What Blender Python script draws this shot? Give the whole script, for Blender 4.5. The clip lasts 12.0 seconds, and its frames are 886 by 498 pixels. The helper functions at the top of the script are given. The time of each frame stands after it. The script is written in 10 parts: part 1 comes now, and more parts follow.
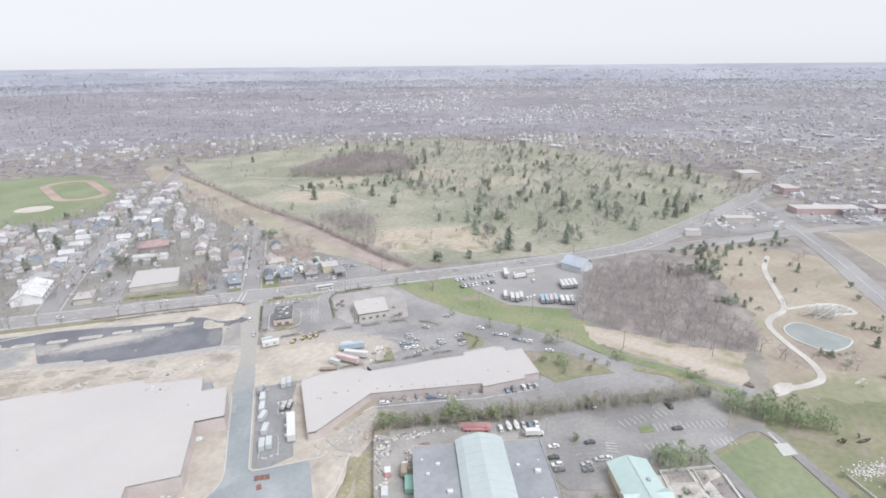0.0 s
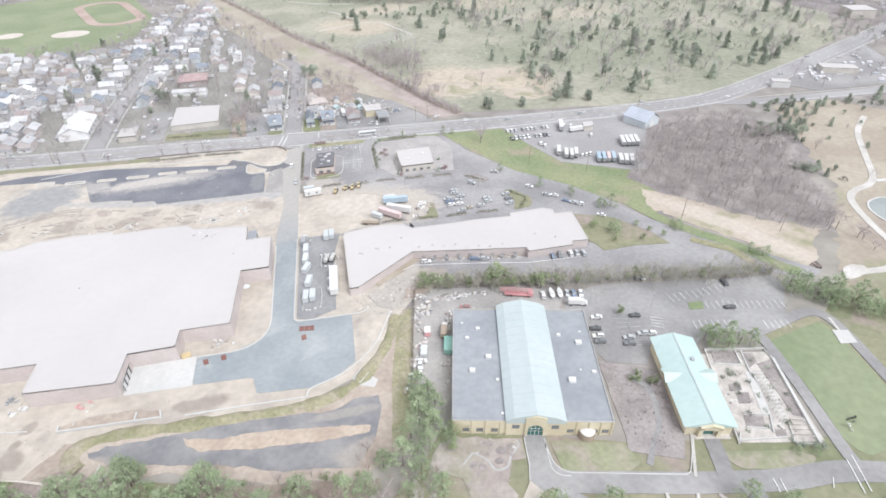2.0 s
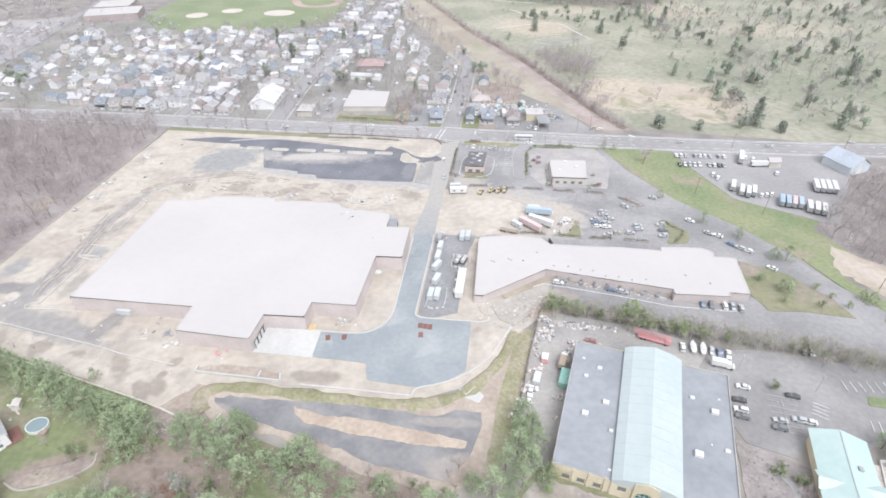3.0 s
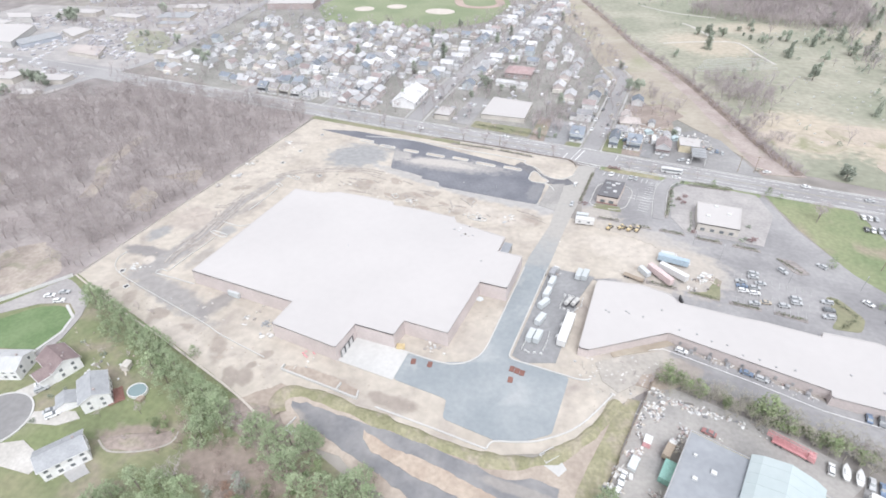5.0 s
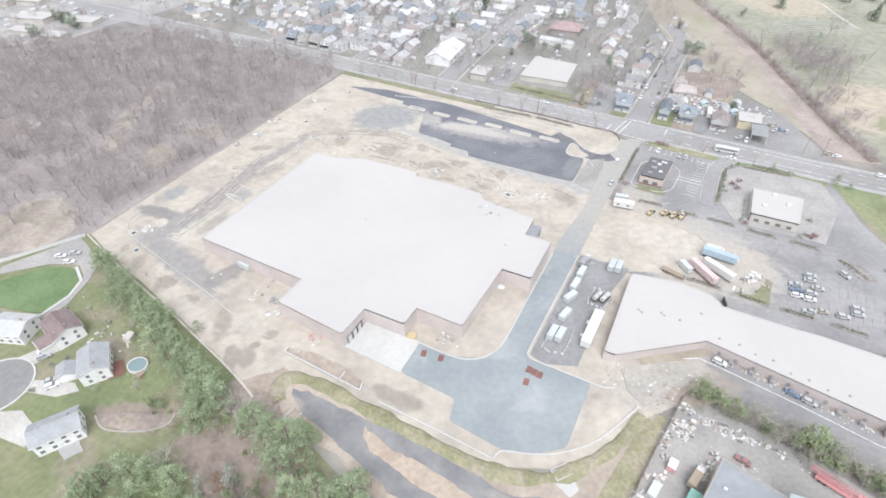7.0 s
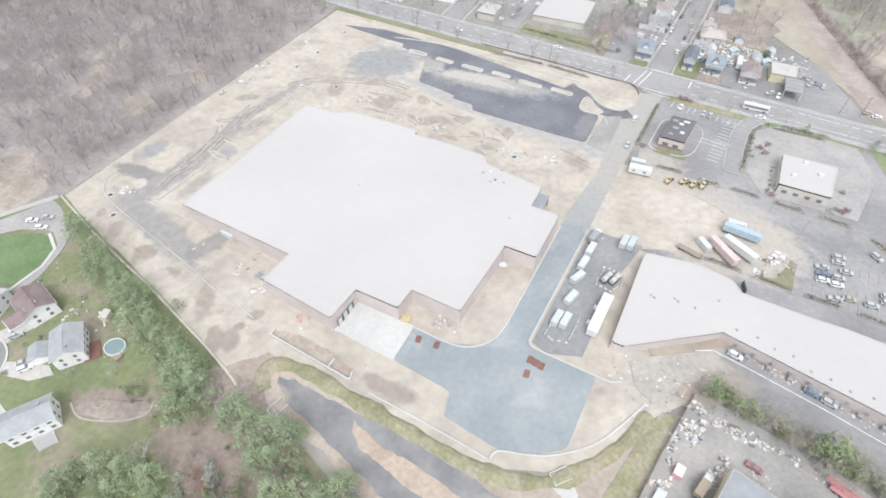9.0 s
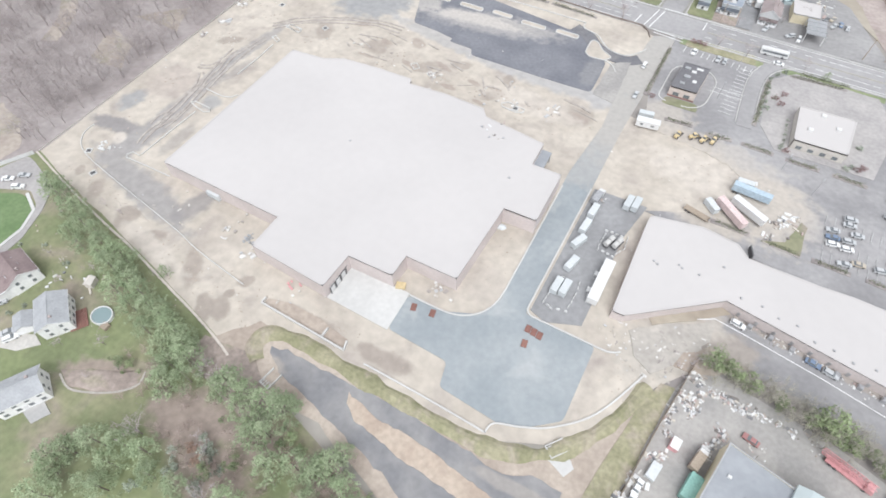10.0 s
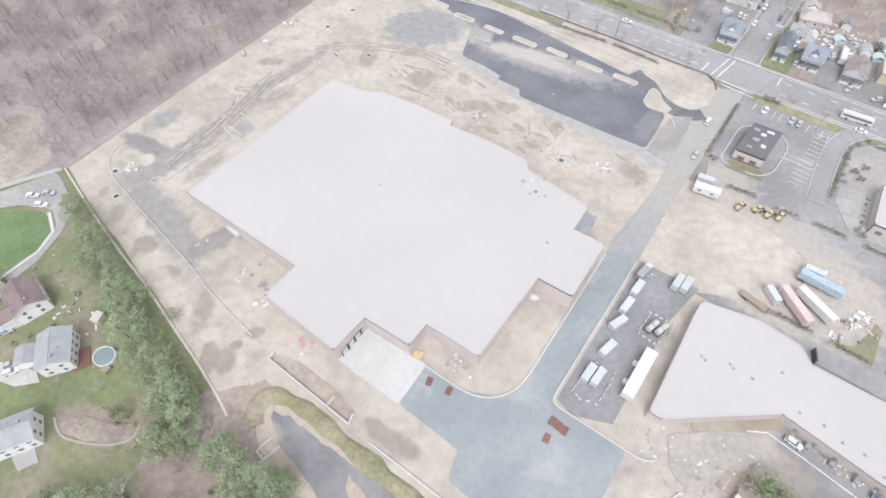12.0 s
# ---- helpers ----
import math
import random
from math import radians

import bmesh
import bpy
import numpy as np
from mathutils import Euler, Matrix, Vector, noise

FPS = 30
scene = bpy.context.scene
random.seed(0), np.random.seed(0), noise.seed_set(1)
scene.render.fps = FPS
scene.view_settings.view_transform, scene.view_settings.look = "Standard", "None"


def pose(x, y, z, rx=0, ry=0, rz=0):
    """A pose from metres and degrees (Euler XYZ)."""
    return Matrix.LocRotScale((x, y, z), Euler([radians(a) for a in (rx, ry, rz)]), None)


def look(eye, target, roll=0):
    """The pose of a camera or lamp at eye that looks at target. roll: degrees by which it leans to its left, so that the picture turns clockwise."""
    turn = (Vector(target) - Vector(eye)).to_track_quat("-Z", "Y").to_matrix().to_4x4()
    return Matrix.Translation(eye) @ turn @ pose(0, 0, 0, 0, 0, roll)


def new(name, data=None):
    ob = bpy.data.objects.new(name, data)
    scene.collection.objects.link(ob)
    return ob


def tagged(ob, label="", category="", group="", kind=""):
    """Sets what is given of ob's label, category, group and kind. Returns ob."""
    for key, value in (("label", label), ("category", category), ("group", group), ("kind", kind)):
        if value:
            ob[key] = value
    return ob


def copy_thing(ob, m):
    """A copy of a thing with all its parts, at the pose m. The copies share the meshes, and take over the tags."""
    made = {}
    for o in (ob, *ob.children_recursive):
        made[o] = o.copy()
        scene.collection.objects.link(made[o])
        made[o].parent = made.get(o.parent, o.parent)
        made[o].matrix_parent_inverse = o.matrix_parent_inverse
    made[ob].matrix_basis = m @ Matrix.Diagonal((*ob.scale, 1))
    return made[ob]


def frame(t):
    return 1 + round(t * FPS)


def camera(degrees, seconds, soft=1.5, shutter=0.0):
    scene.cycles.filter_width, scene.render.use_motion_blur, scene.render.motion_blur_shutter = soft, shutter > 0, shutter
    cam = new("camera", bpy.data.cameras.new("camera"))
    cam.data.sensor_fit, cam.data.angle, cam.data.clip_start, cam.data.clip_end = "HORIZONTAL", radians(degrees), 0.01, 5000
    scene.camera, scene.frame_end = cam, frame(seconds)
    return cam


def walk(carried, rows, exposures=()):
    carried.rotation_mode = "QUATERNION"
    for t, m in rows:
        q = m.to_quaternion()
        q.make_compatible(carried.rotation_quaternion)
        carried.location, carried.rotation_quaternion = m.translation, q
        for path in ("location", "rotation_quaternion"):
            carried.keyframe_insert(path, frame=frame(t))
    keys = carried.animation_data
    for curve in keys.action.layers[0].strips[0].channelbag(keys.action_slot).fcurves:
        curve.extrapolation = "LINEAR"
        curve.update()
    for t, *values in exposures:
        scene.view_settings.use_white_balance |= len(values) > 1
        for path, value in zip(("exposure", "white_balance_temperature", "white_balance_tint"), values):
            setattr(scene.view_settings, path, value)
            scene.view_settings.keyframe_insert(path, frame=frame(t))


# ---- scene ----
# ---------------------------------------------------------------- camera
cam = camera(79.2, 12.0, soft=1.75)
PATH = [
    (0, (14.38, -183.40, 152.92), (44.55, -93.83, 120.27), -0.52),
    (0.5, (15.47, -179.19, 153.31), (43.58, -93.58, 109.96), -0.54),
    (1, (16.57, -174.84, 153.67), (42.47, -94.05, 100.73), -0.53),
    (1.5, (17.84, -170.06, 153.98), (42.04, -92.98, 95.05), -0.54),
    (2, (19.09, -165.16, 154.02), (37.36, -86.51, 95.02), -0.51),
    (2.5, (20.31, -160.33, 154.01), (26.99, -79.90, 94.96), -0.53),
    (3, (21.69, -155.51, 154.03), (14.61, -75.17, 94.90), -0.51),
    (3.5, (23.09, -150.48, 154.03), (5.19, -71.79, 94.98), -0.52),
    (5.5, (24.83, -128.07, 153.50), (-6.72, -53.72, 94.54), -0.81),
    (6, (24.22, -122.62, 153.03), (-9.12, -49.79, 93.16), -0.71),
    (6.5, (23.39, -117.32, 152.62), (-9.75, -48.01, 88.60), -0.77),
    (7, (22.25, -112.01, 152.36), (-11.53, -44.58, 86.69), -0.72),
    (9, (14.19, -90.48, 152.56), (-16.47, -31.39, 77.94), -0.38),
    (9.5, (11.71, -84.69, 152.73), (-16.50, -30.10, 73.83), -0.28),
    (10, (9.17, -78.79, 152.92), (-16.95, -28.09, 70.78), -0.23),
    (10.5, (6.66, -72.95, 153.10), (-19.47, -22.23, 70.98), -0.31),
    (11, (4.08, -67.21, 153.14), (-23.32, -17.12, 71.04), -0.32),
    (11.5, (1.51, -61.51, 153.07), (-28.98, -13.12, 71.05), -0.32),
    (12, (-1.16, -55.74, 152.88), (-32.98, -8.07, 70.94), -0.33),
]
walk(cam, [(t, look(e, g, r)) for t, e, g, r in PATH],
     exposures=[(0, 0.75, 6190, 10), (0.5, 0.84, 6180, 6), (1.0, 0.9, 6190, 8), (2.0, 0.98, 6170, 10), (3.5, 1.01, 6130, 11), (7, 0.99, 6140, 9), (9, 0.95, 6180, 8), (12, 0.86, 6180, 11)])

# ---------------------------------------------------------------- light
world = bpy.data.worlds.new("sky")
scene.world = world
world.use_nodes = True
wn = world.node_tree.nodes
sky = wn.new("ShaderNodeTexSky")
sky.sky_type = "NISHITA"
sky.sun_disc = False
sky.sun_elevation, sky.sun_rotation = radians(52), radians(150)
sky.air_density, sky.dust_density, sky.ozone_density = 1.0, 1.0, 1.0
hsv = wn.new("ShaderNodeHueSaturation")
hsv.inputs["Saturation"].default_value = 0.12
veil = wn.new("ShaderNodeMixRGB")  # a closed layer of thin cloud in front of the blue
veil.inputs["Fac"].default_value = 0.87
veil.inputs["Color2"].default_value = (4.3, 4.24, 4.34, 1)
world.node_tree.links.new(sky.outputs[0], hsv.inputs["Color"])
world.node_tree.links.new(hsv.outputs[0], veil.inputs["Color1"])
world.node_tree.links.new(veil.outputs[0], wn["Background"].inputs["Color"])
wn["Background"].inputs["Strength"].default_value = 0.12
sun = new("sun", bpy.data.lights.new("sun", "SUN"))
sun.data.energy, sun.data.angle, sun.data.color = 1.52, radians(40), (1.0, 0.98, 0.955)
sun.matrix_basis = look((60, -104, 160), (0, 0, 0))

# ---------------------------------------------------------------- materials


def surf(name, a, b, rough=0.85, big=0.03, fine=1.2, grain=0.12, metal=0.0, each=0.0, bump=0.0, spread=(0.4, 0.62), stain=None, smears=()):
    """A surface of two colours mixed in patches of 1/big metres, with a finer grain; each: how far copies differ in value."""
    m = bpy.data.materials.new(name)
    m.use_nodes = True
    n, k = m.node_tree.nodes, m.node_tree.links
    p = n["Principled BSDF"]
    p.inputs["Roughness"].default_value, p.inputs["Metallic"].default_value = rough, metal
    geo = n.new("ShaderNodeNewGeometry")
    n1, n2 = n.new("ShaderNodeTexNoise"), n.new("ShaderNodeTexNoise")
    for t, s, d in ((n1, big, 6.0), (n2, fine, 4.0)):
        t.inputs["Scale"].default_value, t.inputs["Detail"].default_value = s, d
        k.new(geo.outputs["Position"], t.inputs["Vector"])
    ramp = n.new("ShaderNodeValToRGB")
    ramp.color_ramp.elements[0].position, ramp.color_ramp.elements[1].position = spread
    ramp.color_ramp.elements[0].color, ramp.color_ramp.elements[1].color = (*a, 1), (*b, 1)
    k.new(n1.outputs["Fac"], ramp.inputs["Fac"])
    r2 = n.new("ShaderNodeMapRange")
    r2.inputs["From Min"].default_value, r2.inputs["From Max"].default_value = 0.3, 0.7
    r2.inputs["To Min"].default_value, r2.inputs["To Max"].default_value = 1 - grain, 1 + grain
    k.new(n2.outputs["Fac"], r2.inputs["Value"])
    value = r2.outputs["Result"]
    if each:
        info, r3, mul = n.new("ShaderNodeObjectInfo"), n.new("ShaderNodeMapRange"), n.new("ShaderNodeMath")
        r3.inputs["To Min"].default_value, r3.inputs["To Max"].default_value = 1 - each, 1 + each
        mul.operation = "MULTIPLY"
        k.new(info.outputs["Random"], r3.inputs["Value"])
        k.new(value, mul.inputs[0])
        k.new(r3.outputs["Result"], mul.inputs[1])
        value = mul.outputs[0]
    colour = ramp.outputs["Color"]
    if stain:  # spills and damp places: colour, patches per metre, from, to
        n3, r4, mx = n.new("ShaderNodeTexNoise"), n.new("ShaderNodeMapRange"), n.new("ShaderNodeMixRGB")
        n3.inputs["Scale"].default_value, n3.inputs["Detail"].default_value = stain[1], 5.0
        n3.inputs["Distortion"].default_value = 0.6
        r4.inputs["From Min"].default_value, r4.inputs["From Max"].default_value = stain[2], stain[3]
        mx.inputs["Color2"].default_value = (*stain[0], 1)
        k.new(geo.outputs["Position"], n3.inputs["Vector"])
        k.new(n3.outputs["Fac"], r4.inputs["Value"])
        k.new(r4.outputs["Result"], mx.inputs["Fac"])
        k.new(colour, mx.inputs["Color1"])
        colour = mx.outputs["Color"]
    if smears:
        nz, half = n.new("ShaderNodeTexNoise"), n.new("ShaderNodeMath")
        nz.inputs["Scale"].default_value, nz.inputs["Detail"].default_value = 0.22, 7.0
        half.operation = "MULTIPLY"
        half.inputs[1].default_value = 0.95
        k.new(geo.outputs["Position"], nz.inputs["Vector"])
        k.new(nz.outputs["Fac"], half.inputs[0])
    for tint, cx, cy, rx, ry, deg, most in smears:  # a spill of its own shape: colour, middle, half sizes, turn, strength
        mp, ln, r5, ad, mx = (n.new("ShaderNode" + q) for q in ("Mapping", "VectorMath", "MapRange", "Math", "MixRGB"))
        mp.vector_type = "TEXTURE"
        mp.inputs["Location"].default_value, mp.inputs["Rotation"].default_value, mp.inputs["Scale"].default_value = (cx, cy, 0), (0, 0, math.radians(deg)), (rx, ry, 1000)
        ln.operation, ad.operation = "LENGTH", "ADD"
        r5.interpolation_type = "SMOOTHSTEP"
        r5.inputs["From Min"].default_value, r5.inputs["From Max"].default_value = 1.42, 0.98
        r5.inputs["To Min"].default_value, r5.inputs["To Max"].default_value = 0.0, most
        mx.inputs["Color2"].default_value = (*tint, 1)
        k.new(geo.outputs["Position"], mp.inputs["Vector"])
        k.new(mp.outputs["Vector"], ln.inputs[0])
        k.new(ln.outputs["Value"], ad.inputs[0])
        k.new(half.outputs[0], ad.inputs[1])
        k.new(ad.outputs[0], r5.inputs["Value"])
        k.new(r5.outputs["Result"], mx.inputs["Fac"])
        k.new(colour, mx.inputs["Color1"])
        colour = mx.outputs["Color"]
    hs = n.new("ShaderNodeHueSaturation")
    k.new(colour, hs.inputs["Color"])
    k.new(value, hs.inputs["Value"])
    k.new(hs.outputs["Color"], p.inputs["Base Color"])
    if bump:
        bp = n.new("ShaderNodeBump")
        bp.inputs["Strength"].default_value, bp.inputs["Distance"].default_value = 0.6, bump
        k.new(n2.outputs["Fac"], bp.inputs["Height"])
        k.new(bp.outputs["Normal"], p.inputs["Normal"])
    return m


def islands(name, colours, rough=0.8, grain=0.25):
    """A surface whose loose pieces each take one of some colours."""
    m = bpy.data.materials.new(name)
    m.use_nodes = True
    n, k = m.node_tree.nodes, m.node_tree.links
    p = n["Principled BSDF"]
    p.inputs["Roughness"].default_value = rough
    geo, ramp = n.new("ShaderNodeNewGeometry"), n.new("ShaderNodeValToRGB")
    ramp.color_ramp.interpolation = "CONSTANT"
    while len(ramp.color_ramp.elements) < len(colours):
        ramp.color_ramp.elements.new(0.5)
    for i, c in enumerate(colours):
        ramp.color_ramp.elements[i].position = i / len(colours)
        ramp.color_ramp.elements[i].color = (*c, 1)
    k.new(geo.outputs["Random Per Island"], ramp.inputs["Fac"])
    k.new(ramp.outputs["Color"], p.inputs["Base Color"])
    return m


M = {}
SANDY, BROWN, PATCH = (0.45, 0.41, 0.365), (0.335, 0.295, 0.26), (0.37, 0.36, 0.36)
M["ground"] = surf("winter_grass_and_woodland", (0.25, 0.228, 0.222), (0.305, 0.286, 0.255), big=0.006, fine=0.06, grain=0.25)
DUST = (0.41, 0.38, 0.34)
TRACK, DAMP, DARK, BLUE, GREY, TAN, SAND = (0.315, 0.30, 0.29), (0.325, 0.285, 0.25), (0.265, 0.25, 0.245), (0.305, 0.305, 0.305), (0.385, 0.375, 0.37), (0.40, 0.35, 0.315), (0.53, 0.485, 0.435)
CLAY = (0.325, 0.275, 0.24)
SITE_STAINS = (
    (DAMP, -37, -29, 15, 4, 0, 1.0), (DAMP, -66, -28, 16, 3, 0, 0.9), (DUST, 40, 14, 24, 14, 40, 0.8),
    (TRACK, -154, -11, 42.4, 8.0, -14, 1), (DARK, -130, -9, 14.2, 6.3, 69, 0.8), (DARK, -189, 10, 17.8, 5.6, 7, 1), (TRACK, -176, 2, 15.9, 8.0, 80, 1),
    (TRACK, -173, 20, 25.6, 7.7, 89, 1), (TRACK, -174, 50, 32.3, 5.2, 92, 0.9), (TRACK, -172, 80, 30.8, 4.2, 82, 0.8), (BLUE, -195, 25, 9.9, 6.3, 82, 0.9),
    (BLUE, -163, 39, 5.6, 6.0, 82, 0.8), (DARK, -167, 61, 15.0, 3.5, 81, 0.5), (DARK, -160, 15, 13.2, 4.2, 85, 0.5), (BLUE, -141, 139, 27.4, 22.6, 33, 1),
    (GREY, -92, 124, 45.0, 6.0, -11, 0.8), (GREY, -43, 118, 48.5, 7.4, -3, 0.9), (GREY, -13, 117, 9.7, 10.5, -19, 0.9), (DAMP, -134, -28, 7.8, 4.5, 34, 0.9),
    (DAMP, -112, -30, 5.0, 10.4, 34, 0.9), (DAMP, -98, -40, 4.0, 7.3, 34, 0.9), (DAMP, -93, -38, 4.7, 6.0, 34, 0.9), (DAMP, -147, -23, 4.3, 3.7, 33, 0.9),
    (DAMP, -92, -26, 4.2, 3.0, 33, 0.9), (DAMP, -94, -32, 2.6, 2.1, 34, 0.9), (DAMP, -20, 101, 9.5, 7.7, 33, 0.8), (DAMP, -38, 102, 5.3, 4.9, 33, 0.8),
    (DAMP, -78, 110, 6.2, 4.4, 33, 0.8), (DAMP, -55, 110, 4.2, 4.8, 33, 0.8), (DAMP, -149, 104, 5.8, 9.3, 33, 0.8), (DAMP, -120, 105, 7.5, 7.8, 33, 0.8),
    (DAMP, -92, 102, 9.6, 5.0, 33, 0.8), (DAMP, -58, 97, 6.8, 3.8, 33, 0.8), (DAMP, -185, 78, 7.6, 4.2, 33, 0.8), (DAMP, -169, -19, 4.5, 6.1, 33, 0.8),
    (DAMP, -182, -15, 2.5, 4.1, 34, 0.8), (DAMP, -149, -24, 5.0, 6.5, 33, 0.8), (DAMP, -134, -26, 6.4, 2.9, 33, 0.8), (TAN, -188, 42, 16.7, 15.0, 33, 0.7),
    (CLAY, -20, 100.6, 7, 3.4, -12, 0.9), (CLAY, -30, 99.6, 5, 1.8, -10, 0.8), (CLAY, -57, 101, 6, 2.4, -20, 0.8), (CLAY, -68, 101.6, 5, 2, -15, 0.8), (CLAY, -104, 116, 6, 4, -35, 0.7), (CLAY, -135, 118, 6, 2.6, 30, 0.7), (CLAY, -100, 99.6, 6, 2, -20, 0.8),
    (CLAY, -77, 94, 5, 1.8, -10, 0.8), (CLAY, -61, 90.6, 4, 1.6, -10, 0.8), (CLAY, -121, 97, 6, 2, 0, 0.7), (CLAY, -41, 97.4, 5, 1.6, -8, 0.7), (CLAY, -86, 106, 7, 2.2, -20, 0.7), (CLAY, -118, 110, 5, 2.4, -10, 0.7),
    (SAND, -182, 5, 3.5, 4.5, 33, 0.9), (SAND, -40, 100, 30, 9, -4, 0.6), (SAND, -130, -30, 26, 5, -14, 0.6), (SAND, 30, 92, 26, 14, 0, 0.6))
M["dirt"] = surf("graded_sandy_soil", (0.425, 0.382, 0.33), (0.518, 0.473, 0.414), big=0.045, fine=0.3, grain=0.1, bump=0.1, spread=(0.34, 0.64), stain=((0.355, 0.315, 0.285), 0.075, 0.5, 0.76), smears=SITE_STAINS)
M["dirt_dark"] = surf("damp_clay_soil", (0.35, 0.295, 0.25), (0.44, 0.38, 0.325), big=0.06, fine=0.6, grain=0.12)
M["gravel"] = surf("grey_crushed_stone", (0.3, 0.29, 0.28), (0.385, 0.368, 0.35), big=0.06, fine=0.8, grain=0.09)
M["asphalt_new"] = surf("fresh_black_asphalt", (0.13, 0.13, 0.145), (0.18, 0.18, 0.192), big=0.05, fine=0.7, grain=0.1, stain=((0.36, 0.345, 0.33), 0.035, 0.56, 0.74))
M["asphalt_lot"] = surf("fresh_asphalt_with_sand", (0.15, 0.155, 0.178), (0.2, 0.205, 0.226), big=0.05, fine=0.7, grain=0.09, smears=(
    ((0.36, 0.345, 0.335), -82, 146, 50, 11, 7, 0.75), ((0.47, 0.44, 0.41), -84, 147, 36, 6.5, 7, 0.9), ((0.40, 0.38, 0.36), -116, 148, 10, 8, 10, 0.8), ((0.33, 0.32, 0.31), -128, 150, 14, 10, 0, 0.7), ((0.30, 0.29, 0.285), -60, 150, 22, 3, -3, 0.6), ((0.26, 0.26, 0.265), -24, 132, 6, 14, 0, 0.6)))
M["basin_mud"] = surf("damp_basin_mud", (0.205, 0.205, 0.215), (0.28, 0.275, 0.275), big=0.07, fine=0.5, grain=0.08, smears=(((0.38, 0.345, 0.31), -68, -46, 9, 4, 0, 0.7), ((0.36, 0.33, 0.30), 16, -62, 12, 7, 0, 0.8), ((0.36, 0.33, 0.30), 12, -45, 16, 2.6, 0, 0.6)))
M["asphalt_wet"] = surf("pale_blue_grey_asphalt", (0.27, 0.298, 0.315), (0.33, 0.354, 0.366), big=0.045, fine=0.5, grain=0.06, rough=0.5, stain=((0.44, 0.45, 0.45), 0.06, 0.55, 0.8), smears=(((0.385, 0.368, 0.345), -7, 150, 30, 46, 0, 1.0), ((0.385, 0.368, 0.345), -7, 106, 20, 34, 0, 1.0), ((0.35, 0.345, 0.335), -8, 78, 14, 18, 0, 0.7)))
M["asphalt"] = surf("worn_grey_asphalt", (0.25, 0.245, 0.245), (0.335, 0.328, 0.325), big=0.03, fine=0.5, grain=0.09)
M["asphalt_dusty"] = surf("worn_dusty_asphalt", (0.25, 0.245, 0.25), (0.34, 0.333, 0.335), big=0.03, fine=0.5, grain=0.09, smears=((SANDY, 46, 92, 40, 24, -25, 0.95), (SANDY, 24, 108, 34, 8, 0, 0.95), (SANDY, 36, 72, 26, 9, -10, 0.9), (SANDY, 62, 84, 18, 22, 0, 0.6), (SANDY, 12, 118, 16, 14, 0, 0.7), (BROWN, 78, 30.5, 60, 2.6, -10, 0.75), (BROWN, 54, 20, 16, 9, 20, 0.8), (BROWN, 90, 10, 60, 3.6, -10, 0.6), (SANDY, 48, 28, 9, 9, 0, 0.8), (PATCH, 92, 82, 26, 18, 0, 0.5), (PATCH, 62, 110, 40, 12, 0, 0.5)))
M["asphalt_mid"] = surf("mid_grey_asphalt", (0.245, 0.245, 0.25), (0.31, 0.31, 0.315), big=0.05, fine=0.5, grain=0.1)
M["road"] = surf("road_asphalt", (0.295, 0.288, 0.29), (0.355, 0.347, 0.348), big=0.02, fine=0.5, grain=0.07)
M["concrete"] = surf("pale_concrete", (0.51, 0.505, 0.492), (0.57, 0.565, 0.55), big=0.05, fine=0.6, grain=0.05)
M["paint"] = surf("white_road_paint", (0.66, 0.66, 0.66), (0.78, 0.78, 0.78), big=0.3, fine=2, grain=0.1)
M["faded_paint"] = surf("worn_white_paint", (0.40, 0.40, 0.40), (0.5, 0.5, 0.5), big=0.3, fine=2, grain=0.1)
M["yellow_paint"] = surf("yellow_road_paint", (0.37, 0.355, 0.31), (0.43, 0.41, 0.36), big=0.3, fine=2, grain=0.1)
M["grass"] = surf("green_lawn", (0.19, 0.235, 0.125), (0.26, 0.28, 0.165), big=0.03, fine=0.5, grain=0.14, stain=((0.30, 0.265, 0.20), 0.05, 0.56, 0.72))
M["lawn"] = surf("bright_mown_lawn", (0.13, 0.195, 0.088), (0.172, 0.238, 0.118), big=0.08, fine=0.7, grain=0.1)
M["dry_grass"] = surf("dry_tan_grass", (0.335, 0.297, 0.245), (0.405, 0.367, 0.31), big=0.02, fine=0.25, grain=0.07, stain=((0.29, 0.29, 0.20), 0.02, 0.55, 0.72))
TAN_G, GREEN_G = (0.47, 0.41, 0.33), (0.24, 0.26, 0.19)
M["cem_grass"] = surf("cemetery_grass", (0.27, 0.276, 0.214), (0.365, 0.351, 0.286), big=0.016, fine=0.2, grain=0.14, smears=((TAN_G, 130, 275, 46, 50, 0, 0.9), (TAN_G, 185, 265, 40, 50, 0, 0.9), (TAN_G, 70, 480, 50, 60, 60, 0.8), (TAN_G, 110, 560, 60, 30, 20, 0.6), (GREEN_G, 300, 330, 160, 90, 0, 0.6), (GREEN_G, 60, 640, 80, 90, 0, 0.6), (TAN_G, 330, 480, 90, 40, 10, 0.5), (GREEN_G, 420, 300, 120, 60, 20, 0.5), (TAN_G, 250, 560, 60, 60, 0, 0.5)))
M["park_grass"] = surf("thin_winter_park_grass", (0.195, 0.21, 0.125), (0.28, 0.265, 0.18), big=0.028, fine=0.4, grain=0.13, stain=((0.305, 0.26, 0.225), 0.05, 0.52, 0.68))
M["leaf_litter"] = surf("leaf_litter_woodland_floor", (0.302, 0.268, 0.26), (0.378, 0.342, 0.332), big=0.045, fine=0.35, grain=0.12)
M["mulch"] = surf("brown_mulch_bed", (0.255, 0.23, 0.225), (0.345, 0.315, 0.3), big=0.08, fine=0.8, grain=0.2)
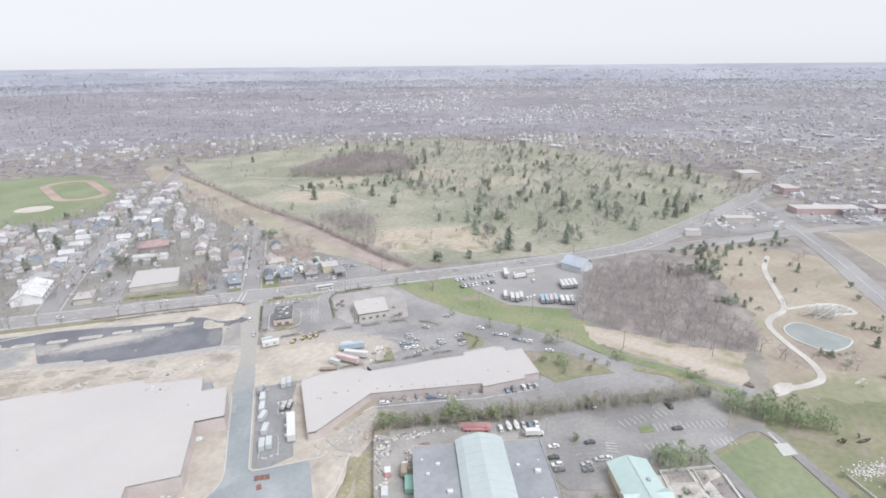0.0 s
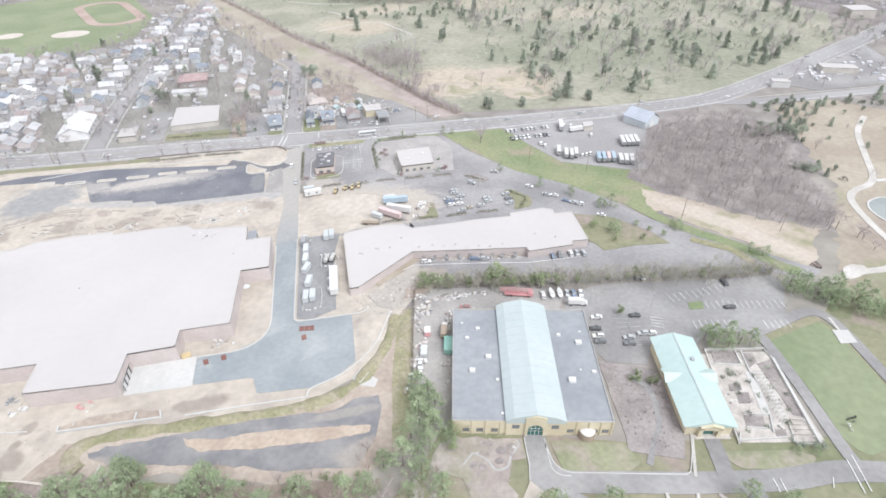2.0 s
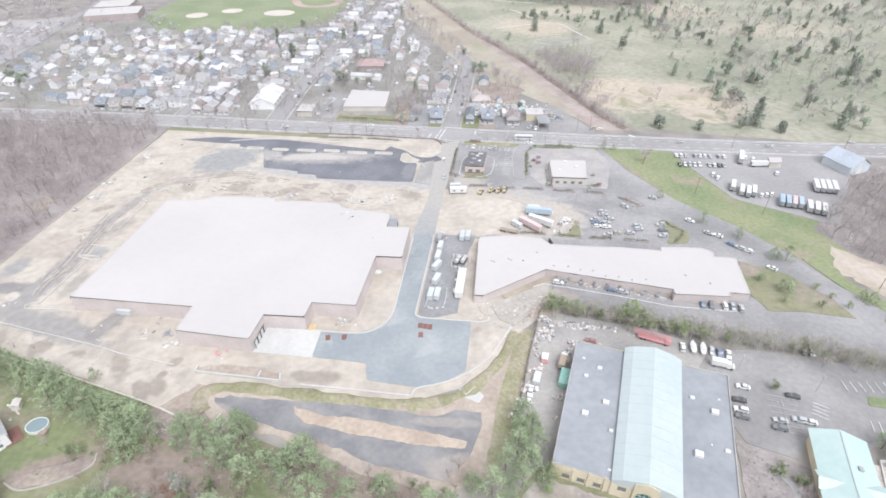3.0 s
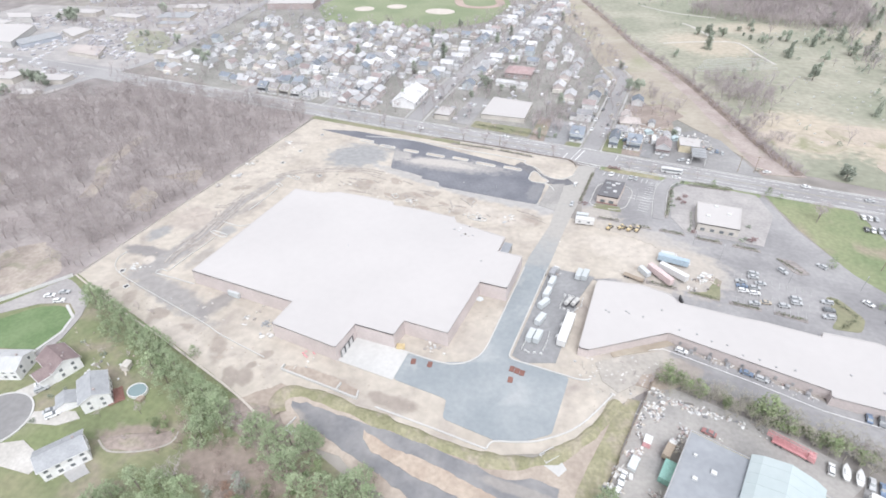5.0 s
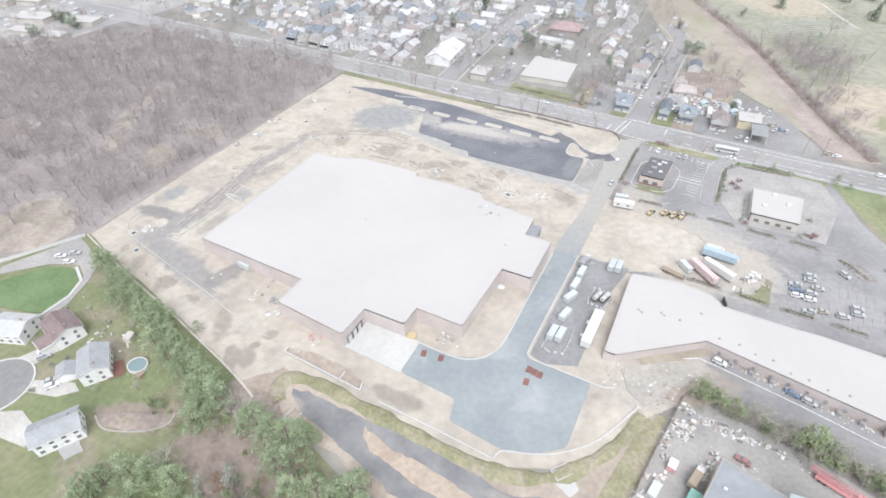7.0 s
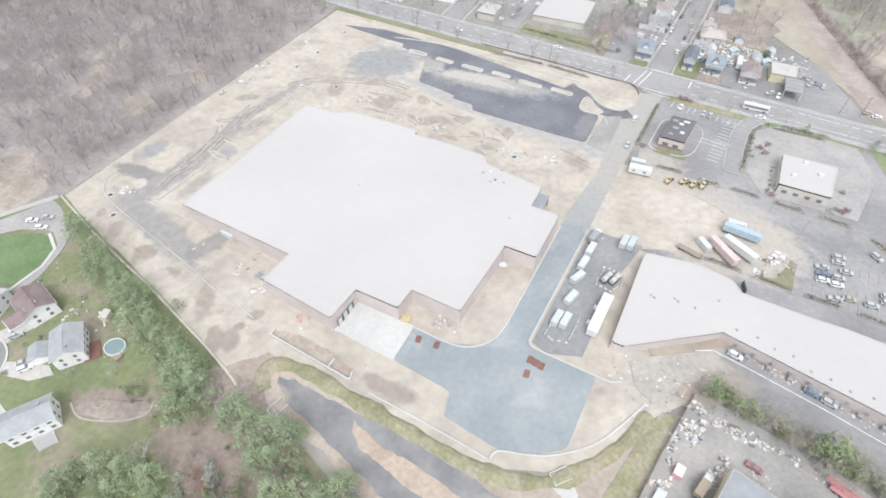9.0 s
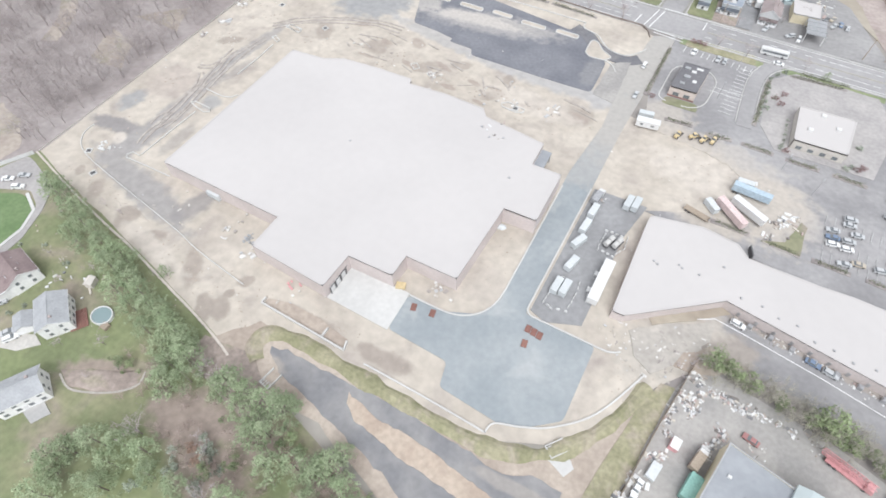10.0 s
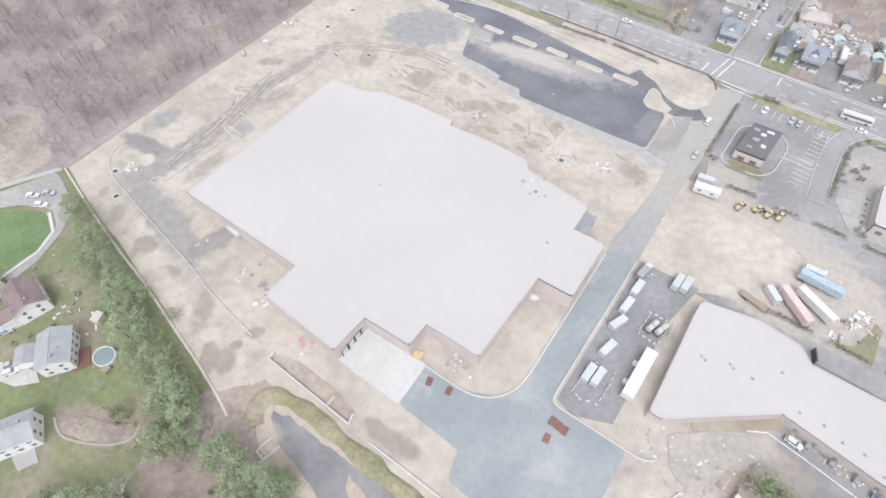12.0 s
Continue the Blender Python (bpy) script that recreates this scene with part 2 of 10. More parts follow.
M["berm_grass"] = surf("yellow_green_berm_grass", (0.245, 0.24, 0.145), (0.325, 0.305, 0.205), big=0.1, fine=0.8, grain=0.16, stain=((0.36, 0.315, 0.255), 0.14, 0.5, 0.68))
M["roof_white"] = surf("white_membrane_roof", (0.497, 0.477, 0.468), (0.52, 0.499, 0.489), big=0.02, fine=0.3, grain=0.015, rough=0.6)
M["block_wall"] = surf("pinkish_beige_block_wall", (0.52, 0.465, 0.45), (0.58, 0.52, 0.505), big=0.1, fine=1.2, grain=0.06)
M["roof_slate"] = surf("blue_grey_membrane_roof", (0.268, 0.283, 0.305), (0.318, 0.333, 0.355), big=0.05, fine=0.4, grain=0.06)
M["roof_aqua"] = surf("pale_aqua_metal_roof", (0.425, 0.542, 0.525), (0.47, 0.577, 0.56), big=0.05, fine=0.5, grain=0.04, rough=0.45)
M["roof_ice"] = surf("pale_blue_translucent_roof", (0.44, 0.503, 0.506), (0.475, 0.533, 0.536), big=0.04, fine=0.4, grain=0.03, rough=0.45)
M["cream_wall"] = surf("cream_stucco_wall", (0.57, 0.51, 0.37), (0.64, 0.58, 0.44), big=0.15, fine=1.0, grain=0.05)
M["glass"] = surf("dark_window_glass", (0.165, 0.18, 0.19), (0.21, 0.225, 0.235), rough=0.12, grain=0.05)
M["brick"] = surf("red_brick", (0.27, 0.165, 0.145), (0.33, 0.21, 0.185), fine=2, grain=0.12)
M["water"] = surf("green_grey_pond_water", (0.265, 0.295, 0.288), (0.33, 0.36, 0.35), rough=0.08, big=0.05, grain=0.05)
M["steel"] = surf("galvanised_steel", (0.42, 0.43, 0.44), (0.5, 0.5, 0.52), rough=0.45, metal=0.6)
M["dark"] = surf("dark_rubber_and_iron", (0.085, 0.085, 0.09), (0.12, 0.12, 0.125), rough=0.7)
M["red"] = surf("red_painted_steel", (0.56, 0.27, 0.28), (0.63, 0.34, 0.35), rough=0.5, fine=1.5)
M["rust"] = surf("rusty_oxide_steel", (0.20, 0.10, 0.085), (0.26, 0.135, 0.11), fine=1.5)
M["white"] = surf("white_painted_metal", (0.6, 0.6, 0.595), (0.68, 0.68, 0.675), rough=0.5, fine=1.0, grain=0.05)
M["blue"] = surf("blue_painted_steel", (0.27, 0.375, 0.475), (0.32, 0.42, 0.52), rough=0.5, fine=1.5)
M["yellow"] = surf("yellow_machine_paint", (0.56, 0.45, 0.26), (0.62, 0.51, 0.32), rough=0.5, fine=1.5)
M["wood"] = surf("weathered_timber", (0.28, 0.23, 0.18), (0.37, 0.31, 0.25), fine=2)
M["bark"] = surf("grey_brown_bark", (0.19, 0.16, 0.145), (0.26, 0.22, 0.2), fine=2, big=0.4)
M["twig"] = surf("bare_twigs", (0.365, 0.325, 0.325), (0.47, 0.42, 0.42), big=0.03, fine=0.3, grain=0.2)
M["pine"] = surf("pine_needles", (0.262, 0.326, 0.192), (0.35, 0.41, 0.262), big=0.25, fine=1.2, grain=0.12, each=0.12)
M["yew"] = surf("dark_evergreen_needles", (0.32, 0.358, 0.29), (0.41, 0.445, 0.37), big=0.2, fine=1.2, grain=0.3, each=0.25)
M["bud"] = surf("fresh_spring_leaves", (0.23, 0.29, 0.15), (0.315, 0.365, 0.215), big=0.3, fine=1.5, grain=0.25, each=0.2)
M["wall_pale"] = surf("pale_render_wall", (0.50, 0.47, 0.43), (0.57, 0.54, 0.50), big=0.12, fine=1.0, grain=0.06)
M["drive"] = surf("dusty_grey_asphalt", (0.3, 0.3, 0.298), (0.385, 0.375, 0.36), big=0.05, fine=0.5, grain=0.07)
M["scrub"] = surf("brown_scrub_ground", (0.22, 0.175, 0.15), (0.30, 0.25, 0.21), big=0.05, fine=0.4, grain=0.2)
LEAVES, GREEN = (0.295, 0.24, 0.21), (0.20, 0.235, 0.115)
M["garden_grass"] = surf("garden_grass_with_leaf_litter", (0.175, 0.203, 0.105), (0.252, 0.25, 0.152), big=0.05, fine=0.5, grain=0.14, stain=((0.30, 0.255, 0.215), 0.05, 0.54, 0.74), smears=((LEAVES, -76, -70, 20, 11, 8, 0.95), (LEAVES, -62, -80, 17, 11, 20, 0.9), (LEAVES, -110, -72, 17, 7, 18, 0.9), (LEAVES, -58, -66, 12, 8, 0, 0.8), (LEAVES, -20, -68, 36, 12, -12, 0.85), (LEAVES, 12, -74, 26, 13, 0, 0.85), (LEAVES, -135, -56, 14, 6, -20, 0.5), (LEAVES, -100, -92, 22, 9, 0, 0.5), (GREEN, -84, -90, 26, 10, 10, 0.7), (GREEN, -118, -60, 16, 8, -10, 0.6), (GREEN, -140, -86, 26, 12, 0, 0.7), (GREEN, -34, -86, 30, 8, 0, 0.5)))
M["town_ground"] = surf("trodden_town_lawns", (0.235, 0.23, 0.21), (0.31, 0.3, 0.28), big=0.03, fine=0.4, grain=0.16)
M["roof_dark"] = surf("dark_ballast_roof", (0.148, 0.146, 0.156), (0.195, 0.192, 0.202), fine=1.0)
M["path"] = surf("grey_concrete_pavement", (0.38, 0.375, 0.37), (0.45, 0.44, 0.43), big=0.1, fine=1, grain=0.08)
# woodland floor far off, with violet-grey haze mixed into its colour
M["hazy_far_ground"] = surf("far_woodland_with_haze", (0.255, 0.245, 0.27), (0.315, 0.305, 0.335), big=0.002, fine=0.02, grain=0.2)
M["leaf_bed"] = surf("brown_leaf_bed", (0.27, 0.225, 0.20), (0.36, 0.305, 0.27), big=0.09, fine=0.8, grain=0.18, stain=((0.235, 0.24, 0.14), 0.09, 0.55, 0.75))
M["path_sand"] = surf("pale_gravel_path", (0.47, 0.45, 0.42), (0.56, 0.54, 0.51), big=0.08, fine=1.0, grain=0.1)
# land near the horizon: blue air haze painted into the base colour
M["hazy_far_land"] = surf("far_land_tinted_by_haze", (0.32, 0.335, 0.395), (0.39, 0.405, 0.46), big=0.0012, fine=0.006, grain=0.1)
M["bar_sand"] = surf("orange_brown_sand_bar", (0.40, 0.325, 0.265), (0.48, 0.405, 0.335), big=0.1, fine=0.6, grain=0.12)
M["dust"] = surf("dusty_tan_hardstanding", (0.375, 0.35, 0.32), (0.455, 0.425, 0.385), big=0.07, fine=0.6, grain=0.1)
M["field_grass"] = surf("pale_sports_grass", (0.205, 0.245, 0.145), (0.255, 0.285, 0.18), big=0.02, fine=0.3, grain=0.1)
M["rest_wall"] = surf("pinkish_tan_render", (0.54, 0.47, 0.43), (0.6, 0.53, 0.49), big=0.15, fine=1.0, grain=0.06)
M["paved"] = surf("pinkish_pale_paving", (0.34, 0.325, 0.32), (0.41, 0.39, 0.38), big=0.06, fine=0.7, grain=0.1)
M["brick_pale"] = surf("weathered_far_brick", (0.37, 0.315, 0.305), (0.44, 0.38, 0.365), fine=1.0, grain=0.1)
M["white_stone"] = islands("white_and_grey_stones", [(0.72, 0.71, 0.70), (0.5, 0.49, 0.48), (0.78, 0.78, 0.77), (0.36, 0.34, 0.33), (0.66, 0.65, 0.64)])
M["field_soil"] = surf("bare_tan_field", (0.40, 0.345, 0.285), (0.48, 0.42, 0.355), big=0.03, fine=0.4, grain=0.1, stain=((0.29, 0.285, 0.19), 0.05, 0.52, 0.68), smears=(((0.50, 0.45, 0.395), 211, 32, 46, 9, -55, 0.85), ((0.50, 0.45, 0.395), 226, 2, 26, 8, -55, 0.8)))
M["park_tan"] = surf("dry_park_grass", (0.335, 0.29, 0.235), (0.405, 0.36, 0.295), big=0.03, fine=0.3, grain=0.09, smears=(((0.30, 0.255, 0.22), 295, -2, 36, 20, 0, 0.8), ((0.25, 0.26, 0.165), 261, -35, 50, 22, 0, 0.8), ((0.28, 0.28, 0.19), 286, 43, 20, 20, 0, 0.6), ((0.27, 0.27, 0.20), 403, 71, 22, 10, 20, 0.5)))
M["sand_pale"] = surf("pale_dry_sand", (0.52, 0.475, 0.425), (0.58, 0.535, 0.485), big=0.1, fine=0.8, grain=0.08)
M["rail_bed"] = surf("reddish_brown_old_trackbed", (0.335, 0.28, 0.262), (0.405, 0.35, 0.325), big=0.06, fine=0.5, grain=0.12, stain=((0.29, 0.27, 0.225), 0.07, 0.54, 0.74))
M["glade_soil"] = surf("brown_leafy_clearing", (0.335, 0.29, 0.255), (0.415, 0.365, 0.32), big=0.08, fine=0.5, grain=0.14, stain=((0.29, 0.27, 0.215), 0.09, 0.52, 0.7))
M["wood_twig"] = surf("pale_grey_woodland_twigs", (0.34, 0.304, 0.298), (0.44, 0.398, 0.39), big=0.09, fine=0.35, grain=0.14)
M["oak_twig"] = surf("dark_grey_brown_woodland_twigs", (0.325, 0.292, 0.283), (0.415, 0.375, 0.366), big=0.09, fine=0.35, grain=0.14)
M["hall_grass"] = surf("thin_worn_lawn", (0.225, 0.245, 0.15), (0.295, 0.305, 0.2), big=0.06, fine=0.6, grain=0.12, stain=((0.335, 0.30, 0.25), 0.09, 0.48, 0.66))
M["court_mulch"] = surf("grey_brown_court_mulch", (0.265, 0.24, 0.235), (0.335, 0.305, 0.298), big=0.1, fine=0.9, grain=0.14)
M["court_stems"] = surf("dry_brown_stems", (0.255, 0.222, 0.216), (0.33, 0.29, 0.282), big=0.3, fine=1.5, grain=0.2)
M["lane_twig"] = surf("olive_grey_budding_twigs", (0.36, 0.345, 0.285), (0.45, 0.43, 0.365), big=0.09, fine=0.35, grain=0.14)
M["front_soil"] = surf("trodden_pinkish_soil", (0.33, 0.29, 0.268), (0.405, 0.365, 0.335), big=0.12, fine=0.7, grain=0.1, stain=((0.285, 0.275, 0.205), 0.08, 0.5, 0.72))
M["roof_mid"] = surf("mid_grey_house_shingles", (0.335, 0.345, 0.36), (0.385, 0.395, 0.41), big=0.3, fine=1.6, grain=0.08)

# ---------------------------------------------------------------- building blocks


def mesh_of(bm, name, mat, smooth=False):
    me = bpy.data.meshes.new(name)
    bm.normal_update()
    bm.to_mesh(me)
    bm.free()
    for m in (mat if isinstance(mat, (list, tuple)) else (mat,)):
        me.materials.append(m)
    if smooth:
        for f in me.polygons:
            f.use_smooth = True
    return me


def part(name, bm, mat, parent=None, label="", m=None):
    """One mesh object, under a thing or a part, or at top level."""
    me = bm if isinstance(bm, bpy.types.Mesh) else mesh_of(bm, name, mat)
    ob = new(name, me)
    if m is not None:
        ob.matrix_basis = m
    ob.parent = parent
    return tagged(ob, label)


def thing(name, label, category, m=None, group="", kind=""):
    ob = new(name)
    ob.empty_display_size = 0.5
    if m is not None:
        ob.matrix_basis = m
    return tagged(ob, label, category, group, kind)


def box(bm, x0, y0, z0, x1, y1, z1, turn=None, mi=0):
    v = [bm.verts.new((x, y, z)) for z in (z0, z1) for x, y in ((x0, y0), (x1, y0), (x1, y1), (x0, y1))]
    fs = [bm.faces.new([v[i] for i in q]) for q in ((3, 2, 1, 0), (4, 5, 6, 7), (0, 1, 5, 4), (1, 2, 6, 5), (2, 3, 7, 6), (3, 0, 4, 7))]
    for f in fs:
        f.material_index = mi
    if turn is not None:
        for w in v:
            w.co = turn @ w.co
    return v


def boxes(*specs):
    bm = bmesh.new()
    for s in specs:
        box(bm, *s)
    return bm


def ccw(poly):
    a = sum(p[0] * q[1] - q[0] * p[1] for p, q in zip(poly, list(poly[1:]) + [poly[0]]))
    return list(poly) if a > 0 else list(poly)[::-1]


def prism(poly, z0, z1, bm=None):
    bm = bm or bmesh.new()
    poly = ccw(poly)
    lo = [bm.verts.new((x, y, z0)) for x, y in poly]
    hi = [bm.verts.new((x, y, z1)) for x, y in poly]
    top = bm.faces.new(hi)
    top.normal_update()
    bm.faces.new(lo[::-1])
    for i in range(len(poly)):
        j = (i + 1) % len(poly)
        bm.faces.new((lo[i], lo[j], hi[j], hi[i]))
    bmesh.ops.triangulate(bm, faces=[top])
    return bm


def rounded(poly, r, n=4):
    """The outline with its corners cut round at about r metres."""
    out = []
    for i, p in enumerate(poly):
        a, b, c = Vector(poly[i - 1]), Vector(p), Vector(poly[(i + 1) % len(poly)])
        u, w = a - b, c - b
        d1, d2 = min(r, u.length * 0.45), min(r, w.length * 0.45)
        s, e = b + u.normalized() * d1, b + w.normalized() * d2
        for k in range(n + 1):
            t = k / n
            out.append(tuple(s * (1 - t) ** 2 + b * 2 * t * (1 - t) + e * t ** 2))
    return out


def ragged(poly, amp, step, seed=1):
    """The outline with an uneven, natural edge."""
    out = []
    for i, p in enumerate(poly):
        q = poly[(i + 1) % len(poly)]
        n = max(1, int(math.dist(p, q) / step))
        for k in range(n):
            x, y = p[0] + (q[0] - p[0]) * k / n, p[1] + (q[1] - p[1]) * k / n
            w = noise.noise_vector((x * 0.9 / step, y * 0.9 / step, seed * 7.3))
            out.append((x + w.x * amp, y + w.y * amp))
    return out


def smooth_line(pts, n=6):
    """A curve through the points."""
    out = []
    for i in range(len(pts) - 1):
        p0, p1, p2, p3 = (Vector(pts[max(0, min(len(pts) - 1, j))]) for j in (i - 1, i, i + 1, i + 2))
        for k in range(n):
            t = k / n
            out.append(tuple(0.5 * (2 * p1 + (p2 - p0) * t + (2 * p0 - 5 * p1 + 4 * p2 - p3) * t * t + (3 * p1 - p0 - 3 * p2 + p3) * t ** 3)))
    return out + [tuple(pts[-1])]


def band(pts, w0, w1, z0, z1, bm=None):
    """A strip along a line, from w0 to w1 metres to its left, z0 to z1 high."""
    bm = bm or bmesh.new()
    rows = []
    for i, p in enumerate(pts):
        a, b = Vector(pts[max(0, i - 1)][:2]), Vector(pts[min(len(pts) - 1, i + 1)][:2])
        d = (b - a).normalized()
        nrm = Vector((-d.y, d.x))
        q0, q1 = Vector(p[:2]) + nrm * w0, Vector(p[:2]) + nrm * w1
        rows.append([bm.verts.new((*q, z)) for q, z in ((q0, z0), (q1, z0), (q1, z1), (q0, z1))])
    for a, b in zip(rows, rows[1:]):
        for i, j in ((0, 3), (3, 2), (2, 1), (1, 0)):
            bm.faces.new((a[i], b[i], b[j], a[j]))
    bm.faces.new(rows[0])
    bm.faces.new(rows[-1][::-1])
    bmesh.ops.recalc_face_normals(bm, faces=bm.faces[:])
    return bm


def inside(x, y, poly):
    c = False
    for (x0, y0), (x1, y1) in zip(poly, list(poly[1:]) + [poly[0]]):
        if (y0 > y) != (y1 > y) and x < (x1 - x0) * (y - y0) / (y1 - y0) + x0:
            c = not c
    return c


LEVEL = [0]


def level(z):
    """Every sheet lies a hair above the one before it."""
    LEVEL[0] += 1
    return z + 0.0006 * LEVEL[0]


def patch(name, poly, z, mat, label, category, depth=0.6, kind="structure"):
    z = level(z)
    return tagged(part(name, prism(poly, z - depth, z), mat), label, category, kind=kind)


def lay(name, pts, w0, w1, z, mat, label, category, depth=0.6):
    z = level(z)
    return tagged(part(name, band(pts, w0, w1, z - depth, z), mat), label, category, kind="structure")

# ---------------------------------------------------------------- ground
CX, CY, EYE, REACH = 12.0, -120.0, 153.0, 2400.0


def lie(x, y):
    """The land is level for some kilometres and then rises slowly to the far woods at eye height."""
    r = math.hypot(x - CX, y - CY)
    if r < REACH:
        return x, y, 0.0
    d = 2 * REACH - REACH * REACH / r
    return CX + (x - CX) * d / r, CY + (y - CY) * d / r, EYE * (1 - d / r)


steps = [0, 60, 130, 200, 300, 420, 560, 720, 900, 1200, 1500, 1900, 2400, 3000, 4000, 5500, 8000, 12000, 20000, 50000]
bm = bmesh.new()
rings = [[bm.verts.new(lie(CX + r * math.cos(a * math.tau / 96), CY + r * math.sin(a * math.tau / 96))) for a in range(96)] for r in steps[1:]]
mid = bm.verts.new((CX, CY, 0))
for a in range(96):
    b = (a + 1) % 96
    bm.faces.new((mid, rings[0][a], rings[0][b]))
    for r0, r1 in zip(rings, rings[1:]):
        bm.faces.new((r0[a], r1[a], r1[b], r0[b]))
# outer rings take the two colours that have distance haze painted in
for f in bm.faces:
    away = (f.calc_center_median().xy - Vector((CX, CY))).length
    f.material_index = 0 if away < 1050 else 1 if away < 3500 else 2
tagged(part("ground", bm, [M["ground"], M["hazy_far_ground"], M["hazy_far_land"]]), "winter-brown grass and woodland ground reaching the horizon", "ground", kind="structure")

# layers of the ground, each a little above the last
Z1, Z2, Z3 = 0.04, 0.15, 0.26
patch("dirt_ground", ragged([(-205, -16), (-141, -34), (-88, -49), (-68, -40), (0, -37), (22, -28), (39, 0), (50, 12), (52, 32), (50, 60), (58, 92), (60, 104), (-2, 112), (-6, 172), (-14, 176), (-60, 181), (-120, 184), (-201, 186)], 0.6, 6),
      Z1, M["dirt"], "pale sandy graded soil of the building site", "soil")
patch("parking_lot", [(18, 64), (56, 60), (140, 54), (165, 66), (152, 84), (128, 108), (108, 140), (97, 168), (90, 174), (4, 174), (3, 128), (5, 116)] + ragged([(8, 108), (24, 106), (40, 102), (50, 94), (50, 84), (42, 74), (30, 69)], 2.4, 2.0, 5)[:-23], Z2, M["asphalt_dusty"], "worn grey asphalt shopping centre car park", "car park")
patch("back_lane", [(49, 35), (104, 27), (104, 24), (136, 26), (140, 30), (140, 54), (165, 66), (180, 38), (214, 2), (232, -18), (222, -22), (208, -13), (131, -1), (86, 8), (50, 16), (46, 22)], Z2, M["asphalt_dusty"], "grey asphalt service lane behind the shops", "lane")
patch("easement_grass", ragged([(96, 174), (138, 172), (150, 144), (162, 120), (200, 90), (201, 70), (192, 52), (182, 42), (168, 64), (152, 84), (128, 108), (110, 140)], 0.8, 6), Z1, M["grass"], "green grass strip under the power line", "grass")
patch("truck_yard", [(140, 173), (240, 176), (238, 145), (204, 88), (160, 112), (148, 144)], Z2, M["road"], "grey asphalt truck yard", "yard")
patch("woodland_floor", ragged([(231.6, 144.4), (283.9, 163.2), (320.2, 136.7), (318.2, 96), (293.2, 61.4), (282.1, 19), (263.7, 6.2), (233.9, 21.5), (214, 41.6), (194.8, 70.1), (188.9, 82.1)], 4, 5), Z1, M["mulch"], "brown leaf litter under bare trees", "soil")
patch("tan_field", ragged([(190.2, 71.8), (216.7, 45.1), (236.1, 23.8), (259.2, 10.9), (244.3, 1.3), (235.1, -11.5), (224.9, -13), (218.6, -5.7), (211.7, 12.9), (196.1, 30.3), (183.9, 50.7)], 3.0, 3.0), Z1 + 0.05, M["field_soil"], "pale tan bare field", "soil")
patch("park_ground", ragged([(264, 8), (300, 45), (330, 110), (352, 158), (400, 166), (440, 110), (392, 26), (330, -60), (262, -40), (240, -20)], 4, 4), Z1 + 0.012, M["park_tan"], "dry tan grass of the sculpture park", "grass")
patch("park_lawn", ragged([(175, -46), (212, -41), (240, -22), (330, -60), (300, -160), (-20, -190), (-40, -110), (30, -75), (44, -58), (100, -78), (118, -82), (140, -84), (166, -92)], 0.8, 8), Z1 - 0.012, M["park_grass"], "green-brown lawn round the park roads", "lawn")
patch("lawn", rounded([(177, -50), (204.5, -45.5), (205.5, -54), (203, -72), (197.5, -98), (172, -101), (169, -95), (174, -74)], 2.5), Z2, M["field_grass"], "green rectangular lawn with sculptures", "lawn")
patch("hall_car_park", [(110, -5), (128, -3), (207, -16), (206, -24), (192, -41), (176, -46), (157, -40), (146, -46), (134, -38), (124, -50), (110, -45), (104, -24)], Z2, M["asphalt"], "grey asphalt car park beside the halls", "car park")
patch("hall_yard", [(49, 13), (86, 6), (112, -3), (98, -22), (60, -10), (47, -60), (41, -58), (38, -30), (38, -12)], Z2, M["gravel"], "gravel storage yard beside the hall", "yard")
patch("left_gardens", ragged([(-206, -14.5), (-175, -23), (-141, -31.4), (-113, -38.6), (-88, -46), (-66, -51), (-30, -62), (0, -68), (20, -72), (12, -210), (-120, -240), (-280, -200), (-300, -110), (-236, -62)], 0.8, 8), Z1, M["garden_grass"], "green back gardens of the houses", "grass")
patch("left_woodland_floor", ragged([(-204, -14), (-236, -62), (-330, -120), (-520, -60), (-600, 60), (-460, 114), (-432, 144), (-392, 162), (-384, 184), (-365, 192), (-203, 188)], 0.5, 12), Z1, M["leaf_litter"], "brown leaf litter under bare trees", "soil")
patch("cemetery_grass", ragged([(122, 204), (95, 266), (56, 355), (5, 452), (-24, 522), (-64, 615), (-110, 800), (60, 900), (360, 930), (520, 780), (628, 400), (540, 296), (430, 238), (375, 212), (330, 196), (240, 190)], 3, 20), Z1, M["cem_grass"], "patchy green and tan cemetery grass", "grass")
patch("rail_corridor", ragged([(100, 199), (72, 241), (48, 268), (18, 301), (-5, 334), (-25, 387), (-52, 462), (-83, 525), (-136, 656), (-163, 767), (-150, 800), (-128, 800), (-119, 729), (-66, 613), (-26, 520), (4, 448), (31, 398), (54, 353), (74, 304), (91, 262), (104, 232), (119, 202)], 2, 12), Z2, M["dry_grass"], "tan dry grass of the disused railway strip", "grass")
RAIL = smooth_line([(-130, 755), (-119, 729), (-66, 613), (-26, 520), (4, 448), (31, 398), (54, 353), (74, 304), (91, 262), (104, 232), (118, 204)], 5)
patch("rail_bed", ragged([(97, 199), (88, 222), (76, 258), (57, 311), (34, 364), (5, 431), (10, 440), (34, 394), (57, 350), (77, 303), (94, 262), (107, 232), (121, 203)], 1.6, 5), Z2 + 0.012, M["rail_bed"], "reddish-brown bed of the old railway line", "soil")
lay("scrub_strip", RAIL, -3.2, 3.4, Z2 + 0.02, M["scrub"], "brown scrub ground along the old railway line", "soil")
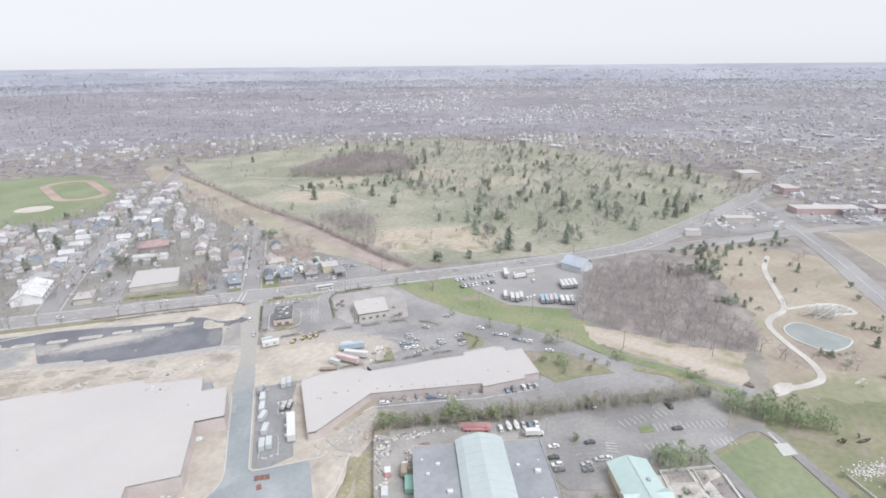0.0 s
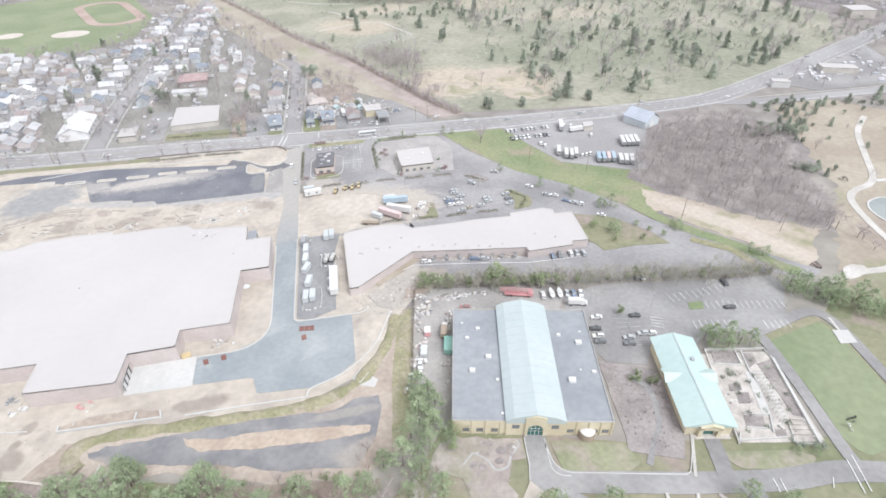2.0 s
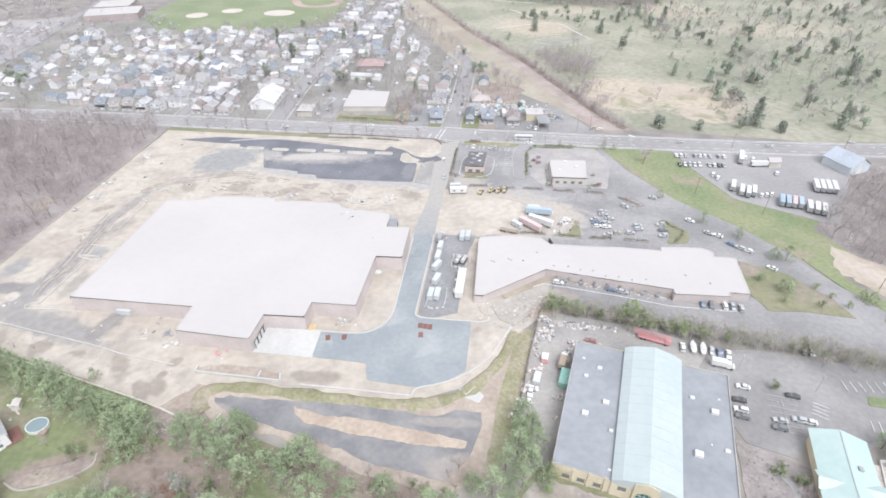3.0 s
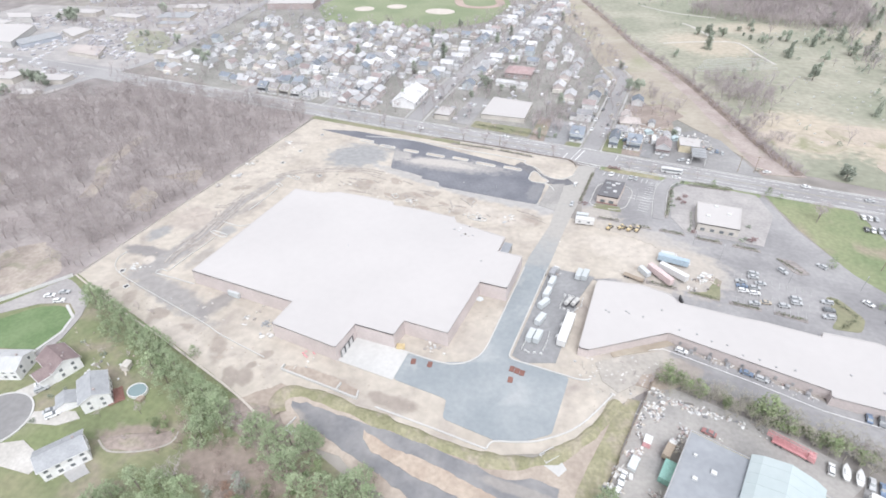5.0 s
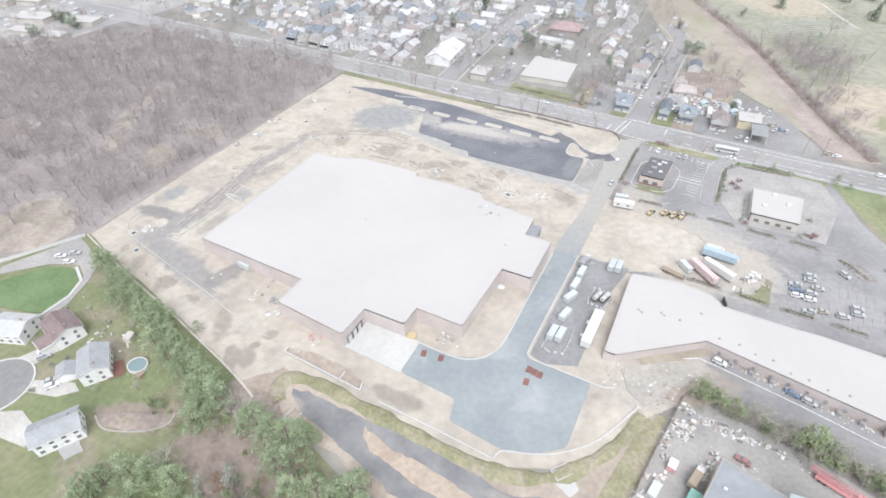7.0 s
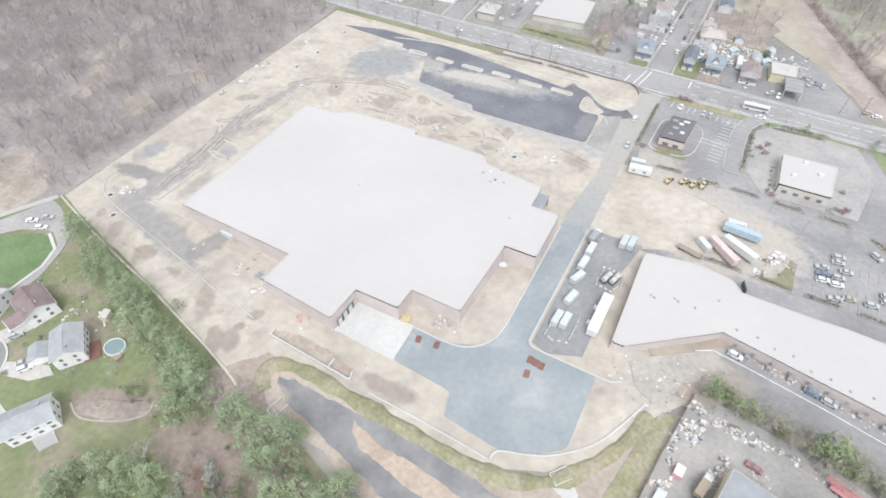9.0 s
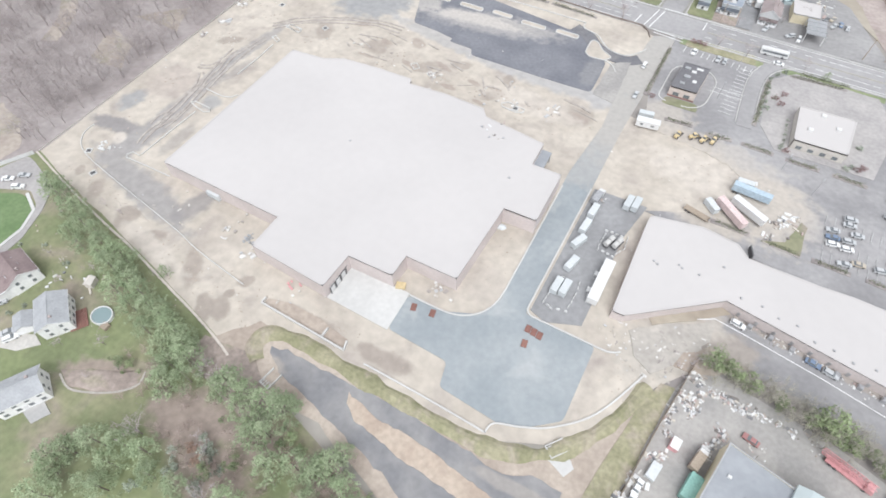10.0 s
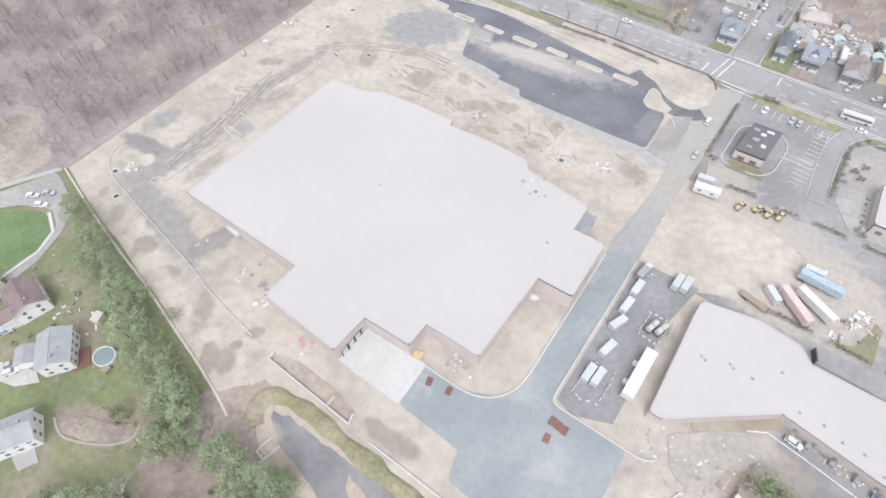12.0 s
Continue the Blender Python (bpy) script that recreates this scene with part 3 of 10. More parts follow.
patch("sports_field", rounded([(-400, 505), (-345, 434), (-268, 440), (-203, 450), (-166, 497), (-164, 590), (-215, 722), (-310, 755), (-400, 700)], 12), Z2, M["field_grass"], "bright green school sports field", "field")
patch("neighbourhood_ground", [(-298, 204), (-126, 202), (62, 196), (72, 241), (48, 268), (18, 301), (-5, 334), (-25, 387), (-52, 462), (-83, 525), (-130, 640), (-165, 600), (-167, 497), (-203, 450), (-268, 440), (-345, 434), (-400, 505), (-470, 500), (-430, 250)], Z1, M["town_ground"], "thin lawns between small houses", "grass")

# the building site
patch("basin_bank", ragged([(-90, -48), (-78, -36), (-60, -36), (0, -38), (24, -30), (36, -4), (40, -30), (30, -62), (14, -70), (-12, -66), (-44, -54), (-66, -54)], 1.0, 4, 6), Z1 + 0.03, M["dirt_dark"], "brown soil bank round the drainage basin", "soil")
patch("new_car_park", rounded([(-114, 130), (-102, 129), (-90.7, 126.7), (-91.7, 124.2), (-79.3, 123.6), (-78, 119.2), (-64, 118.9), (-32, 118.5), (-20, 118.8), (-19.8, 129), (-20.2, 141.9), (-28, 147), (-33, 157), (-111, 170), (-160, 172), (-186, 166), (-150, 162), (-122, 152)], 2), Z2, M["asphalt_lot"], "fresh black asphalt car park", "car park")
patch("loading_yard", rounded([(-41, -6), (-28, -6), (-18, -2), (-13.5, 6), (-12.6, 66), (-2.1, 66), (-3.6, 30), (-4.5, 5), (19, 4), (18, -22), (10, -28), (2, -31), (-18, -29), (-19.5, -21), (-41, -19.5)], 1.5), Z2, M["asphalt_wet"], "pale blue-grey asphalt loading yard and drive", "yard")
patch("site_drive", [(-12.65, 64), (-12.5, 70), (-9, 100), (-10, 148), (-6, 172), (4, 176), (1, 128), (-1, 100), (-2, 68), (-2.1, 64)], Z2 + 0.01, M["asphalt_wet"], "dusty grey asphalt site drive", "drive")
patch("loading_slab", [(-64.5, -18.8), (-63.8, -5.2), (-41, -5.2), (-41, -20)], Z3, M["concrete"], "white concrete loading slab", "slab")
patch("container_lot", [(-1, 66), (-3.5, 7), (2, 5), (13, 9), (15, 49), (19, 66)], Z2, M["asphalt_mid"], "mid-grey asphalt container lot", "yard")
patch("basin_floor", ragged([(-69.8, -40.9), (-64.3, -40), (-55, -40.2), (-46.4, -40), (-31.5, -39.9), (-15, -40.5), (2.9, -42.6), (8.4, -43), (15.6, -39.8), (24, -39.6), (24.6, -44.9), (20.6, -57.6), (14, -66), (-11, -61.6), (-21, -57.6), (-33, -54.2), (-48, -50.2), (-56, -48.5), (-62.6, -47), (-69, -43.2)], 0.9, 2.2), Z2, M["basin_mud"], "dark damp muddy floor of the drainage basin", "basin")
patch("weedy_bank", ragged([(-91, -47.6), (-83.5, -46.9), (-76, -45.6), (-71, -47), (-66, -50.6), (-60, -53), (-52, -54), (-60, -64), (-76, -60), (-92, -55)], 0.8, 2.5), Z2 + 0.02, M["leaf_bed"], "brown weedy ground beside the basin", "soil")
patch("basin_bar", ragged([(-40.8, -42.7), (-31, -45.1), (-13.9, -45.9), (2.5, -48.6), (20.1, -51.5), (19.2, -54.4), (2.2, -54.1), (-19, -51.8), (-34.7, -48.6), (-39.7, -45.5)], 0.7, 1.6), Z3, M["bar_sand"], "orange-tan sand bar in the drainage basin", "soil")

# main road and streets
MAIN = smooth_line([(-900, 226), (-600, 212), (-420, 204), (-265, 199), (-150, 194), (-60, 189.5), (-10, 187.2), (60, 184.2), (95, 182.5), (160, 180), (235, 179), (300, 182), (345, 194), (430, 229), (560, 288), (780, 392), (900, 430), (1500, 690), (2200, 1010)], 8)
lay("road", MAIN, -8.6, 8.6, Z3, M["road"], "grey asphalt main road with four lanes", "road")
for w in (-10.4, 9.0):
    lay("pavement", MAIN, w, w + 1.4, Z3 + 0.1, M["path"], "pale concrete pavement along the main road", "pavement")
STREETS = [("street", [(-131, 203), (-133, 270), (-131, 370), (-127, 440), (-122, 500), (-116, 615), (-108, 740)], 5.5), ("street", [(-3.4, 196), (-0.6, 240), (2, 300), (2, 345), (-12, 376)], 5.2),
           ("street", [(-285, 207), (-279, 264), (-273, 330), (-277, 400), (-275, 440)], 4.5), ("street", [(-205, 204), (-205, 300), (-200, 440)], 3.6),
           ("cross_street", [(310, 181), (346, 170), (412, 167), (480, 166), (560, 160), (800, 120)], 6),
           ("avenue", [(550, 284), (540, 260), (499, 184), (447, 100), (398, 30), (350, -60)], 9)]
for nm, pts, w in STREETS:
    lay(nm, smooth_line(pts, 6), -w, w, Z3 - {"street": 0.012, "cross_street": 0.024, "avenue": 0.036}[nm], M["road"], "grey asphalt side street", "road")

for nm, pts, w in STREETS[:4]:
    for o in (-w - 2.6, w + 1.2):
        lay("pavement", smooth_line(pts, 6), o, o + 1.4, Z3, M["path"], "pale concrete pavement of a side street", "pavement")

# park roads
lay("park_road", smooth_line([(72, -66), (71, -80), (76, -86), (95, -91), (115, -96), (140, -101), (160, -103), (190, -111), (230, -118)], 6), -3.6, 3.6, Z3, M["asphalt"], "grey asphalt park road", "road")
lay("footpath", smooth_line([(402, 125.5), (374.6, 104.2), (352.9, 78.1), (332.1, 51.8), (320.8, 42.8), (307.1, 38.8), (297.7, 32.8), (291.4, 22.6), (285.4, 6.3), (281.8, -6.2), (276, -16.8), (269.8, -22.6), (259.3, -24.1), (249.7, -23.2), (241.2, -23.1)], 6), -1.9, 1.9, Z3, M["path_sand"], "pale gravel footpath", "path")


# ---------------------------------------------------------------- buildings
def slab_building(poly, h, wall, roof, name, label, category, parapet=0.5):
    """Walls of some thickness round a flat roof with a parapet."""
    b = thing(name, label, category)
    poly = ccw(poly)
    part("roof", prism(poly, h - 0.6, h - 0.05 - (parapet - 0.3) * 0.1), roof, b)
    for p, q in zip(poly, poly[1:] + [poly[0]]):
        d = (Vector(q) - Vector(p)).normalized()
        nrm = Vector((-d.y, d.x))
        e0, e1 = Vector(p) - d * 0.003, Vector(q)
        w = part("wall", prism([tuple(e0), tuple(e1), tuple(e1 + nrm * 0.35), tuple(e0 + nrm * 0.35)], 0, h), wall, b)
        part("coping", prism([tuple(e0 - nrm * 0.06), tuple(e1 - nrm * 0.06), tuple(e1 + nrm * 0.42), tuple(e0 + nrm * 0.42)], h, h + 0.04), roof, w)
    return b


BIG = [(-148, -1), (-94, -3), (-94.5, -16.5), (-64.5, -19), (-63.5, -5.5), (-47, -5.5), (-46.5, 3), (-28, 2.6), (-26, 36), (-14, 36), (-13.5, 60), (-25, 60), (-25, 72), (-51, 76), (-54, 80), (-72, 81), (-88, 80), (-89, 83), (-105, 83), (-122, 82), (-130, 78), (-146, 77)]
big = slab_building(BIG, 7.6, M["block_wall"], M["roof_white"], "superstore", "large new store shell with white flat roof and pinkish block walls", "building")
STRIP = [(21, 59), (20.4, 55), (19.7, 16), (23.5, 16), (51, 35.8), (104.4, 26), (104.1, 23.1), (126.6, 23), (127.3, 25.8), (135.6, 25.1), (138.3, 50.4), (128.9, 50.8), (129.6, 54.9), (125, 57.4), (106.3, 56.8), (105.8, 53.9), (86.4, 55.2), (77, 54.8), (54.5, 55.5), (50.5, 60), (38.5, 62)]
strip = slab_building(STRIP, 4.5, M["block_wall"], M["roof_white"], "shopping_strip", "long bent shopping strip with white flat roof", "building")
slab_building([(60.8, 143.6), (82.3, 144), (80.4, 121.8), (60.8, 121.8)], 4.8, M["wall_pale"], M["roof_white"], "bank_building", "small cream building with white flat roof", "building")
slab_building([(-86, 223), (-54, 225), (-56, 257), (-87, 259)], 3.6, M["wall_pale"], M["roof_white"], "warehouse", "low white flat-roofed warehouse", "building")
slab_building([(12, 151), (23, 151), (21, 132), (10, 132)], 5, M["rest_wall"], M["roof_dark"], "restaurant", "small restaurant with dark flat roof", "building")

HALL = pose(72, -68, 0, 0, 0, -14.5)
hall = thing("market_hall", "long hall with pale arched middle roof and blue-grey flat wings", "building", HALL)
# local axes: x across, y into the hall
part("wing_roof", boxes((-26.8, 0.4, 6.2, -9.6, 53, 6.6)), M["roof_slate"], hall)
part("wing_roof", boxes((9.6, 0.4, 6.2, 25, 53, 6.6)), M["roof_slate"], hall)
for x0, y0, x1, y1 in ((-27.1, 0, -9.6, 0.4), (9.6, 0, 25.3, 0.4), (-27.1, 0.4, -26.8, 53.3), (25, 0.4, 25.3, 53.3), (-26.8, 53, 25, 53.3)):
    side = part("wall", boxes((x0, y0, 0, x1, y1, 6.9)), M["cream_wall"], hall)
    part("coping", boxes((x0 - 0.03, y0 - 0.03, 6.9, x1 + 0.03, y1 + 0.03, 6.98)), M["steel"], side)
bm = bmesh.new()
prof = [(-9.8, 6.5), (-9.8, 7.6), (-7, 9.2), (0, 11), (7, 9.2), (9.8, 7.6), (9.8, 6.5)]
r0 = [bm.verts.new((x, -0.6, z)) for x, z in prof]
r1 = [bm.verts.new((x, 54.5, z)) for x, z in prof]
for i in range(6):
    bm.faces.new((r0[i], r0[i + 1], r1[i + 1], r1[i]))
bm.faces.new(r0[::-1]); bm.faces.new(r1)
bmesh.ops.recalc_face_normals(bm, faces=bm.faces[:])
part("nave_roof", bm, M["roof_ice"], hall)

GREEN = pose(127.1, -81.5, 0, 0, 0, -14.5)
hall2 = thing("garden_hall", "cream hall with pale aqua metal gable roof", "building", GREEN)
part("wall", boxes((-7.5, 0, 0, 7.5, 38, 5)), M["cream_wall"], hall2)
bm = bmesh.new()
for y0, y1, w, h in ((-0.8, 18, 8.7, 7.6), (17.5, 39.6, 8.2, 7.4)):
    v = [bm.verts.new(p) for y in (y0, y1) for p in ((-w, y, 4.8), (0, y, h), (w, y, 4.8))]
    for q in ((0, 1, 4, 3), (1, 2, 5, 4), (2, 1, 0), (3, 4, 5), (0, 3, 5, 2)):
        bm.faces.new([v[i] for i in q])
bmesh.ops.recalc_face_normals(bm, faces=bm.faces[:])
part("roof", bm, M["roof_aqua"], hall2)

# ---------------------------------------------------------------- trees and houses: how each kind is made
def from_arrays(name, verts, faces, mats):
    me = bpy.data.meshes.new(name)
    me.from_pydata([tuple(v) for v in verts], [], [tuple(f) for f in faces])
    for m in (mats if isinstance(mats, (list, tuple)) else (mats,)):
        me.materials.append(m)
    return me


class Cloud:
    """Vertices and triangles gathered into one mesh."""

    def __init__(self, seed=0):
        self.v, self.f, self.rng = [], [], random.Random(seed)

    def limb(self, a, b, ra, rb):
        a, b = Vector(a), Vector(b)
        d = (b - a).normalized()
        u = d.orthogonal().normalized()
        w = d.cross(u)
        n = len(self.v)
        for p, r in ((a, ra), (b, rb)):
            for k in range(3):
                t = k * math.tau / 3
                self.v.append(p + (u * math.cos(t) + w * math.sin(t)) * r)
        for k in range(3):
            j = (k + 1) % 3
            self.f += [(n + k, n + j, n + 3 + j), (n + k, n + 3 + j, n + 3 + k)]

    def sliver(self, a, b, w):
        a, b = Vector(a), Vector(b)
        s = (b - a).cross(Vector((self.rng.uniform(-1, 1), self.rng.uniform(-1, 1), self.rng.uniform(-1, 1)))).normalized() * w
        n = len(self.v)
        self.v += [a - s, a + s, b]
        self.f.append((n, n + 1, n + 2))

    def leaf(self, c, size, flat=1.0):
        g = self.rng.gauss
        n = len(self.v)
        for _ in range(3):
            p = Vector((g(0, 1), g(0, 1), g(0, 1) * flat)).normalized() * size * self.rng.uniform(0.7, 1.3)
            self.v.append(Vector(c) + p)
        self.f.append((n, n + 1, n + 2))

    def mesh(self, name, mat):
        return from_arrays(name, self.v, self.f, mat)


def trunk_mesh(h, r, seed):
    c = Cloud(seed)
    for k in range(2):
        c.limb((0.02 * k, 0, -0.2), (c.rng.uniform(-.2, .2), c.rng.uniform(-.2, .2), h), r, r * 0.35)
    return c.mesh("trunk", M["bark"])


def conifer(seed, h, r, n, mat, low=0.1, leaf=0.9):
    c = Cloud(seed)
    g = c.rng
    whorls = max(6, int(h / 0.8))
    for w in range(whorls):
        u = low + (1 - low) * w / whorls
        reach = r * (1 - u) ** 0.75 * g.uniform(0.75, 1.15) + 0.15
        arms = g.randint(5, 8)
        for k in range(arms):
            a = math.tau * (k + g.random()) / arms
            rr = reach * g.uniform(0.65, 1.1)
            m = max(2, int(n / whorls / arms))
            for j in range(m):
                t = ((j + g.random()) / m) ** 0.7
                p = (math.cos(a) * rr * t + g.gauss(0, .18), math.sin(a) * rr * t + g.gauss(0, .18), h * u - 0.25 * rr * t + g.gauss(0, 0.2))
                c.leaf(p, leaf * g.uniform(0.5, 1.0), 0.6)
    return c.mesh("crown", mat)


def pine_crown(seed, h, r):
    """A broad, soft pine: needle clumps on spreading boughs."""
    c = Cloud(seed)
    g = c.rng
    for k in range(62):
        u = g.uniform(0.1, 1.0)
        reach = r * min(1.0, 1.45 * (1 - u) ** 0.6) * g.uniform(0.45, 1.0)
        a = g.uniform(0, math.tau)
        p = Vector((math.cos(a) * reach, math.sin(a) * reach, h * u))
        s = g.uniform(0.6, 1.2)
        for _ in range(22):
            d = Vector((g.gauss(0, 1), g.gauss(0, 1), g.gauss(0, 0.6))) * s * 0.6
            c.leaf(p + d, g.uniform(0.24, 0.46), 0.6)
    return c.mesh("crown", M["pine"])


def leafy(seed, h, r, n, mat, leaf=0.55, low=0.3):
    """A round crown of clumps with gaps between them."""
    c = Cloud(seed)
    g = c.rng
    clumps = [(Vector((g.gauss(0, 1), g.gauss(0, 1), g.gauss(0, 0.8))).normalized() * g.uniform(0.35, 0.9), g.uniform(0.25, 0.42)) for _ in range(14)]
    for _ in range(n):
        d, s = g.choice(clumps)
        p = d + Vector((g.gauss(0, 1), g.gauss(0, 1), g.gauss(0, 1))).normalized() * s * g.uniform(0.6, 1)
        z = h * (low + (1 - low) * 0.5) + p.z * h * (1 - low) * 0.5
        c.leaf((p.x * r, p.y * r, max(0.1, z)), leaf * g.uniform(0.5, 1.1))
    return c.mesh("crown", mat)


def bare_cloud(seed, h, twigs=110, spread=0.42, fine=0.0042):
    """A leafless tree: trunk, limbs, and a haze of twigs."""
    c = Cloud(seed)
    g = c.rng
    fork = h * g.uniform(0.22, 0.35)
    c.limb((0, 0, -0.2), (0, 0, fork), h * 0.018, h * 0.014)
    tips = []
    for k in range(g.randint(4, 6)):
        a = k * 1.3 + g.uniform(0, 1)
        q = Vector((math.cos(a), math.sin(a), 0)) * h * spread * g.uniform(0.3, 0.8) + Vector((0, 0, h * g.uniform(0.6, 0.85)))
        c.limb((0, 0, fork * g.uniform(0.75, 1)), q, h * fine * 2.4, h * fine * 0.7)
        for _ in range(4):
            t = g.uniform(0.4, 1.0)
            s = Vector((0, 0, fork)).lerp(q, t)
            e = s + Vector((g.gauss(0, 1), g.gauss(0, 1), abs(g.gauss(0.5, 0.6)))).normalized() * h * g.uniform(0.14, 0.3)
            c.sliver(s, e, h * fine * 1.2)
            tips.append((s, e))
    for _ in range(twigs):
        s, e = g.choice(tips)
        b = s.lerp(e, g.uniform(0.2, 1))
        c.sliver(b, b + Vector((g.gauss(0, 1), g.gauss(0, 1), g.gauss(0.35, 0.8))).normalized() * h * g.uniform(0.08, 0.2), h * fine)
    return c


def spread_copies(clouds, spots, name, mat, label, category, seed=3):
    """Many plants that nobody could count, as one mesh. spots: x, y, z, size."""
    rng = np.random.default_rng(seed)
    arr = [(np.array([tuple(v) for v in c.v]), np.array(c.f)) for c in clouds]
    vs, fs, n = [], [], 0
    for x, y, z, s in spots:
        v, f = arr[rng.integers(len(arr))]
        a = rng.uniform(0, math.tau)
        ca, sa = math.cos(a), math.sin(a)
        p = np.stack([v[:, 0] * ca - v[:, 1] * sa, v[:, 0] * sa + v[:, 1] * ca, v[:, 2] * rng.uniform(0.85, 1.15)], 1) * s
        vs.append(p + (x, y, z))
        fs.append(f + n)
        n += len(v)
    v, f = np.concatenate(vs), np.concatenate(fs)
    me = bpy.data.meshes.new(name)
    me.vertices.add(len(v))
    me.vertices.foreach_set("co", v.astype(np.float32).ravel())
    me.loops.add(f.size)
    me.loops.foreach_set("vertex_index", f.astype(np.int32).ravel())
    me.polygons.add(len(f))
    me.polygons.foreach_set("loop_start", np.arange(0, f.size, f.shape[1], dtype=np.int32))
    me.update(calc_edges=True)
    me.materials.append(mat)
    return tagged(new(name, me), label, category, kind="stuff")


class Kit:
    """A kind of thing in some variants: each is built once and then copied."""

    def __init__(self, makers):
        self.makers, self.made = makers, {}

    def put(self, i, m):
        i %= len(self.makers)
        if i not in self.made:
            self.made[i] = self.makers[i]()
            self.made[i].matrix_basis = m
            return self.made[i]
        return copy_thing(self.made[i], m)


def tree_thing(name, label, crown, h, r, seed, group):
    t = thing(name, label, "tree", group=group)
    part("trunk", trunk_mesh(h, r, seed), None, t)
    part("crown", crown, None, t)
    return t


def bare_thing(name, label, seed, h, group, twigs=160):
    t = thing(name, label, "tree", group=group)
    c = bare_cloud(seed, h, twigs)
    cut = 6
    part("trunk", from_arrays("trunk", c.v[:6], c.f[:cut], M["bark"]), None, t)
    part("crown", from_arrays("crown", c.v[6:], [tuple(i - 6 for i in f) for f in c.f[cut:]], M["twig"]), None, t)
    return t


PINES = Kit([lambda i=i: tree_thing("pine_tree", "soft green pine with layered needle branches", pine_crown(40 + i, 11 + i % 3, 4.6 + 0.4 * (i % 2)), 9, 0.22, i, "pines") for i in range(5)])
YEWS = Kit([lambda i=i: tree_thing("evergreen_tree", "dark evergreen tree in the cemetery", (conifer(60 + i, (9, 11, 7, 12, 9)[i], (3.7, 3.4, 3.2, 4.6, 3.2)[i], 1150, M["yew"], 0.03, 0.85) if i == 3 else leafy(60 + i, (9, 9.5, 6.5, 12, 8)[i], (3.3, 3.4, 3.4, 3.8, 3.0)[i], 1100, M["yew"], 0.6, 0.05)), (6, 7, 4, 9, 5)[i], 0.25, i, "evergreens") for i in range(5)])
BUDS = Kit([lambda i=i: tree_thing("budding_tree", "small tree with fresh yellow-green leaves", leafy(80 + i, 6 + i, 2.6 + 0.3 * i, 900, M["bud"], 0.36, 0.15), 3.5, 0.12, i, "budding trees") for i in range(3)])
SHRUBS = Kit([lambda i=i: tree_thing("shrub", "rounded dark green evergreen shrub", leafy(90 + i, 2.4, 1.7, 420, M["yew"], 0.3, 0.0), 1.2, 0.06, i, "shrubs") for i in range(2)])
BARES = Kit([lambda i=i: bare_thing("bare_tree", "leafless grey-brown tree with fine twigs", 20 + i, 10 + 1.5 * i, "bare trees") for i in range(4)])
R = random.Random(5)


def copy_scaled(kit, i, x, y, s=1.0):
    k = s * R.uniform(0.85, 1.18)
    ob = kit.put(i, pose(x, y, 0, 0, 0, R.uniform(0, 360)))
    ob.scale = (k, k, k * R.uniform(0.9, 1.1))
    return ob


# houses
def gable(bm, x0, x1, y0, y1, z0, h, over=0.4, along_y=True):
    """A gable roof of some thickness."""
    if along_y:
        pts = lambda y: ((x0 - over, y, z0), ((x0 + x1) / 2, y, z0 + h), (x1 + over, y, z0))
        ends = (y0 - over, y1 + over)
    else:
        pts = lambda x: ((x, y0 - over, z0), (x, (y0 + y1) / 2, z0 + h), (x, y1 + over, z0))
        ends = (x0 - over, x1 + over)
    v = []
    for e in ends:
        v.append([bm.verts.new(p) for p in pts(e)] + [bm.verts.new((p[0], p[1], p[2] + 0.22)) for p in pts(e)])
    a, b = v
    for q in ((3, 4), (4, 5)):
        bm.faces.new((a[q[0]], a[q[1]], b[q[1]], b[q[0]]))
        bm.faces.new((a[q[0] - 3], b[q[0] - 3], b[q[1] - 3], a[q[1] - 3]))
    for i in (0, 2):
        bm.faces.new((a[i], b[i], b[i + 3], a[i + 3]))
    for s in (a, b):
        bm.faces.new((s[0], s[1], s[4], s[3]))
        bm.faces.new((s[1], s[2], s[5], s[4]))
    bmesh.ops.recalc_face_normals(bm, faces=bm.faces[:])
    return bm


def gable_wall(bm, x0, x1, y0, y1, h, rise, along_y=True):
    box(bm, x0, y0, 0, x1, y1, h)
    if along_y:
        for y in (y0, y1):
            bm.faces.new([bm.verts.new(p) for p in ((x0, y, h), (x1, y, h), ((x0 + x1) / 2, y, h + rise * 0.93))])
    else:
        for x in (x0, x1):
            bm.faces.new([bm.verts.new(p) for p in ((x, y0, h), (x, y1, h), (x, (y0 + y1) / 2, h + rise * 0.93))])
    return bm


WALLS = [surf("siding_" + n, a, tuple(c * 1.1 for c in a), big=0.2, fine=1.5, grain=0.06, each=0.12) for n, a in (
    ("white", (0.69, 0.69, 0.69)), ("cream", (0.61, 0.585, 0.54)), ("pale_grey", (0.53, 0.535, 0.54)), ("pale_blue", (0.48, 0.515, 0.535)), ("tan", (0.52, 0.49, 0.455)), ("rose", (0.54, 0.49, 0.475)))]
ROOFS = [surf("shingles_" + n, a, tuple(c * 1.2 for c in a), big=0.2, fine=1.5, grain=0.1, each=0.22) for n, a in (
    ("grey", (0.27, 0.27, 0.28)), ("light_grey", (0.425, 0.425, 0.435)), ("slate_blue", (0.205, 0.228, 0.262)), ("brown", (0.31, 0.295, 0.29)), ("pale", (0.55, 0.55, 0.555)), ("red_brown", (0.30, 0.255, 0.25)))]
ROOF_WORDS = ("grey", "light grey", "slate blue", "brown", "pale", "red-brown")
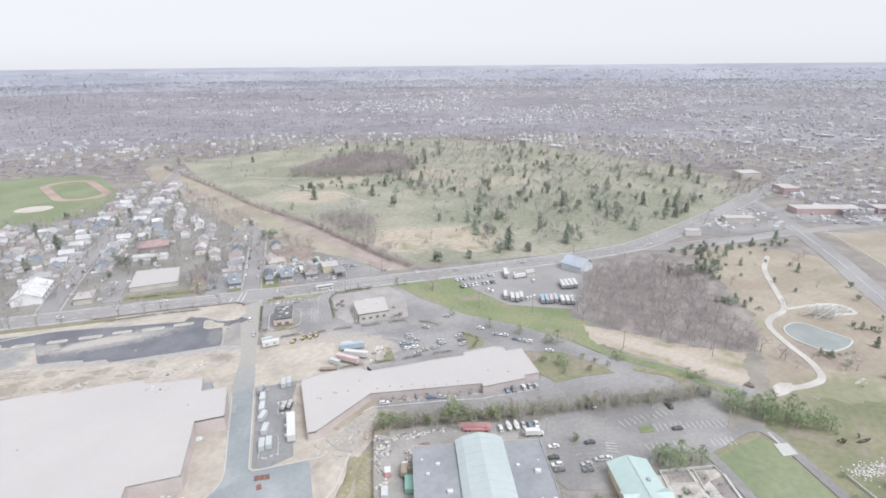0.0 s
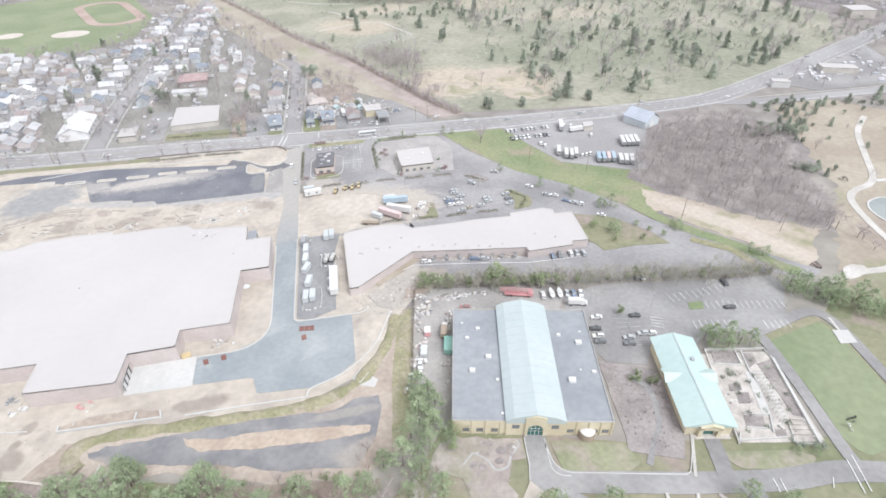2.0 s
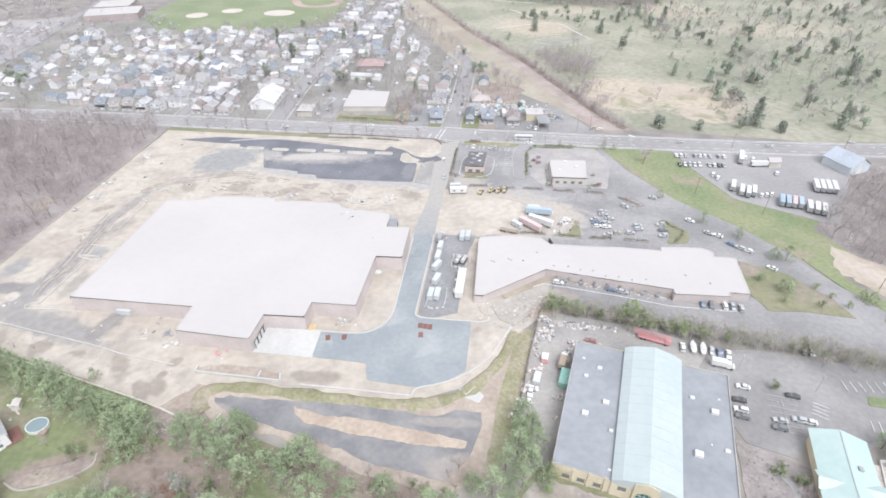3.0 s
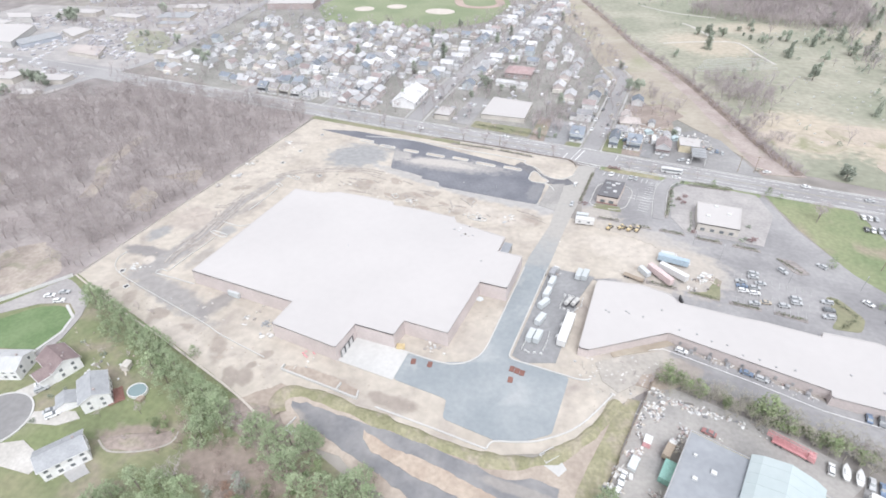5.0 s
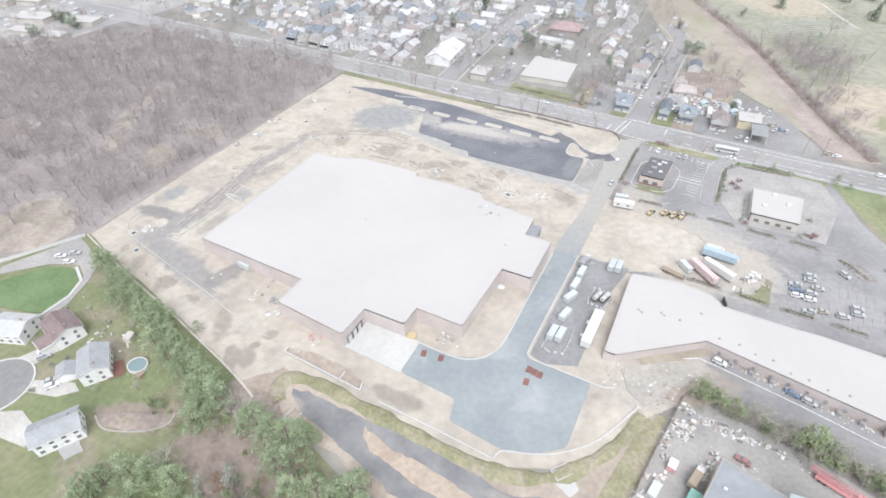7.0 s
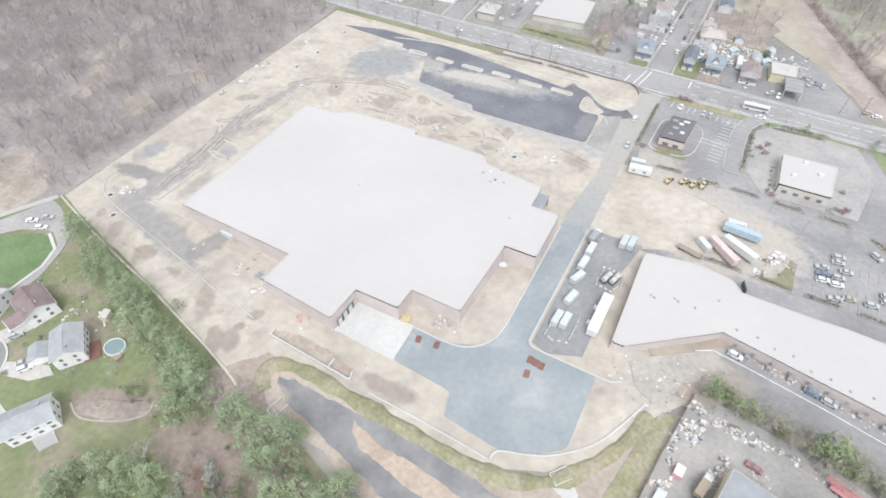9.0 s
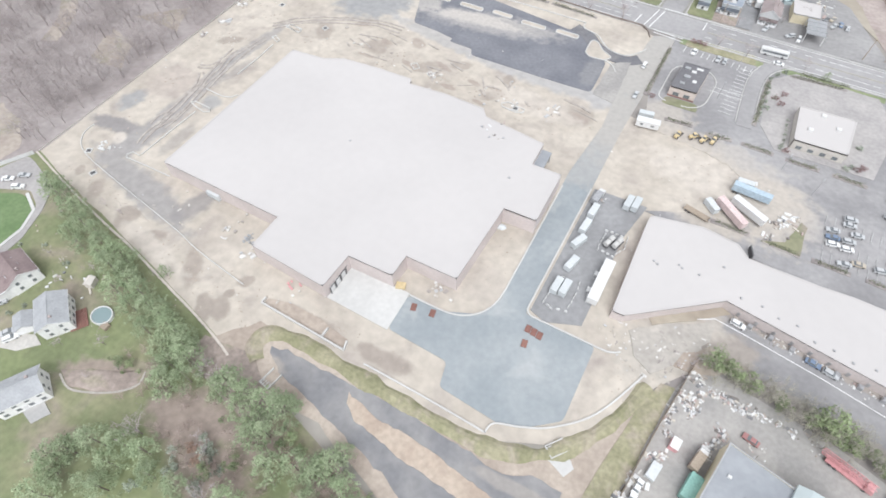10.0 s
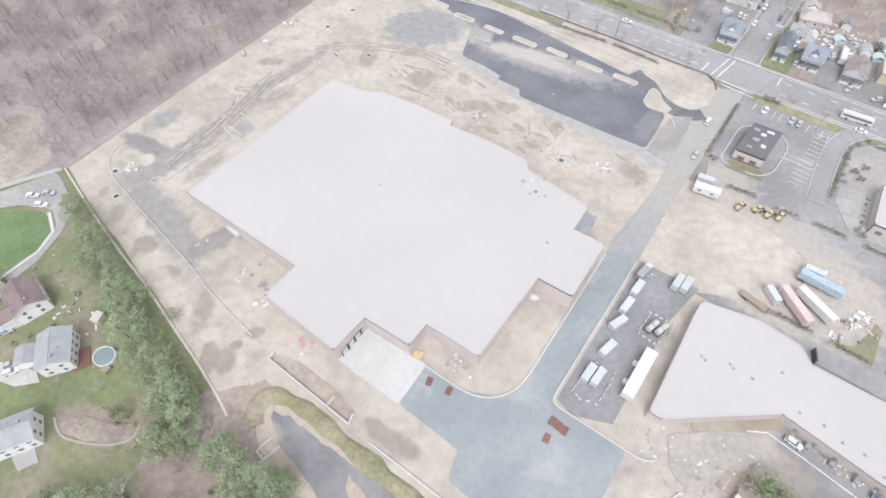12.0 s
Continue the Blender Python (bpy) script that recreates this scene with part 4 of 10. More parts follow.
WALL_WORDS = ("white", "cream", "pale grey", "pale blue", "tan", "rose")


WHITE_TRIM = surf("white_house_trim", (0.66, 0.66, 0.665), (0.74, 0.74, 0.745), big=0.5, fine=2, grain=0.04)


def framed_window(parent, x, y, z, w, h, across, out):
    """A white frame in a wall with a dark pane in it; across: along x, else along y; out: the way it looks."""
    if across:
        fr = part("window", boxes((x - w / 2, y - 0.06, z, x + w / 2, y + 0.06, z + h)), WHITE_TRIM, parent)
        part("pane", boxes((x - w / 2 + 0.2, y + out * 0.05 - 0.03, z + 0.2, x + w / 2 - 0.2, y + out * 0.05 + 0.03, z + h - 0.2)), M["glass"], fr)
    else:
        fr = part("window", boxes((x - 0.06, y - w / 2, z, x + 0.06, y + w / 2, z + h)), WHITE_TRIM, parent)
        part("pane", boxes((x + out * 0.05 - 0.03, y - w / 2 + 0.2, z + 0.2, x + out * 0.05 + 0.03, y + w / 2 - 0.2, z + h - 0.2)), M["glass"], fr)


def house(wi, ri, w, d, h, rise, along_y=True, porch=True, wing=False, dormer=False):
    """A small detached house; its front looks along -y."""
    b = thing("house", "small %s house with %s shingle gable roof" % (WALL_WORDS[wi], ROOF_WORDS[ri]), "house", group="houses of the neighbourhood")
    part("wall", gable_wall(bmesh.new(), -w / 2, w / 2, -d / 2, d / 2, h, rise, along_y), WALLS[wi], b)
    roof = part("roof", gable(bmesh.new(), -w / 2, w / 2, -d / 2, d / 2, h, rise, 0.45, along_y), ROOFS[ri], b)
    part("fascia", gable(bmesh.new(), -w / 2, w / 2, -d / 2, d / 2, h - 0.1, rise, 0.5, along_y), WHITE_TRIM, roof)
    part("chimney", boxes((w * 0.18, d * 0.1, h, w * 0.18 + 0.6, d * 0.1 + 0.6, h + rise + 0.5)), M["brick_pale"], roof)
    if porch:
        pbm = bmesh.new()
        v = [pbm.verts.new(q) for q in ((-w / 2, -d / 2 - 2.2, 2.5), (w / 2, -d / 2 - 2.2, 2.5), (w / 2, -d / 2 - 0.01, 3.1), (-w / 2, -d / 2 - 0.01, 3.1))]
        pbm.faces.new(v)
        bmesh.ops.solidify(pbm, geom=pbm.faces[:], thickness=0.2)
        part("porch_roof", pbm, ROOFS[ri], b)
        part("porch_floor", boxes((-w / 2, -d / 2 - 2.2, 0, w / 2, -d / 2 - 0.01, 0.45)), M["path"], b)
        for x in (-w / 2 + 0.25, -w / 4, -0.9, 0.9, w / 4, w / 2 - 0.25):
            part("porch_post", boxes((x - 0.2, -d / 2 - 2.15, 0.45, x + 0.2, -d / 2 - 1.85, 2.5)), WHITE_TRIM, b)
        for x0, x1 in ((-w / 2 + 0.34, -0.9), (0.9, w / 2 - 0.34)):
            part("porch_rail", boxes((x0, -d / 2 - 2.1, 0.45, x1, -d / 2 - 2.0, 1.35)), WHITE_TRIM, b)
        part("step", boxes((-0.8, -d / 2 - 3.0, 0, 0.8, -d / 2 - 2.2, 0.25)), M["path"], b)
    part("door", boxes((-0.55, -d / 2 - 0.07, 0.4, 0.55, -d / 2 + 0.02, 2.4)), WHITE_TRIM, b)
    for z in ((1.1, 3.7) if h > 5 else (1.1,)):
        for x in (-w * 0.28, w * 0.28):
            framed_window(b, x, -d / 2, z, 1.5, 1.7, True, -1)
        for q in (-1, 1):
            framed_window(b, q * w / 2, -d * 0.12, z, 1.4, 1.6, False, q)
    if dormer:
        part("dormer", gable_wall(bmesh.new(), -1.3, 1.3, -d / 2 + 0.6, -d * 0.08, h + rise * 0.52, rise * 0.3, True), WHITE_TRIM, roof)
        part("dormer_roof", gable(bmesh.new(), -1.3, 1.3, -d / 2 + 0.6, -d * 0.08, h + rise * 0.52, rise * 0.3, 0.22, True), ROOFS[ri], roof)
    if wing:
        part("wing", gable_wall(bmesh.new(), -w / 2 + 0.4, w / 2 - 2, d / 2 + 0.01, d / 2 + 5, h * 0.6, rise * 0.6, True), WALLS[wi], b)
        part("wing_roof", gable(bmesh.new(), -w / 2 + 0.4, w / 2 - 2, d / 2 + 0.46, d / 2 + 5, h * 0.6, rise * 0.6, 0.3, True), ROOFS[ri], b)
    return b


def plain_house(wi, ri, w, d, h, rise, along_y=True, porch=True, wing=False, dormer=False):
    """A small house farther off: walls, trimmed roof, porch or rear wing, front windows."""
    b = thing("house", "small %s house with %s shingle roof" % (WALL_WORDS[wi], ROOF_WORDS[ri]), "house", group="houses of the neighbourhood")
    part("wall", gable_wall(bmesh.new(), -w / 2, w / 2, -d / 2, d / 2, h, rise, along_y), WALLS[wi], b)
    roof = part("roof", gable(bmesh.new(), -w / 2, w / 2, -d / 2, d / 2, h, rise, 0.45, along_y), ROOFS[ri], b)
    part("fascia", gable(bmesh.new(), -w / 2, w / 2, -d / 2, d / 2, h - 0.1, rise, 0.52, along_y), WHITE_TRIM, roof)
    if porch:
        part("porch", boxes((-w / 2, -d / 2 - 2.2, 0, w / 2, -d / 2 - 0.01, 2.7)), WALLS[(wi + 2) % 6], b)
    if wing:
        part("wing", gable_wall(bmesh.new(), -w / 2 + 0.4, w / 2 - 2, d / 2 + 0.01, d / 2 + 5, h * 0.6, rise * 0.6, True), WALLS[wi], b)
        part("wing_roof", gable(bmesh.new(), -w / 2 + 0.4, w / 2 - 2, d / 2 + 0.46, d / 2 + 5, h * 0.6, rise * 0.6, 0.3, True), ROOFS[ri], b)
    for x in (-w * 0.28, w * 0.2):
        part("window", boxes((x - 0.6, -d / 2 - 0.06, 3.4 if h > 5 else 1.2, x + 0.6, -d / 2 + 0.05, 4.8 if h > 5 else 2.6)), M["glass"], b)
    return b


FORMS = (
    (0, 0, 7.5, 10, 5.2, 2.6, True, True, True), (1, 3, 8, 9, 4.6, 3.0, False, True, False, True), (2, 1, 7, 11, 5.2, 2.8, True, True, True), (3, 2, 8, 9, 4.6, 3.2, False, True, False, True),
    (0, 4, 9, 9, 3.4, 2.2, False, False, True), (4, 0, 8, 10, 5.0, 2.6, False, True), (0, 5, 7, 9, 5.0, 2.8, True, True), (2, 2, 10, 8, 3.6, 2.6, False, False, False, True), (5, 1, 8, 10, 5.0, 2.6, True, True, True), (0, 1, 7.5, 11, 5.2, 2.6, True, True),
    (3, 2, 8.4, 11.5, 4.8, 3.6, False, True, False, True), (3, 2, 5.6, 13.5, 5.0, 2.3, True, True), (0, 0, 7, 8.5, 3.4, 2.4, False, False, False, True), (2, 5, 8.6, 12, 4.4, 3.0, True, True))
HOUSES = Kit([lambda a=a: house(*a) for a in FORMS])
FAR_HOUSES = Kit([lambda a=a: plain_house(*a) for a in FORMS])


def garage(wi, ri):
    b = thing("garage", "small detached %s garage with gable roof" % WALL_WORDS[wi], "garage", group="garages")
    part("wall", gable_wall(bmesh.new(), -2.2, 2.2, -3, 3, 2.6, 1.4), WALLS[wi], b)
    part("roof", gable(bmesh.new(), -2.2, 2.2, -3, 3, 2.6, 1.4, 0.25), ROOFS[ri], b)
    part("garage_door", boxes((-1.5, -3.06, 0, 1.5, -2.98, 2.1)), M["white"], b)
    return b


GARAGES = Kit([lambda a=a: garage(*a) for a in ((0, 1), (0, 4), (2, 0), (1, 3))])

# ---------------------------------------------------------------- the neighbourhood
WAREHOUSE = [(-92, 210), (-45, 210), (-45, 262), (-92, 262)]


def free(x, y):
    return not inside(x, y, WAREHOUSE)


def street_x(pts, y):
    return float(np.interp(y, [q[1] for q in pts], [q[0] for q in pts]))


TAKEN = [[(-168, 205), (-100, 205), (-100, 262), (-168, 262)], [(-112, 270), (-58, 270), (-58, 350), (-112, 350)]]
RH = random.Random(11)
for n, y0, y1, gap in ((0, 226, 620, 16.5), (3, 226, 432, 11.5), (2, 226, 432, 12.5)):
    y = y0
    while y < y1:
        x = street_x(STREETS[n][1], y)
        for q in (-1, 1):
            hx = x + q * (gap + RH.uniform(0, 2.2))
            if free(hx, y) and not any(inside(hx, y, t) for t in TAKEN) and RH.random() < 0.95:
                (HOUSES if y < 262 else FAR_HOUSES).put(RH.randrange(10), pose(hx, y, 0, 0, 0, (90 if q < 0 else -90) + 180 + RH.uniform(-2, 2)))
            gx = x + q * (gap + RH.uniform(14, 17))
            if RH.random() < 0.45 and free(gx, y) and not any(inside(gx, y, t) for t in TAKEN):
                GARAGES.put(RH.randrange(4), pose(gx, y + RH.uniform(-4, 4), 0, 0, 0, 90 * q + RH.uniform(-4, 4)))
        y += RH.uniform(9.8, 11.8)
# houses on the dead end and in the block behind the warehouse
for x, y, a in ((-15, 266, 90), (-14, 288, 90), (-13, 306, 90), (-14, 326, 90), (18, 290, -90), (-44, 300, 0), (-32, 282, 0), (-44, 326, 0), (-40, 346, 180), (-62, 356, 0), (-80, 360, 0), (-98, 362, 0),
                (-90, 388, 180), (-72, 386, 180), (-52, 384, 180), (-94, 414, 0), (-74, 410, 0), (-58, 408, 0), (-94, 444, 180), (-74, 438, 180), (-96, 474, 0), (-80, 468, 0), (-96, 500, 180), (-92, 528, 0), (-98, 556, 0), (-40, 364, 0)):
    FAR_HOUSES.put(RH.randrange(10), pose(x, y, 0, 0, 0, a + RH.uniform(-3, 3)))
# rows that look onto the main road
for x0, x1 in ((-195, -166), (-272, -216)):
    x = x0
    while x < x1:
        HOUSES.put(RH.choice((0, 2, 3, 6, 8, 9, 8, 1)), pose(x, 215.5 - (x + 160) * 0.04, 0, 0, 0, RH.uniform(-2, 2)))
        x += RH.uniform(10.4, 11.8)
# second rows between the streets
for x0, x1, y, a in ((-188, -152, 241, 180), (-262, -222, 241, 180), (-182, -152, 275, 0), (-182, -152, 315, 180), (-258, -222, 275, 0), (-258, -222, 315, 180), (-182, -152, 355, 0), (-258, -222, 355, 0), (-182, -150, 395, 180), (-255, -218, 395, 180), (-180, -148, 428, 0), (-252, -216, 424, 0)):
    x = x0
    while x < x1:
        if RH.random() < 0.85 and not any(inside(x, y, t) for t in TAKEN):
            (HOUSES if y < 250 else FAR_HOUSES).put(RH.randrange(10), pose(x + RH.uniform(-1, 1), y + RH.uniform(-4, 4), 0, 0, 0, a + RH.uniform(-3, 3)))
        x += RH.uniform(10.5, 13)
for y in (232, 262, 292, 322, 352, 384, 412):
    x = -414 + RH.uniform(0, 6) + (y - 232) * 0.02
    while x < -304:
        if RH.random() < 0.8:
            FAR_HOUSES.put(RH.randrange(10), pose(x, y + RH.uniform(-4, 4), 0, 0, 0, RH.choice((0, 180)) + RH.uniform(-5, 5)))
        x += RH.uniform(12, 16)
# larger buildings of the block: a chapel with a pale roof, a brick block with a red roof, a long white shed
chapel = thing("chapel", "white chapel with a broad pale gable roof", "building", pose(-149, 238, 0, 0, 0, 4))
part("wall", gable_wall(bmesh.new(), -9, 9, -16, 16, 4.5, 4.5, True), WALLS[0], chapel)
part("roof", gable(bmesh.new(), -9, 9, -16, 16, 4.5, 4.5, 0.6, True), ROOFS[4], chapel)
for y in (-11, -4, 3, 10):
    framed_window(chapel, 9, y, 1.2, 1.6, 2.4, False, 1)
M["roof_red"] = surf("faded_red_shingles", (0.36, 0.265, 0.265), (0.42, 0.32, 0.315), big=0.3, fine=1.5, grain=0.1)
redb = thing("apartment_house", "low brick house with a faded red hipped roof", "building", pose(-84, 326, 0, 0, 0, 3))
part("wall", boxes((-11, -9, 0, 11, 9, 4.4)), M["brick_pale"], redb)
bm = bmesh.new()
v = [bm.verts.new(q) for q in ((-12, -10, 4.4), (12, -10, 4.4), (12, 10, 4.4), (-12, 10, 4.4), (-5, 0, 8), (5, 0, 8))]
for q in ((0, 1, 5, 4), (1, 2, 5), (2, 3, 4, 5), (3, 0, 4), (3, 2, 1, 0)):
    bm.faces.new([v[i] for i in q])
part("roof", bm, M["roof_red"], redb)
for x in (-7, -2, 3, 8):
    framed_window(redb, x, -9, 1.3, 1.6, 1.6, True, -1)
longw = thing("long_shed", "long low white shed with a pale roof", "building", pose(-83, 297, 0, 0, 0, -4))
part("wall", gable_wall(bmesh.new(), -13, 13, -3.5, 3.5, 3.0, 1.6, False), WALLS[0], longw)
part("roof", gable(bmesh.new(), -13, 13, -3.5, 3.5, 3.0, 1.6, 0.3, False), ROOFS[4], longw)
for x, y, q in ((-109, 296, 1.1), (-98, 279, 1.0), (-88, 283, 0.8), (-79, 286, 0.8), (-107, 262, 0.8), (-104, 290, 1.0)):
    copy_scaled(YEWS, (1, 2, 1, 4)[int(x) % 4], x, y, q)

# garden trees between the houses
for _ in range(115):
    x, y = RH.uniform(-330, 20), RH.uniform(215, 620)
    if inside(x, y, [(-300, 212), (30, 212), (0, 380), (-60, 540), (-110, 640), (-160, 600), (-190, 470), (-300, 450)]) and free(x, y):
        k = RH.random()
        if k < 0.72:
            copy_scaled(BARES, RH.randrange(4), x, y, 0.8)
        elif k < 0.92:
            copy_scaled(YEWS, RH.randrange(5), x, y, 0.95)
        else:
            copy_scaled(SHRUBS, 0, x, y, 1.3)
for x, y, q in ((-166, 354, 1.35), (-162, 351, 1.1), (-187, 375, 1.0), (-145, 370, 0.9), (-174, 302, 1.0), (-199, 409, 0.9), (-125, 448, 1.0), (9, 317, 1.2), (17, 319, 1.25), (13, 322, 1.1)):
    copy_scaled(YEWS, 1 if x > 0 else 3, x, y, q)

# ---------------------------------------------------------------- woods
TOWN = [(-300, 212), (30, 212), (0, 380), (-60, 540), (-110, 640), (-160, 600), (-190, 470), (-300, 450)]
BARE_CLOUDS = [bare_cloud(300 + i, 10 + i, 150, 0.46) for i in range(5)]
THIN_CLOUDS = [bare_cloud(320 + i, 10 + i, 60, 0.5) for i in range(4)]


def spots_in(poly, step, seed, size=(0.8, 1.25), keep=1.0):
    g = random.Random(seed)
    xs, ys = [p[0] for p in poly], [p[1] for p in poly]
    out = []
    y = min(ys)
    while y < max(ys):
        x = min(xs)
        while x < max(xs):
            px, py = x + g.uniform(-0.7, 0.7) * step, y + g.uniform(-0.7, 0.7) * step
            if g.random() < keep and inside(px, py, poly):
                out.append((px, py, 0, g.uniform(*size)))
            x += step
        y += step
    return out


LEFT_WOODS = [(-205.6, -14), (-240, -62), (-330, -120), (-480, -60), (-520, 60), (-458, 112), (-431, 141), (-391, 159), (-382, 180), (-364, 188), (-298, 189), (-204.6, 185)]
GLADES = [[(-258, -27), (-251, -9), (-243, -2), (-227, -6), (-213, -18), (-216, -33), (-234, -42)], [(-349, 36), (-336, 42), (-321, 32), (-331, 24)], [(-234, 36), (-242, 60), (-225, 55), (-216, 38)], [(-240, 72), (-221, 90), (-213, 72)]]
RIDE = smooth_line([(-262, 38), (-271, 56), (-286, 73), (-290, 92), (-297, 114)], 4)
for q in GLADES:
    patch("glade", ragged(q, 2.5, 4, 3), Z1 + 0.03, M["glade_soil"], "tan open ground in the bare woods", "soil")
lay("forest_ride", RIDE, -4.2, 4.2, Z1 + 0.03, M["glade_soil"], "tan track through the bare woods", "path")


def wooded(x, y):
    if any(inside(x, y, q) for q in GLADES):
        return noise.noise((x * 0.2, y * 0.2, 1.0)) > 0.25
    return min(math.hypot(x - q[0], y - q[1]) for q in RIDE) > 6.5 and noise.noise((x * 0.02, y * 0.035, 4.0)) < 0.5


FINE_CLOUDS = [bare_cloud(340 + i, 10 + i, 250, 0.52, 0.0031) for i in range(6)]
spread_copies(FINE_CLOUDS, [q for q in spots_in(LEFT_WOODS, 6.15, 1, (0.75, 1.25)) if wooded(q[0], q[1])], "bare_woods", M["wood_twig"], "leafless grey-brown woods beside the building site", "woods", 1)
RIGHT_WOODS = [(228.2, 132), (271, 149.4), (302.7, 144.3), (310, 125.6), (310.6, 93.8), (284.4, 59.9), (273.1, 32.1), (272, 13.4), (257, 7.7), (234, 22.2), (214.2, 42.5), (195.3, 71.4), (192.7, 82.4)]
spread_copies(FINE_CLOUDS, spots_in(RIGHT_WOODS, 5.8, 2, (0.55, 1.05)), "bare_woods", M["oak_twig"], "leafless grey-brown woods beside the truck yard", "woods", 2)
BAND = []
g = random.Random(8)
for k in range(460):
    q = RAIL[int(k / 460 * (len(RAIL) - 1))]
    BAND.append((q[0] + g.gauss(0, 2.0), q[1] + g.gauss(0, 5), 0, g.uniform(0.32, 0.6)))
for cx, cy, sx, sy, n in ((84, 335, 7, 14, 26), (104, 340, 7, 14, 24), (100, 276, 6, 10, 22), (72, 352, 6, 8, 12), (112, 250, 5, 8, 8), (40, 300, 7, 8, 8), (26, 312, 6, 8, 8)):
    BAND += [(cx + g.gauss(0, sx), cy + g.gauss(0, sy), 0, g.uniform(0.6, 0.95)) for _ in range(n)]
spread_copies(BARE_CLOUDS, BAND, "bare_thicket", M["twig"], "leafless scrub along the old railway line", "woods", 3)
spread_copies(BARE_CLOUDS, spots_in([(43, 612), (98, 695), (176, 760), (252, 742), (236, 602), (181, 568), (110, 588)], 6, 4, (0.9, 1.4)), "bare_woods", M["twig"], "leafless woods at the cemetery edge", "woods", 4)

spread_copies(THIN_CLOUDS, [s for s in spots_in(TOWN, 8.6, 9, (0.5, 1.0)) if free(s[0], s[1])], "garden_bare_trees", M["twig"], "leafless street and garden trees among the houses", "trees", 9)
spread_copies(BARE_CLOUDS, spots_in([(-50, 214), (-22, 216), (-24, 256), (-46, 258)], 7, 10, (0.7, 1.0)), "bare_grove", M["twig"], "leafless grove beside the warehouse", "trees", 10)

# cemetery trees and stones
CEM = [(150, 225), (60, 440), (-20, 640), (-60, 760), (80, 880), (350, 900), (500, 760), (600, 400), (530, 305), (430, 250), (360, 228), (240, 212)]
g = random.Random(21)
n = 0
while n < 215:
    x, y = g.uniform(-60, 620), g.uniform(205, 900)
    dense = 1.0 if x > 190 + (y - 220) * -0.1 else 0.06
    if inside(x, y, CEM) and g.random() < dense and noise.noise((x * 0.012, y * 0.012, 1.5)) > -0.32:
        if g.random() < 0.80:
            copy_scaled(YEWS, (0, 1, 3, 4, 3)[g.randrange(5)], x, y, g.uniform(0.75, 1.3))
        else:
            copy_scaled(BARES, g.randrange(4), x, y, 0.9)
        n += 1
small = []
while len(small) < 1100:
    x, y = g.uniform(-60, 620), g.uniform(212, 900)
    if inside(x, y, CEM) and g.random() < (1.0 if x > 190 else 0.12):
        small.append((x, y, 0, g.uniform(0.35, 1.15)))
SMALL_YEWS = []
for i in range(4):
    c = Cloud(700 + i)
    for _ in range(70):
        u = c.rng.random() ** 0.8
        a, q = c.rng.uniform(0, math.tau), (1 - u) ** 0.6 * 3.4 * c.rng.uniform(0.3, 1)
        c.leaf((math.cos(a) * q, math.sin(a) * q, 0.4 + u * 4), c.rng.uniform(0.5, 0.9))
    SMALL_YEWS.append(c)
EDGE = smooth_line([(-110, 800), (60, 900), (360, 930), (520, 780), (628, 400), (545, 300)], 30)
rim = [(q[0] + g.gauss(0, 16), q[1] + g.gauss(0, 16), 0, g.uniform(0.7, 1.2)) for q in EDGE for _ in range(3)]
spread_copies(THIN_CLOUDS, rim[::2], "rim_bare_trees", M["twig"], "leafless trees along the far edge of the cemetery", "trees", 16)
small += [(x, y, 0, q * 1.3) for x, y, _, q in rim[1::4]]
spread_copies(SMALL_YEWS, small, "small_evergreens", M["yew"], "many small evergreens scattered over the cemetery", "shrubs", 14)
spread_copies(THIN_CLOUDS, [(x + 6, y + 4, 0, s * 1.6) for x, y, _, s in small[:520]], "cemetery_bare_trees", M["twig"], "leafless trees scattered over the cemetery", "trees", 15)
bm = bmesh.new()
for _ in range(700):
    x, y = g.uniform(100, 600), round(g.uniform(215, 800) / 7) * 7
    if inside(x, y, CEM):
        w, h = g.uniform(0.4, 0.8), g.uniform(0.6, 1.4)
        box(bm, x - w, y - 0.15, 0, x + w, y + 0.15, h)
tagged(part("gravestones", bm, M["concrete"]), "rows of small grey gravestones in the grass", "gravestones", kind="stuff")

# ---------------------------------------------------------------- the far town and woods
KEEP_OUT = [CEM + [], [(110, 205), (20, 470), (-130, 830), (60, 910), (370, 940), (530, 785), (640, 400), (545, 290), (430, 240), (360, 212), (240, 196)], [(128, 205), (140, 215), (60, 440), (-110, 830), (-190, 800), (-60, 520), (4, 380), (44, 226)], [(-437, 560), (-330, 462), (-250, 448), (-180, 460), (-150, 580), (-205, 725), (-345, 730)],
            [(-330, 200), (60, 200), (4, 385), (-60, 540), (-110, 660), (-160, 600), (-186, 465), (-320, 455)], LEFT_WOODS, [(-260, -260), (470, -260), (600, 300), (360, 215), (-300, 215)]]
KEEP_OUT.append([(240, 190), (470, 275), (640, 430), (720, 420), (600, 280), (480, 225), (330, 178)])


def open_land(x, y):
    return not any(inside(x, y, p) for p in KEEP_OUT)


hv, hf, hm = [], [], []
g = random.Random(31)


